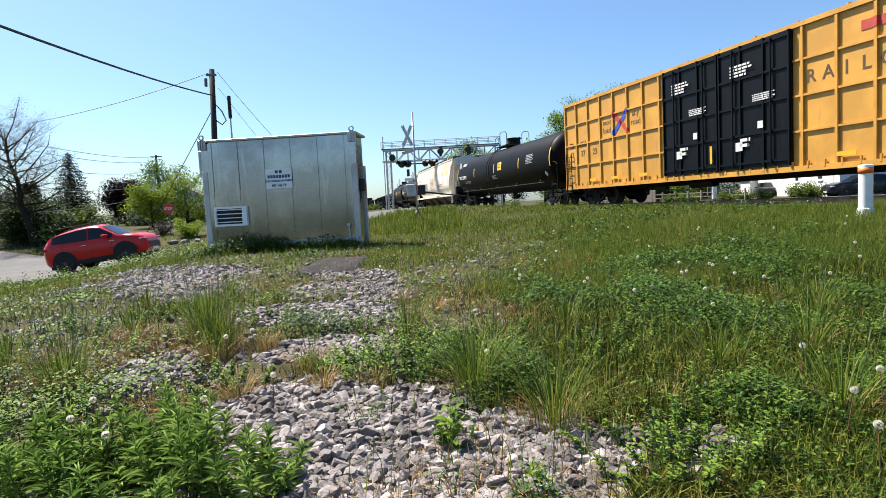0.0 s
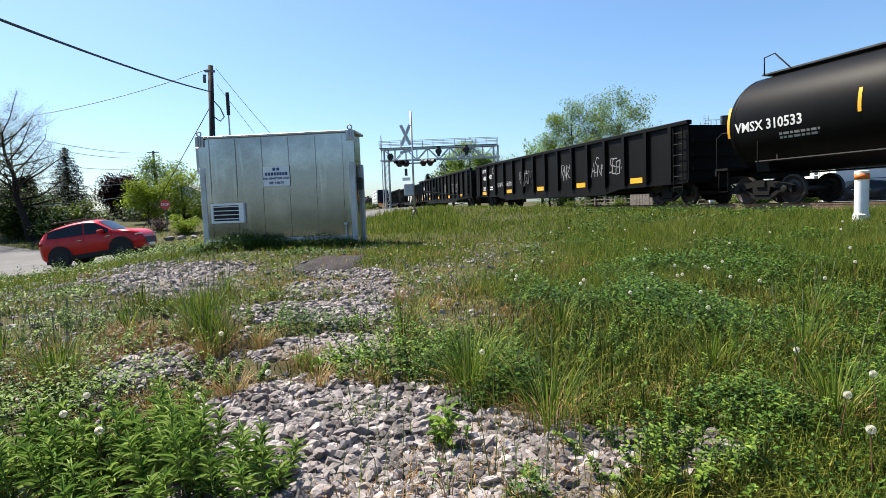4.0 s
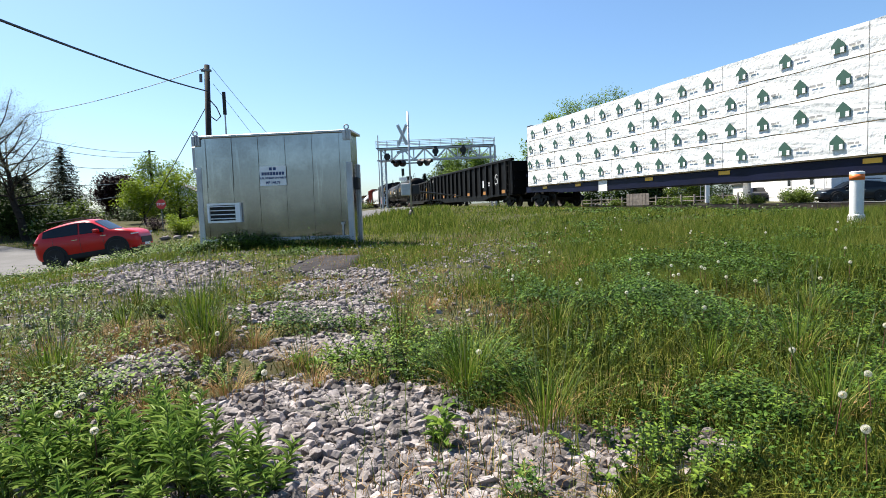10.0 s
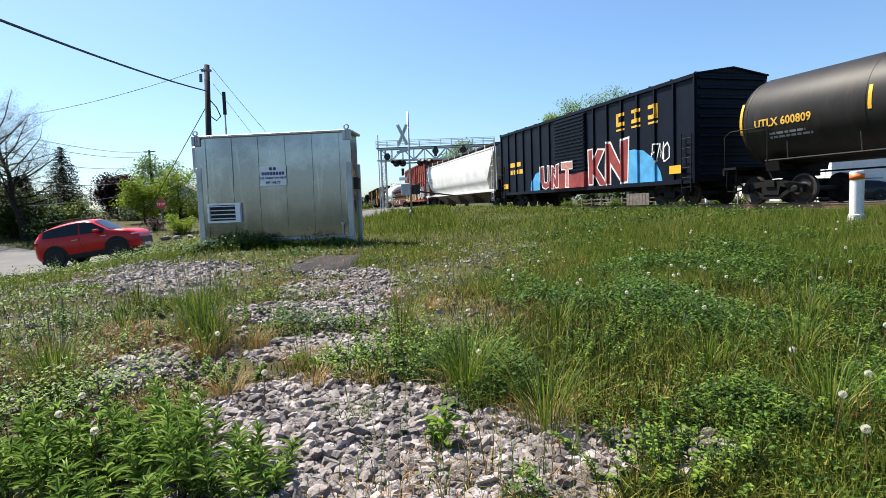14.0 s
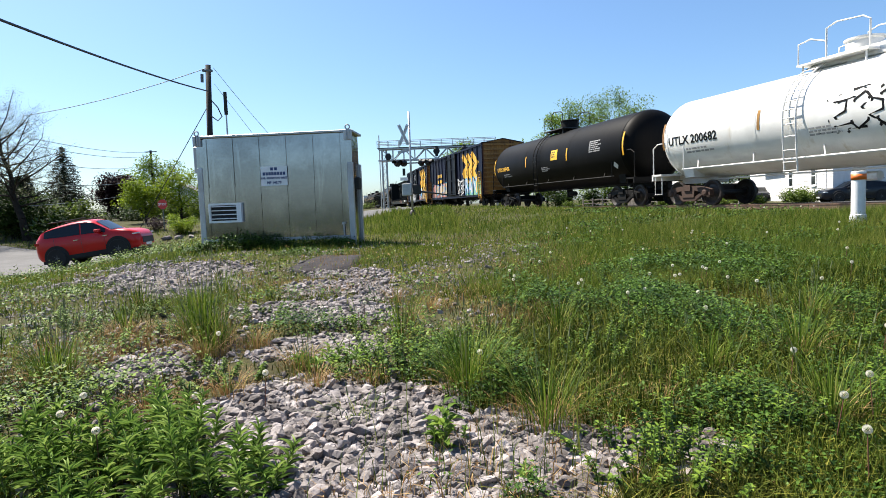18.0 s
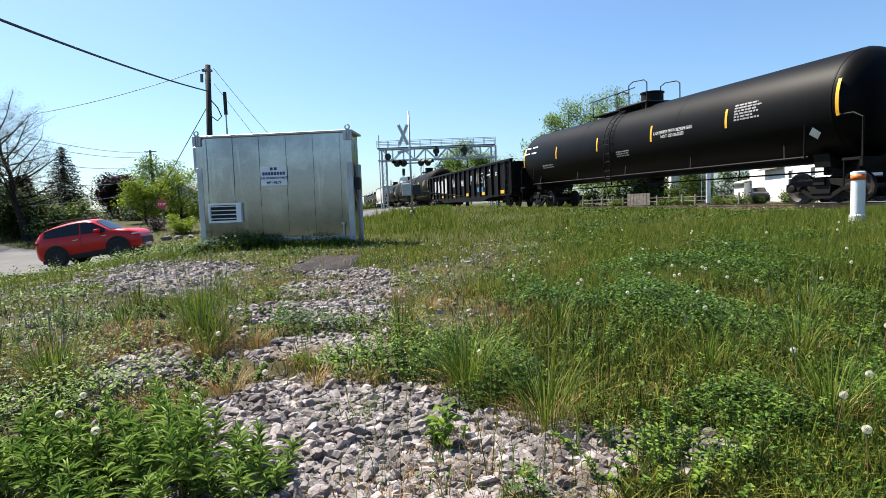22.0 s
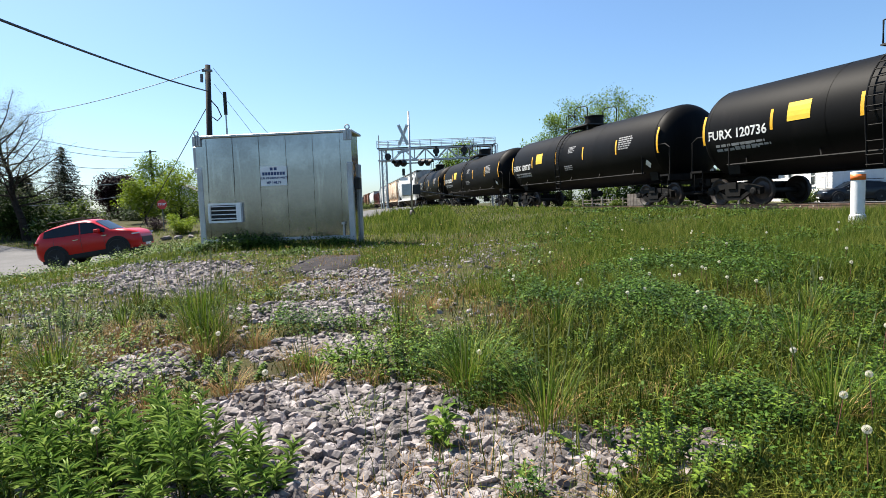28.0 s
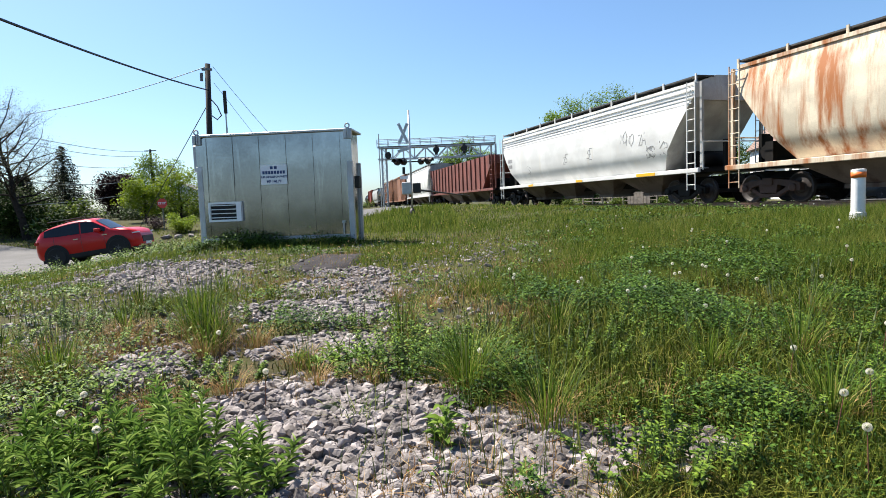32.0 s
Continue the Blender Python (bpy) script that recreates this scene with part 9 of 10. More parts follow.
def gravel():
    shapes = rock_shapes(8)
    data = []
    for bm in shapes:
        bm.verts.ensure_lookup_table()
        data.append((np.array([v.co[:] for v in bm.verts]), np.array([[v.index for v in f.verts] for f in bm.faces])))
    spots = []
    for cx, cy, rx, ry in GRAVEL:
        area = math.pi * rx * ry
        n = int(area * (1400 if cy < 3.6 else 800 if cy < 6.5 else 150))
        n = min(n, 2300)
        a, r = RNG.uniform(0, 2 * np.pi, n), np.sqrt(RNG.uniform(0, 1.25, n))
        spots.append(np.stack((cx + rx * r * np.cos(a), cy + ry * r * np.sin(a)), 1))
    spots = np.concatenate(spots)
    b = bare(spots[:, 0], spots[:, 1])
    spots = spots[(b > RNG.uniform(0.1, 0.9, len(b))) & (spots[:, 1] > 1.5)]
    stray_x, stray_y = scatter(3600, 1.9, 13, 1.2)
    keep = lush(stray_x, stray_y) < 0.4
    spots = np.concatenate((spots, np.stack((stray_x[keep], stray_y[keep]), 1)))
    spots = spots[~((np.abs(spots[:, 0] + 2.0) < 0.5) & (np.abs(spots[:, 1] - 10.2) < 1.2))]
    z, _ = ground_many(spots[:, 0], spots[:, 1])
    sizes = stone_size(len(spots)) * np.clip(1 + 0.05 * (spots[:, 1] - 3), 1, 1.5)
    lift = RNG.uniform(0.1, 0.9, len(spots)) * sizes
    near = (np.abs(spots[:, 0] + 0.15) < 0.62) & (spots[:, 1] > 2.0) & (spots[:, 1] < 2.75)
    order = np.where(near)[0][:300]
    single_ids = set(order.tolist())
    V, F, base = [], [], 0
    for i in range(len(spots)):
        if i in single_ids:
            continue
        v, f = data[i % 8]
        rot = np.array(Euler((RNG.uniform(-0.5, 0.5), RNG.uniform(-0.5, 0.5), RNG.uniform(0, 6.28))).to_matrix())
        sc = np.array([RNG.uniform(0.8, 1.4), RNG.uniform(0.7, 1.0), RNG.uniform(0.7, 1.1)])
        V.append((v * sc) @ rot.T * sizes[i] + np.array([spots[i, 0], spots[i, 1], z[i] + lift[i]]))
        F.append(f + base)
        base += len(v)
    me = raw_mesh(np.concatenate(V), np.concatenate(F).ravel(), np.full(sum(len(f) for f in F), 3), M["stone"])
    bed = tagged(new("gravel", me), "loose grey crushed stones lying in patches on the soil", "gravel", kind="stuff")
    shared = [mesh_of(bm, M["stone_part"]) for bm in shapes]
    for i in order:
        m = Matrix.LocRotScale((spots[i, 0], spots[i, 1], z[i] + lift[i]), Euler((RNG.uniform(-0.5, 0.5), RNG.uniform(-0.5, 0.5), RNG.uniform(0, 6.28))),
                               Vector((RNG.uniform(0.8, 1.4), RNG.uniform(0.7, 1.0), RNG.uniform(0.7, 1.1))) * float(sizes[i]))
        part("stone", shared[i % 8], None, bed, m=m)


def bare_sheet():
    """Stony earth under the loose stones, in the bare patches."""
    c = 0.07
    gx, gy = np.meshgrid(np.arange(-8.5, 1.3, c), np.arange(1.4, 13.6, c))
    keep = bare(gx.ravel(), gy.ravel()) > 0.3
    x, y = gx.ravel()[keep], gy.ravel()[keep]
    off = np.array([[0, 0], [c, 0], [c, c], [0, c]])
    px = (x[:, None] + off[:, 0]).ravel()
    py = (y[:, None] + off[:, 1]).ravel()
    z = np.array([ground_z(a, b) for a, b in zip(px, py)]) + 0.008
    me = raw_mesh(np.stack((px, py, z), 1), np.arange(len(px)), np.full(len(x), 4), M["stony_earth"])
    return tagged(new("bare_ground", me), "stony grey earth in the bare patches", "ground", kind="structure")


mat("stony_earth", (0.29, 0.265, 0.24), 0.95, vary=0.8, scale=22, grain=75, bump=0.9, color2=(0.15, 0.13, 0.115), spec=0.1, bump_dist=0.02)
bare_sheet()
gravel()


def fine_gravel(n):
    """Small chippings over the whole stony side, thickest round the bare patches."""
    x, y = scatter(n, 1.9, 13.5, 1.05)
    thin = np.clip(0.35 + 0.5 * field_noise(x, y, 2.6, 81) + 0.3 * field_noise(x, y, 7.0, 82), 0, 1)
    keep = (RNG.uniform(0, 1, n) < np.maximum(0.95 * bare(x, y), 0.55 * thin * (lush(x, y) < 0.3))) & (road_near(x, y) > 3.4)
    keep &= ~((np.abs(x + 2.0) < 0.5) & (np.abs(y - 10.2) < 1.2))
    x, y = x[keep], y[keep]
    z, _ = ground_many(x, y)
    k = len(x)
    size = (0.006 + 0.0016 * y) * RNG.uniform(0.5, 1.5, k)
    corner = np.array([(1, 0, 0), (0, 1, 0), (-1, 0, 0), (0, -1, 0), (0, 0, 0.8), (0, 0, -0.8)])
    a = RNG.uniform(0, 6.28, k)
    jit = RNG.uniform(0.6, 1.25, (k, 6, 1)) * corner[None] + RNG.uniform(-0.25, 0.25, (k, 6, 3))
    c, s_ = np.cos(a)[:, None], np.sin(a)[:, None]
    v = np.stack((jit[:, :, 0] * c - jit[:, :, 1] * s_, jit[:, :, 0] * s_ + jit[:, :, 1] * c, jit[:, :, 2]), 2) * size[:, None, None]
    v += np.stack((x, y, z + 0.3 * size + 0.01), 1)[:, None, :]
    tri = np.array([(0, 1, 4), (1, 2, 4), (2, 3, 4), (3, 0, 4)])
    idx = (np.arange(k)[:, None, None] * 6 + tri[None]).ravel()
    me = raw_mesh(v.reshape(-1, 3), idx, np.full(k * 4, 3), M["stone"])
    return tagged(new("stone_chippings", me), "fine pale stone chippings strewn over the soil", "gravel", kind="stuff")


fine_gravel(90000)


# ---- single plants near the camera ----
def arching(n, length, spread, width, seed, erect=0.55):
    """Long blades of one tuft, in its own space."""
    r = np.random.default_rng(seed)
    V, I, S = [], [], []
    b = 0
    for k in range(n):
        a = r.uniform(0, 2 * np.pi)
        L = length * r.uniform(0.5, 1.1)
        out = r.uniform(0.1, 1.0) * (1 - erect) * 1.6
        w = width * r.uniform(0.6, 1.2)
        side = np.array([-np.sin(a), np.cos(a), 0]) * w / 2
        d = np.array([np.cos(a), np.sin(a), 0])
        root = d * r.uniform(0, spread)
        pts = [root + d * L * out * t ** 1.8 + np.array([0, 0, L * (t - 0.38 * out * t ** 3)]) for t in (0, 0.33, 0.66, 0.88, 1.0)]
        for j, p in enumerate(pts):
            if j < 4:
                V += [p - side * (1 - 0.18 * j), p + side * (1 - 0.18 * j)]
            else:
                V += [p]
        for j in range(3):
            I += [b + 2 * j, b + 2 * j + 1, b + 2 * j + 3, b + 2 * j + 2]
            S.append(4)
        I += [b + 6, b + 7, b + 8]
        S.append(3)
        b += 9
    return raw_mesh(np.array(V), np.array(I), np.array(S), M["tussock"])


def tussock(x, y, length, n, seed, label="arching green grass tussock with dry lower blades", erect=0.55, stalks=8):
    root = thing("grass_tussock", label, "grass tussock", pose(x, y, ground_z(x, y) - 0.01), group="grass tussocks in the verge")
    part("tuft", arching(n, length, 0.15, 0.0056, seed, erect - 0.1), None, root)
    me = arching(n // 2, length * 0.5, 0.13, 0.0045, seed + 1, 0.15)
    me.materials[0] = M["grass_dry"]
    part("dry_tuft", me, None, root)
    r = random.Random(seed)
    bm = bmesh.new()
    for _ in range(stalks):
        a, q, h = r.uniform(0, 6.28), r.uniform(0.02, 0.14), length * r.uniform(1.0, 1.35)
        p = Vector((q * math.cos(a), q * math.sin(a), 0))
        t = p * 2.2 + Vector((0, 0, h))
        rod(bm, p, t, 0.0016, 4, 0.001)
        rod(bm, t - (t - p).normalized() * 0.07, t, 0.0045, 5, 0.0015)
    part("seed_stalk", bm, M["stalk"], root)


for i, (x, y, L, n, e, s) in enumerate(((-1.96, 4.6, 0.62, 200, 0.7, 16), (-1.78, 4.5, 0.42, 120, 0.6, 8), (-2.1, 4.75, 0.5, 120, 0.65, 8), (-3.3, 4.2, 0.36, 140, 0.6, 5), (-2.62, 3.7, 0.36, 120, 0.6, 5), (0.10, 3.12, 0.45, 260, 0.45, 5), (0.44, 2.62, 0.42, 150, 0.55, 4), (-2.45, 3.6, 0.46, 150, 0.55, 8), (0.2, 3.35, 0.42, 120, 0.4, 4),
                                         (-0.47, 2.86, 0.16, 60, 0.3, 1), (-1.75, 4.2, 0.35, 70, 0.6, 5), (-0.35, 4.3, 0.5, 80, 0.7, 10), (1.75, 2.6, 0.38, 110, 0.5, 4), (2.2, 3.6, 0.42, 120, 0.55, 5),
                                         (1.5, 3.3, 0.36, 90, 0.5, 4), (-2.9, 5.2, 0.35, 90, 0.6, 6), (-3.4, 6.4, 0.4, 90, 0.6, 6), (-2.6, 6.8, 0.42, 90, 0.7, 7), (0.85, 4.4, 0.38, 90, 0.5, 5),
                                         (2.9, 4.6, 0.42, 110, 0.55, 7), (-0.9, 3.75, 0.2, 60, 0.5, 8), (1.95, 1.95, 0.34, 90, 0.4, 2))):
    tussock(x, y, L, n, 200 + i, erect=e, stalks=s)


def dry_tuft(x, y, length, n, seed):
    root = thing("dry_grass_tuft", "low tuft of straw-coloured dead grass at the gravel edge", "grass tuft", pose(x, y, ground_z(x, y) - 0.01), group="dry tufts at the gravel edge")
    me = arching(n, length, 0.13, 0.0045, seed, 0.3)
    me.materials[0] = M["grass_dry"]
    part("dead_blades", me, None, root)
    part("green_blades", arching(n // 4, length * 0.9, 0.1, 0.0045, seed + 1, 0.5), None, root)


for i, (x, y, L, n) in enumerate(((-0.78, 3.35, 0.17, 110), (-0.48, 3.42, 0.14, 90), (-1.25, 3.25, 0.18, 110), (-1.0, 3.75, 0.2, 110), (0.52, 2.72, 0.18, 130), (0.72, 2.55, 0.15, 100), (0.3, 2.9, 0.16, 110), (-1.75, 4.1, 0.22, 120), (-1.45, 4.35, 0.2, 110),
                                  (-2.5, 3.45, 0.18, 100), (-0.3, 5.0, 0.2, 110), (-0.15, 5.6, 0.2, 110), (-1.62, 3.05, 0.14, 80), (1.0, 2.75, 0.16, 100), (-2.75, 4.9, 0.18, 90), (-0.55, 6.2, 0.2, 90))):
    dry_tuft(x, y, L, n, 600 + 2 * i)


def lance_leaf(L, w):
    """One lance-shaped leaf along +x, arched and folded."""
    pts = []
    for t, k in ((0, 0.08), (0.2, 0.75), (0.45, 1.0), (0.75, 0.6), (1.0, 0.02)):
        z = 0.12 * L * math.sin(t * 2.2) - 0.25 * L * t * t
        pts.append(((t * L, -k * w / 2, z + 0.14 * k * w), (t * L, 0, z), (t * L, k * w / 2, z + 0.14 * k * w)))
    return np.array(pts).reshape(-1, 3)


def leafy_weed(x, y, h, stems, seed, label, leaf_len=0.09, leaf_w=0.018, per=26, material="weed_leaf", spread=0.16, name="leafy_weed", rise=0.75):
    r = np.random.default_rng(seed)
    root = thing(name, label, "weed", pose(x, y, ground_z(x, y) - 0.01), group="leafy weeds in the gravel")
    shape = lance_leaf(1.0, 1.0)
    V, I, S, b = [], [], [], 0
    for _ in range(stems):
        a, q = r.uniform(0, 6.28), spread * math.sqrt(r.uniform(0, 1))
        p0 = np.array([q * math.cos(a), q * math.sin(a), 0])
        hh = h * r.uniform(0.6, 1.1)
        p1 = p0 * 1.5 + np.array([r.uniform(-0.05, 0.05), r.uniform(-0.05, 0.05), hh])
        bm = bmesh.new()
        rod(bm, p0, p1, 0.0032, 5, 0.0016)
        part("stem", bm, M["stalk"], root)
        for j in range(per):
            t = 0.15 + 0.85 * (j / per) ** 0.8
            c = p0 + (p1 - p0) * t
            ang = j * 2.4 + r.uniform(-0.3, 0.3)
            L = leaf_len * r.uniform(0.7, 1.15) * (1.15 - 0.55 * t)
            tilt = -0.15 - rise * t + r.uniform(-0.2, 0.2)
            R = np.array((Matrix.Rotation(ang, 3, "Z") @ Matrix.Rotation(tilt, 3, "Y")))
            V.append((shape * np.array([L, leaf_w * (L / leaf_len), L])) @ R.T + c)
            for k in range(4):
                o = b + 3 * k
                I += [o, o + 1, o + 4, o + 3, o + 1, o + 2, o + 5, o + 4]
                S += [4, 4]
            b += 15
    part("foliage", raw_mesh(np.concatenate(V), np.array(I), np.array(S), M[material], True), None, root)


BL = "lush green weed with narrow pointed leaves beside the gravel"
for i, (x, y, h, n) in enumerate(((-1.42, 2.2, 0.26, 12), (-1.18, 2.35, 0.32, 13), (-1.02, 2.25, 0.28, 12), (-0.8, 2.15, 0.2, 8), (-1.62, 2.35, 0.24, 10), (-1.3, 2.6, 0.26, 8), (-1.75, 2.15, 0.26, 9), (-1.2, 2.02, 0.2, 9),
                                   (-2.1, 2.75, 0.25, 7))):
    leafy_weed(x, y, h, n, 300 + i, BL, 0.105, 0.015, 28)
BR = "bushy green weed with small broad leaves at the gravel edge"
for i, (x, y, h, n) in enumerate(((0.72, 2.12, 0.2, 16), (0.95, 2.2, 0.26, 16), (0.85, 1.98, 0.16, 12), (0.75, 2.45, 0.16, 8), (1.5, 2.7, 0.24, 12), (1.25, 3.0, 0.24, 10),
                                   (0.9, 3.6, 0.26, 12), (-0.25, 3.65, 0.3, 14), (-0.45, 3.9, 0.26, 10), (0.35, 4.3, 0.24, 12), (1.7, 4.6, 0.3, 14), (1.3, 5.3, 0.3, 14), (1.9, 6.4, 0.34, 16), (-0.65, 3.6, 0.14, 6), (2.3, 3.0, 0.26, 12), (1.9, 3.7, 0.28, 12), (2.7, 3.9, 0.26, 12), (2.0, 5.4, 0.3, 14), (2.9, 5.8, 0.3, 14), (1.2, 4.0, 0.26, 10), (0.6, 5.6, 0.28, 12), (3.4, 4.6, 0.3, 12),
                                   (1.05, 6.4, 0.28, 12), (2.55, 2.5, 0.24, 10), (-2.4, 5.0, 0.2, 14), (-2.05, 5.25, 0.22, 14), (-1.75, 5.4, 0.18, 12), (-2.7, 4.5, 0.2, 14), (-3.3, 5.1, 0.24, 14), (-3.6, 4.7, 0.2, 12),
                                   (-3.9, 5.7, 0.22, 12), (-2.2, 3.2, 0.2, 12), (-2.55, 3.1, 0.22, 12), (-1.55, 3.6, 0.18, 10), (-1.35, 3.45, 0.16, 10), (-0.75, 4.9, 0.18, 10), (-2.9, 5.9, 0.22, 12), (-0.05, 3.9, 0.24, 12), (0.15, 3.7, 0.26, 14))):
    leafy_weed(x, y, h * 0.85, n, 330 + i, BR, 0.042, 0.023, 28, "weed_low", 0.22, rise=0.25)
leafy_weed(-0.06, 2.44, 0.22, 3, 360, "young sapling with broad yellow-green leaves in the gravel", 0.1, 0.046, 9, "leaf_spring", 0.03, "tree_seedling", rise=0.3)
leafy_weed(0.02, 2.5, 0.16, 5, 361, BR, 0.05, 0.02, 18, "weed_leaf", 0.08)
leafy_weed(-0.85, 3.75, 0.1, 8, 362, "flat green weed rosettes with dry stems", 0.1, 0.028, 10, "weed_leaf", 0.2)
leafy_weed(0.25, 2.1, 0.08, 4, 363, BR, 0.05, 0.02, 12, "weed_leaf", 0.06)


def dandelion():
    root = thing("dandelion", "white dandelion seed head on a thin stalk", "dandelion", pose(0, 0, -20), group="dandelion seed heads")
    bm = bmesh.new()
    rod(bm, (0, 0, 0), (0.01, 0, 0.235), 0.0022, 5)
    part("stalk", bm, M["stalk_red"], root)
    bm = bmesh.new()
    n = 90
    for i in range(n):
        z = 1 - 2 * (i + 0.5) / n
        a = i * 2.39996
        q = math.sqrt(1 - z * z)
        d = Vector((q * math.cos(a), q * math.sin(a), z))
        c = Vector((0.01, 0, 0.25)) + d * 0.0135
        s = d.orthogonal().normalized()
        t = d.cross(s)
        for k in range(2):
            u = s if k == 0 else t
            bm.faces.new([bm.verts.new(v) for v in (c - u * 0.005, c + d * 0.003, c + u * 0.005, c - d * 0.002)])
    part("seed_head", bm, M["seed_white"], root)
    return root


DAND = ((-1.55, 3.87), (0.19, 3.15), (1.56, 4.9), (1.75, 5.06), (1.3, 5.51), (2.11, 4.83), (1.84, 4.15), (2.67, 5.44), (3.33, 5.1), (3.95, 5.64), (1.57, 2.32), (1.89, 2.53), (1.77, 2.97), (2.28, 5.73),
        (-0.7, 4.48), (-0.7, 4.83), (-0.62, 3.62), (-0.97, 2.98), (-1.17, 2.63), (-1.74, 2.65), (-1.65, 2.44), (-1.41, 2.26), (0.75, 6.17), (-1.65, 4.43), (1.46, 1.97), (2.7, 5.94), (2.59, 3.42), (-0.94, 7.72),
        (0.74, 6.64), (2.8, 5.18))
first = dandelion()
first.matrix_world = pose(DAND[0][0], DAND[0][1], ground_z(*DAND[0]) - 0.02)
for i, (x, y) in enumerate(DAND[1:]):
    copy_thing(first, pose(x, y, ground_z(x, y) - 0.02, random.uniform(-6, 6), random.uniform(-6, 6), random.uniform(0, 360)))
for i in range(30):
    y = random.uniform(5.5, 15)
    x = random.uniform(-0.1, 0.7) * y
    copy_thing(first, pose(x, y, ground_z(x, y) - 0.02, random.uniform(-8, 8), random.uniform(-8, 8), random.uniform(0, 360)))


# ---- trees ----
def crown_leaves(centres, radius, n, size, material, slim=0.6, squash=0.8):
    c = np.array(centres)[RNG.integers(0, len(centres), n)]
    d = RNG.normal(size=(n, 3))
    d /= np.linalg.norm(d, axis=1)[:, None]
    r = np.array(radius) * RNG.uniform(0.15, 1.0, n) ** 0.5
    pos = c + d * r[:, None] * np.array([1, 1, squash])
    return raw_mesh(*leaves(pos, size * RNG.uniform(0.6, 1.3, n), 1.2, slim), M[material])


def broad_tree(x, y, h, r, label, material, n=5000, leaf=0.22, bark="bark", trunk=0.3, low=0.25, seed=1, clump=None, tilt=(0, 0), limbs=13, name="tree", bare_tips=False):
    rng = random.Random(seed)
    g = ground_z(x, y)
    root = thing(name, label, "tree", pose(x, y, g))
    bm = bmesh.new()
    top = Vector((tilt[0], tilt[1], h * 0.72))
    mids = [Vector((0, 0, -0.2))] + [top * (i / 5) + Vector((rng.uniform(-1, 1), rng.uniform(-1, 1), 0)) * trunk * 0.7 for i in range(1, 6)]
    for i, (a, b) in enumerate(zip(mids, mids[1:])):
        rod(bm, a, b, trunk * (1 - 0.16 * i), 9, trunk * (1 - 0.16 * (i + 1)))
    part("trunk", bm, M[bark], root)
    tips = []
    for k in range(limbs):
        bm = bmesh.new()
        t = low + (1 - low) * (k + 0.5) / limbs
        seg = min(4, int(t * 5))
        s = mids[seg].lerp(mids[seg + 1], t * 5 - seg)
        a = k * 2.4 + rng.uniform(-0.4, 0.4)
        prof = math.sin(math.pi * min(1, 0.18 + 0.8 * (t - low) / (1 - low)))
        reach = r * (0.45 + 0.6 * prof) * rng.uniform(0.7, 1.1)
        e = s + Vector((math.cos(a) * reach, math.sin(a) * reach, h * rng.uniform(0.06, 0.28)))
        m = s.lerp(e, 0.5) + Vector((0, 0, -0.04 * h * rng.random()))
        w = trunk * 0.34 * (1.1 - 0.6 * t)
        rod(bm, s, m, w, 6, w * 0.7)
        rod(bm, m, e, w * 0.7, 6, w * 0.25)
        tips += [e, m.lerp(e, 0.5)]
        for q in range(4):
            st = m.lerp(e, rng.random())
            e2 = st + Vector((rng.uniform(-1, 1), rng.uniform(-1, 1), rng.uniform(-0.1, 0.9))) * reach * 0.45
            rod(bm, st, e2, w * 0.3, 5, w * 0.08)
            tips.append(e2)
            if bare_tips:
                for _ in range(5):
                    s3 = st.lerp(e2, rng.random())
                    e3 = s3 + Vector((rng.uniform(-1, 1), rng.uniform(-1, 1), rng.uniform(-0.2, 1))) * reach * 0.3
                    rod(bm, s3, e3, w * 0.14, 3, w * 0.05)
                    tips.append(e3)
                    for _ in range(2):
                        s4 = s3.lerp(e3, rng.uniform(0.3, 1))
                        rod(bm, s4, s4 + Vector((rng.uniform(-1, 1), rng.uniform(-1, 1), rng.uniform(-0.3, 1))) * reach * 0.16, w * 0.07, 3, w * 0.03)
        part("limb", bm, M[bark], root)
    tips.append(Vector((tilt[0], tilt[1], h * 0.9)))
    part("crown", crown_leaves([t[:] for t in tips], clump or r * 0.34, n, leaf, material), None, root)
    return root


def spruce(x, y, h, r, seed, label="dark blue-green spruce tree with drooping branches"):
    rng = np.random.default_rng(seed)
    root = thing("spruce_tree", label, "tree", pose(x, y, ground_z(x, y)))
    bm = bmesh.new()
    rod(bm, (0, 0, 0), (0, 0, h), 0.16, 7, 0.02)
    part("trunk", bm, M["bark"], root)
    pos, bmL = [], bmesh.new()
    tiers = 26
    for k in range(tiers):
        t = k / tiers
        z = h * (0.08 + 0.92 * t)
        R = r * (1 - t) ** 0.85 * rng.uniform(0.85, 1.12) + 0.12
        nb = max(4, int(11 * (1 - t) + 4))
        for j in range(nb):
            a = 2 * np.pi * j / nb + rng.uniform(-0.3, 0.3) + k
            L = R * rng.uniform(0.75, 1.1)
            tip = Vector((math.cos(a) * L, math.sin(a) * L, z - 0.22 * L + 0.12 * L))
            rod(bmL, (0, 0, z), tip, 0.02, 4, 0.008)
            m = int(22 + 76 * L / r)
            for q in rng.uniform(0.1, 1.0, m):
                w = 0.16 * L * (1.1 - q)
                pos.append((math.cos(a) * L * q + rng.normal() * (w + 0.05), math.sin(a) * L * q + rng.normal() * (w + 0.05), z - 0.1 * L * q - abs(rng.normal()) * 0.13))
    part("branch_whorl", bmL, M["bark"], root)
    pos = np.array(pos)
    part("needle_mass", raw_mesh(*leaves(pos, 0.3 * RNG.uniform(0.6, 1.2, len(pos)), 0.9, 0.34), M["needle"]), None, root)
    return root


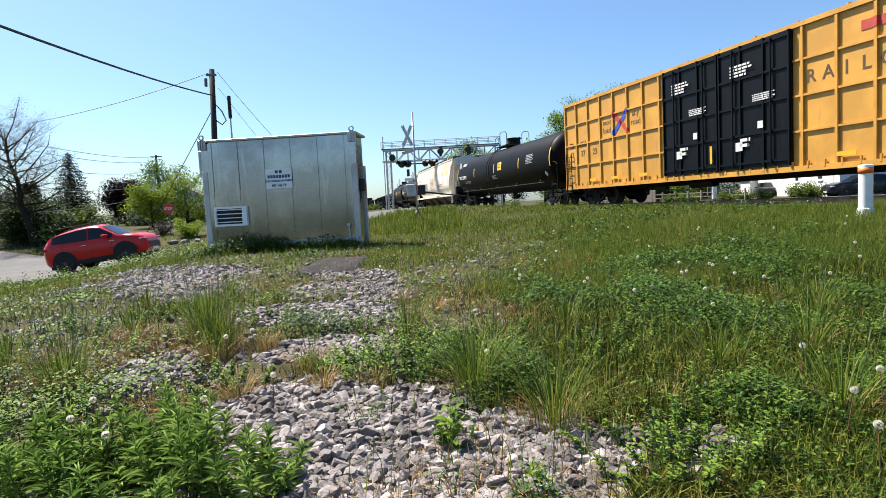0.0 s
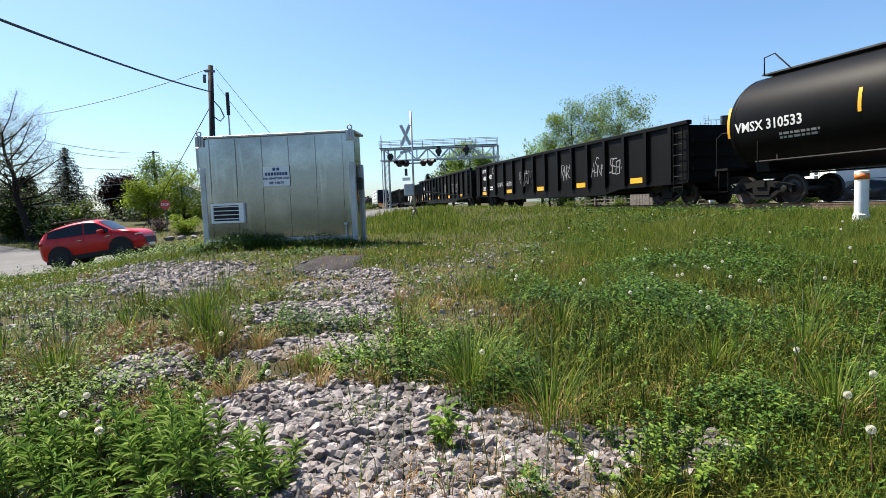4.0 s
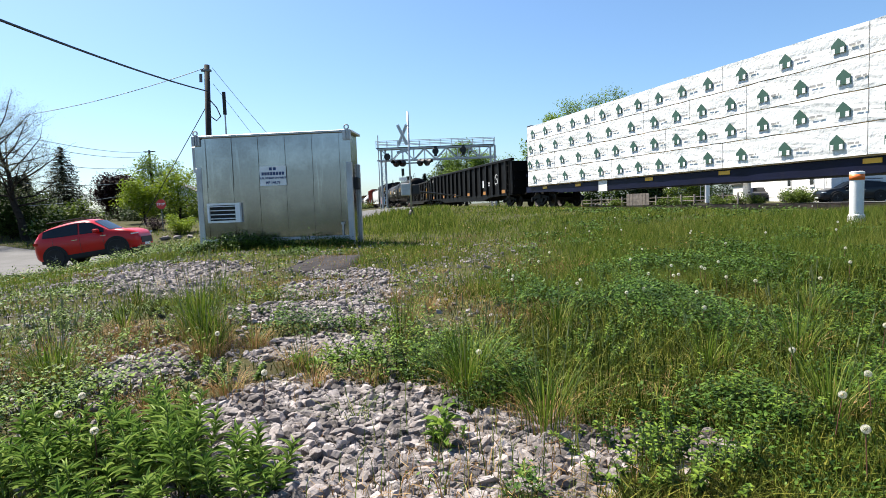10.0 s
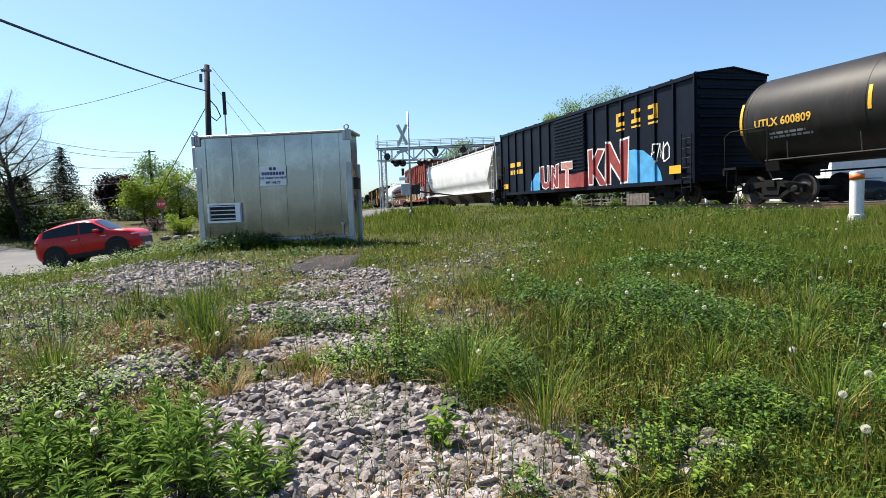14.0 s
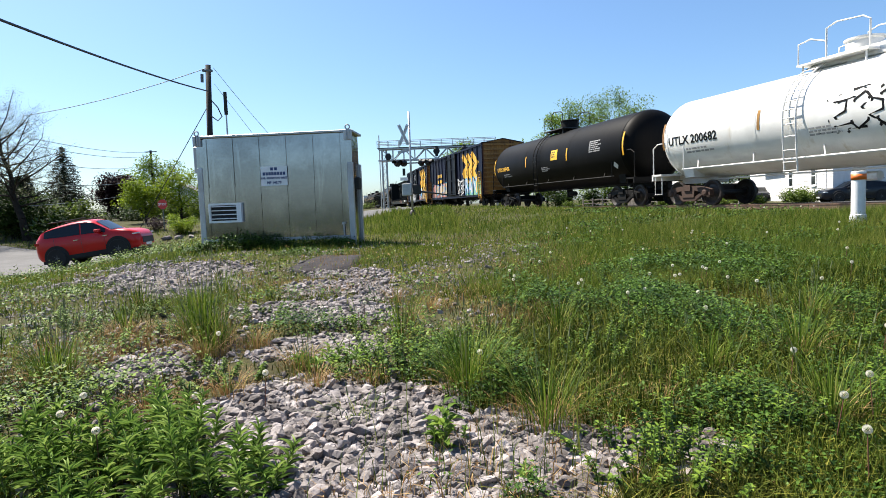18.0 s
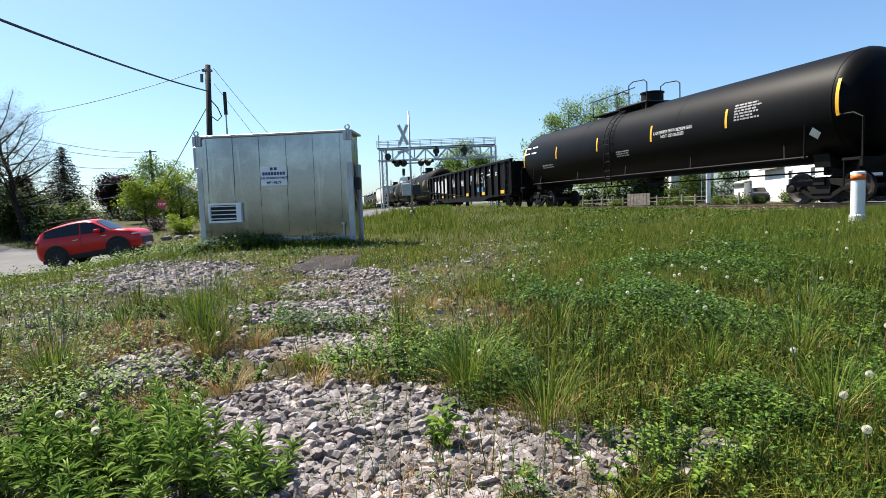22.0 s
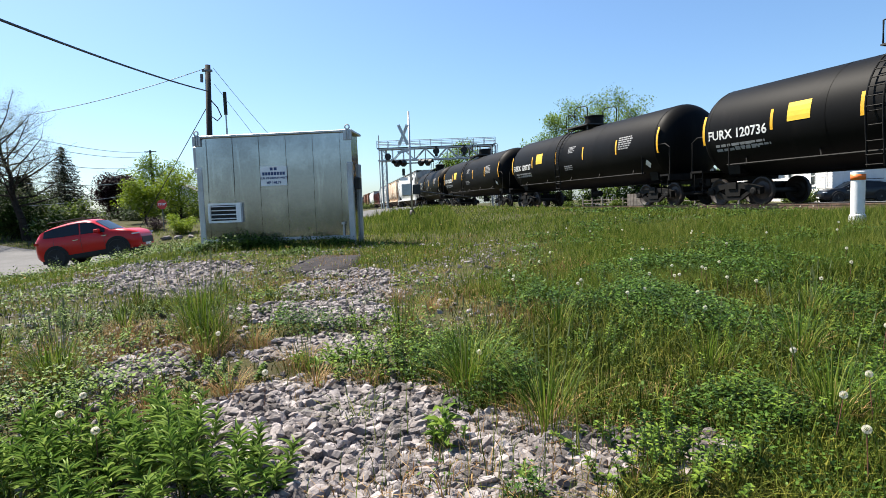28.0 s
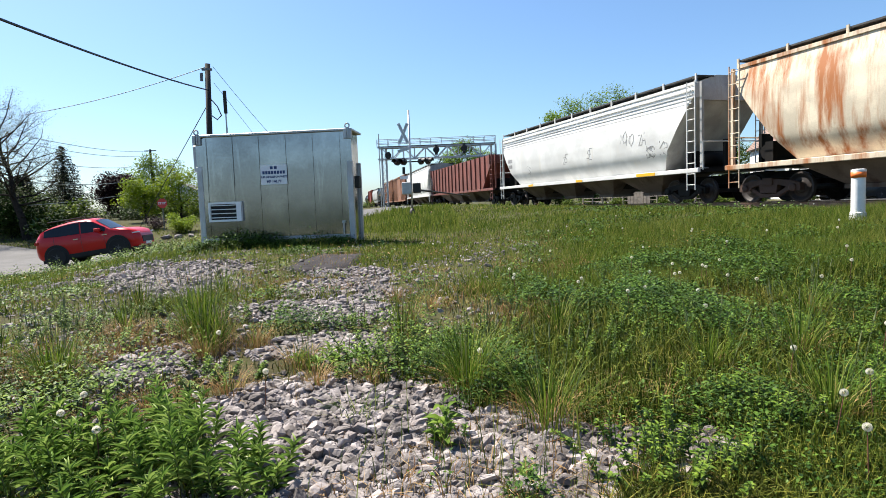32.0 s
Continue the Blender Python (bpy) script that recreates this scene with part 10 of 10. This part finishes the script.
spruce(-38.6, 60.0, 8.0, 2.9, 401)
spruce(-43.8, 62.0, 5.4, 1.5, 402)
spruce(-29.2, 40.5, 3.9, 1.5, 405)
spruce(26.5, 78.0, 6.6, 1.6, 403)
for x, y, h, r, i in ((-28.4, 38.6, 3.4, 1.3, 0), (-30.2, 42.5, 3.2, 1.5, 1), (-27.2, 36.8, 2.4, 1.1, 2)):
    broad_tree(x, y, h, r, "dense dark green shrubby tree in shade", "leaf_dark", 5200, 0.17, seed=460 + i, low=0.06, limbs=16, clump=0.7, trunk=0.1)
spruce(-2.6, 97.0, 6.2, 1.7, 404)
broad_tree(-38.5, 70.0, 5.6, 2.1, "round plum tree with dark purple-red leaves", "leaf_plum", 20000, 0.26, seed=411, low=0.1, limbs=20, clump=1.2)
broad_tree(-36.6, 75.0, 8.3, 2.9, "pale green willow with drooping twigs", "leaf_spring", 6500, 0.3, seed=412, clump=1.2, low=0.25)
broad_tree(-22.9, 45.0, 3.4, 1.4, "bright yellow-green young tree behind the road", "leaf_bright", 6500, 0.17, seed=413, low=0.1, limbs=16, clump=0.62, trunk=0.12)
broad_tree(-20.8, 46.5, 4.3, 1.7, "bright yellow-green young tree behind the road", "leaf_bright", 5500, 0.17, seed=414, low=0.08, limbs=16, clump=0.6, trunk=0.12)
broad_tree(-25.6, 35.8, 9.4, 2.9, "half-bare dark-trunked tree coming into bud", "bud_grey", 15000, 0.06, seed=415, low=0.3, limbs=30, clump=0.5, trunk=0.24, tilt=(-1.6, 0.5), bare_tips=True)
broad_tree(-31.5, 40.0, 9.4, 3.6, "half-bare dark-trunked tree coming into bud", "bud_grey", 7000, 0.09, seed=416, low=0.3, limbs=18, clump=0.7, trunk=0.2, bare_tips=True)
broad_tree(16.4, 75.0, 13.4, 4.6, "light green leafing tree with an open crown", "leaf_spring", 17000, 0.24, seed=421, clump=1.0, bare_tips=True, trunk=0.32, limbs=16)
broad_tree(21.1, 70.0, 13.6, 4.3, "light green leafing tree with an open crown", "leaf_spring", 15000, 0.22, seed=422, clump=0.9, bare_tips=True, trunk=0.3, limbs=16, bark="bark_light")
broad_tree(13.5, 80.0, 8.6, 3.6, "light green leafing tree beside the line", "leaf_spring", 6000, 0.32, seed=423, clump=1.2, trunk=0.25, limbs=14)
broad_tree(25.5, 74.0, 7.0, 3.0, "green bushy tree beside the line", "leaf_dark", 6000, 0.32, seed=424, clump=1.1, trunk=0.22, low=0.1)
broad_tree(19.0, 68.0, 4.8, 3.0, "green bushy tree beside the line", "leaf_spring", 6000, 0.28, seed=425, clump=1.0, trunk=0.16, low=0.08)
broad_tree(13.0, 72.0, 4.6, 2.6, "green bushy tree beside the line", "leaf_spring", 5000, 0.28, seed=426, clump=1.0, trunk=0.16, low=0.08)
broad_tree(4.2, 95.0, 11.6, 4.2, "mid-green tree behind the signal bridge", "leaf_spring", 15000, 0.3, seed=427, clump=1.4, trunk=0.3, limbs=16, low=0.12)
broad_tree(1.6, 99.0, 8.6, 3.6, "mid-green tree behind the signal bridge", "leaf_dark", 7500, 0.34, seed=428, clump=1.3, trunk=0.26, low=0.1)
broad_tree(9.8, 101.0, 8.0, 3.6, "mid-green tree behind the signal bridge", "leaf_dark", 7000, 0.34, seed=429, clump=1.3, trunk=0.26, low=0.1)
broad_tree(24.4, 57.0, 3.6, 1.7, "dense green shrub tree beside the outbuilding", "leaf_hedge", 4500, 0.2, seed=430, clump=0.75, trunk=0.12, low=0.08)
broad_tree(44.5, 62.0, 13.4, 3.6, "half-bare tree rising behind the house", "bud_grey", 3500, 0.16, seed=431, clump=0.8, trunk=0.25, bare_tips=True)
broad_tree(52.0, 70.0, 12.0, 4.4, "half-bare tree rising behind the house", "bud_grey", 3500, 0.18, seed=432, clump=0.9, trunk=0.25, bare_tips=True)


def bush(x, y, h, r, label, material, n, leaf, seed, name="bush"):
    rng = random.Random(seed)
    root = thing(name, label, "bush", pose(x, y, ground_z(x, y) - 0.05))
    bm = bmesh.new()
    tips = []
    for _ in range(12):
        a, q = rng.uniform(0, 6.28), r * math.sqrt(rng.random()) * 0.85
        e = Vector((q * math.cos(a), q * math.sin(a), h * rng.uniform(0.3, 0.85) * (1 - 0.35 * q / r)))
        rod(bm, (q * 0.2 * math.cos(a), q * 0.2 * math.sin(a), 0), e, 0.025, 5, 0.01)
        tips += [e, e * 0.6]
    part("stem", bm, M["bark"], root)
    part("foliage", crown_leaves([t[:] for t in tips], min(r, h) * 0.4, n, leaf, material), None, root)
    return root


broad_tree(36.6, 72.0, 7.4, 2.2, "mid-green tree between the houses", "leaf_hedge", 5000, 0.26, seed=433, clump=0.9, trunk=0.16, low=0.12)
broad_tree(51.0, 70.0, 16.6, 3.0, "leafing tree rising behind the white house", "leaf_spring", 5000, 0.26, seed=434, clump=0.8, bare_tips=True, trunk=0.3, limbs=14)
spruce(26.2, 71.0, 7.6, 1.5, 435)
bush(-16.3, 36.5, 1.7, 1.0, "rounded light green garden bush", "leaf_bright", 3500, 0.11, 441)
bush(-19.0, 38.5, 1.1, 0.9, "reddish-leaved low garden bush", "leaf_plum", 1500, 0.1, 442)
bush(-14.5, 38.0, 0.9, 1.0, "low dark green garden bush", "leaf_dark", 1800, 0.1, 443)
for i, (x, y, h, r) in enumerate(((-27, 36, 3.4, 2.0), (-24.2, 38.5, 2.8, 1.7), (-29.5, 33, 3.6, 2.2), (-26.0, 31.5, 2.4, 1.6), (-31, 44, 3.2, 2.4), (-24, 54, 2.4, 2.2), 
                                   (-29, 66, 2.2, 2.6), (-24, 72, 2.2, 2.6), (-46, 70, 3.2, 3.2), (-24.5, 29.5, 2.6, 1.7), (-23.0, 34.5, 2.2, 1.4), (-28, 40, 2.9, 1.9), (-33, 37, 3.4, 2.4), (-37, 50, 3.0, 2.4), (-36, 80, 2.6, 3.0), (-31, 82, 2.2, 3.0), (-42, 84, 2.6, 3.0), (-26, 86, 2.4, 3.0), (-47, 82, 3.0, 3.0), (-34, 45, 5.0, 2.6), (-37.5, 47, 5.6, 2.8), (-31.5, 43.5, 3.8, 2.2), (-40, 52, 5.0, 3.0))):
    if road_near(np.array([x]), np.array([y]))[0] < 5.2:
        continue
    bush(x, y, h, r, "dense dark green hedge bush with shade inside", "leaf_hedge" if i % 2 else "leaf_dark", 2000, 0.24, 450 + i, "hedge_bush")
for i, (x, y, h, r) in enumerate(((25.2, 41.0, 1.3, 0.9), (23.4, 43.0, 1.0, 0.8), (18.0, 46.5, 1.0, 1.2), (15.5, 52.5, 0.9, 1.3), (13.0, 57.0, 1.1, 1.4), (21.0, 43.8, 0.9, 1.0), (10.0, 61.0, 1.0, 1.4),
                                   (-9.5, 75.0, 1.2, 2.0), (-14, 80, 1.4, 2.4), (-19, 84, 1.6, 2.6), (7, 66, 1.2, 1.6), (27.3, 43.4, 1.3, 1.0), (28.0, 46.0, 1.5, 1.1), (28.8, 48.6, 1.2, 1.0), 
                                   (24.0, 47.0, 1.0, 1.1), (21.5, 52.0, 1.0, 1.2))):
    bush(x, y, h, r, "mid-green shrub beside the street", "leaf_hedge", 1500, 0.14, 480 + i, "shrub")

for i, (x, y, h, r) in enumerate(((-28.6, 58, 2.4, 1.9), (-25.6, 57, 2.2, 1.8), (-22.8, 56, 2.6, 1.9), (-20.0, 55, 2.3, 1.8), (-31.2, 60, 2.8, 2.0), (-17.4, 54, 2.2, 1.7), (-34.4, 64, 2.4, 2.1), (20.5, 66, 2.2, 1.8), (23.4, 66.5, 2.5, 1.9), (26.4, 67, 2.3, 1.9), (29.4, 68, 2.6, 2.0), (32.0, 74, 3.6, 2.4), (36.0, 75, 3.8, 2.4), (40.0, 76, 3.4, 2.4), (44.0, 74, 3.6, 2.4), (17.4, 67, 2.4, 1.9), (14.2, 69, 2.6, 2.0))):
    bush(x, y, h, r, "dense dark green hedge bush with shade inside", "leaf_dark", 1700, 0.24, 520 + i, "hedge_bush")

# hedge on the far side of the verge, mirrored in the shed's wall
for i in range(10):
    bush(-23 + 3.1 * i, -13.5 - 0.7 * (i % 3), 3.3, 2.2, "tall dense dark hedge bush along the verge", "leaf_dark", 900, 0.34, 560 + i, "hedge_bush")

# rock edging of the garden bed
for i in range(9):
    bm = rock_shapes(9)[i]
    single("garden_rock", bm, M["stone"], "pale rounded rock edging a garden bed", "rock", m=Matrix.LocRotScale((-16.0 + 0.62 * i, 33.6 + 0.25 * i, ground_z(-16 + 0.62 * i, 33.6) + 0.1), Euler((0, 0, i)), Vector((0.34, 0.26, 0.24))),
           group="rocks edging the garden bed")


def motions():
    for ob, s0 in CARS:
        rows = []
        for k in range(33):
            p, h = on_line(s0 - SPEED * k)
            rows.append((k, pose(p.x, p.y, RAIL_TOP, 0, 0, 90 + math.degrees(h))))
        walk(ob, rows)


motions()
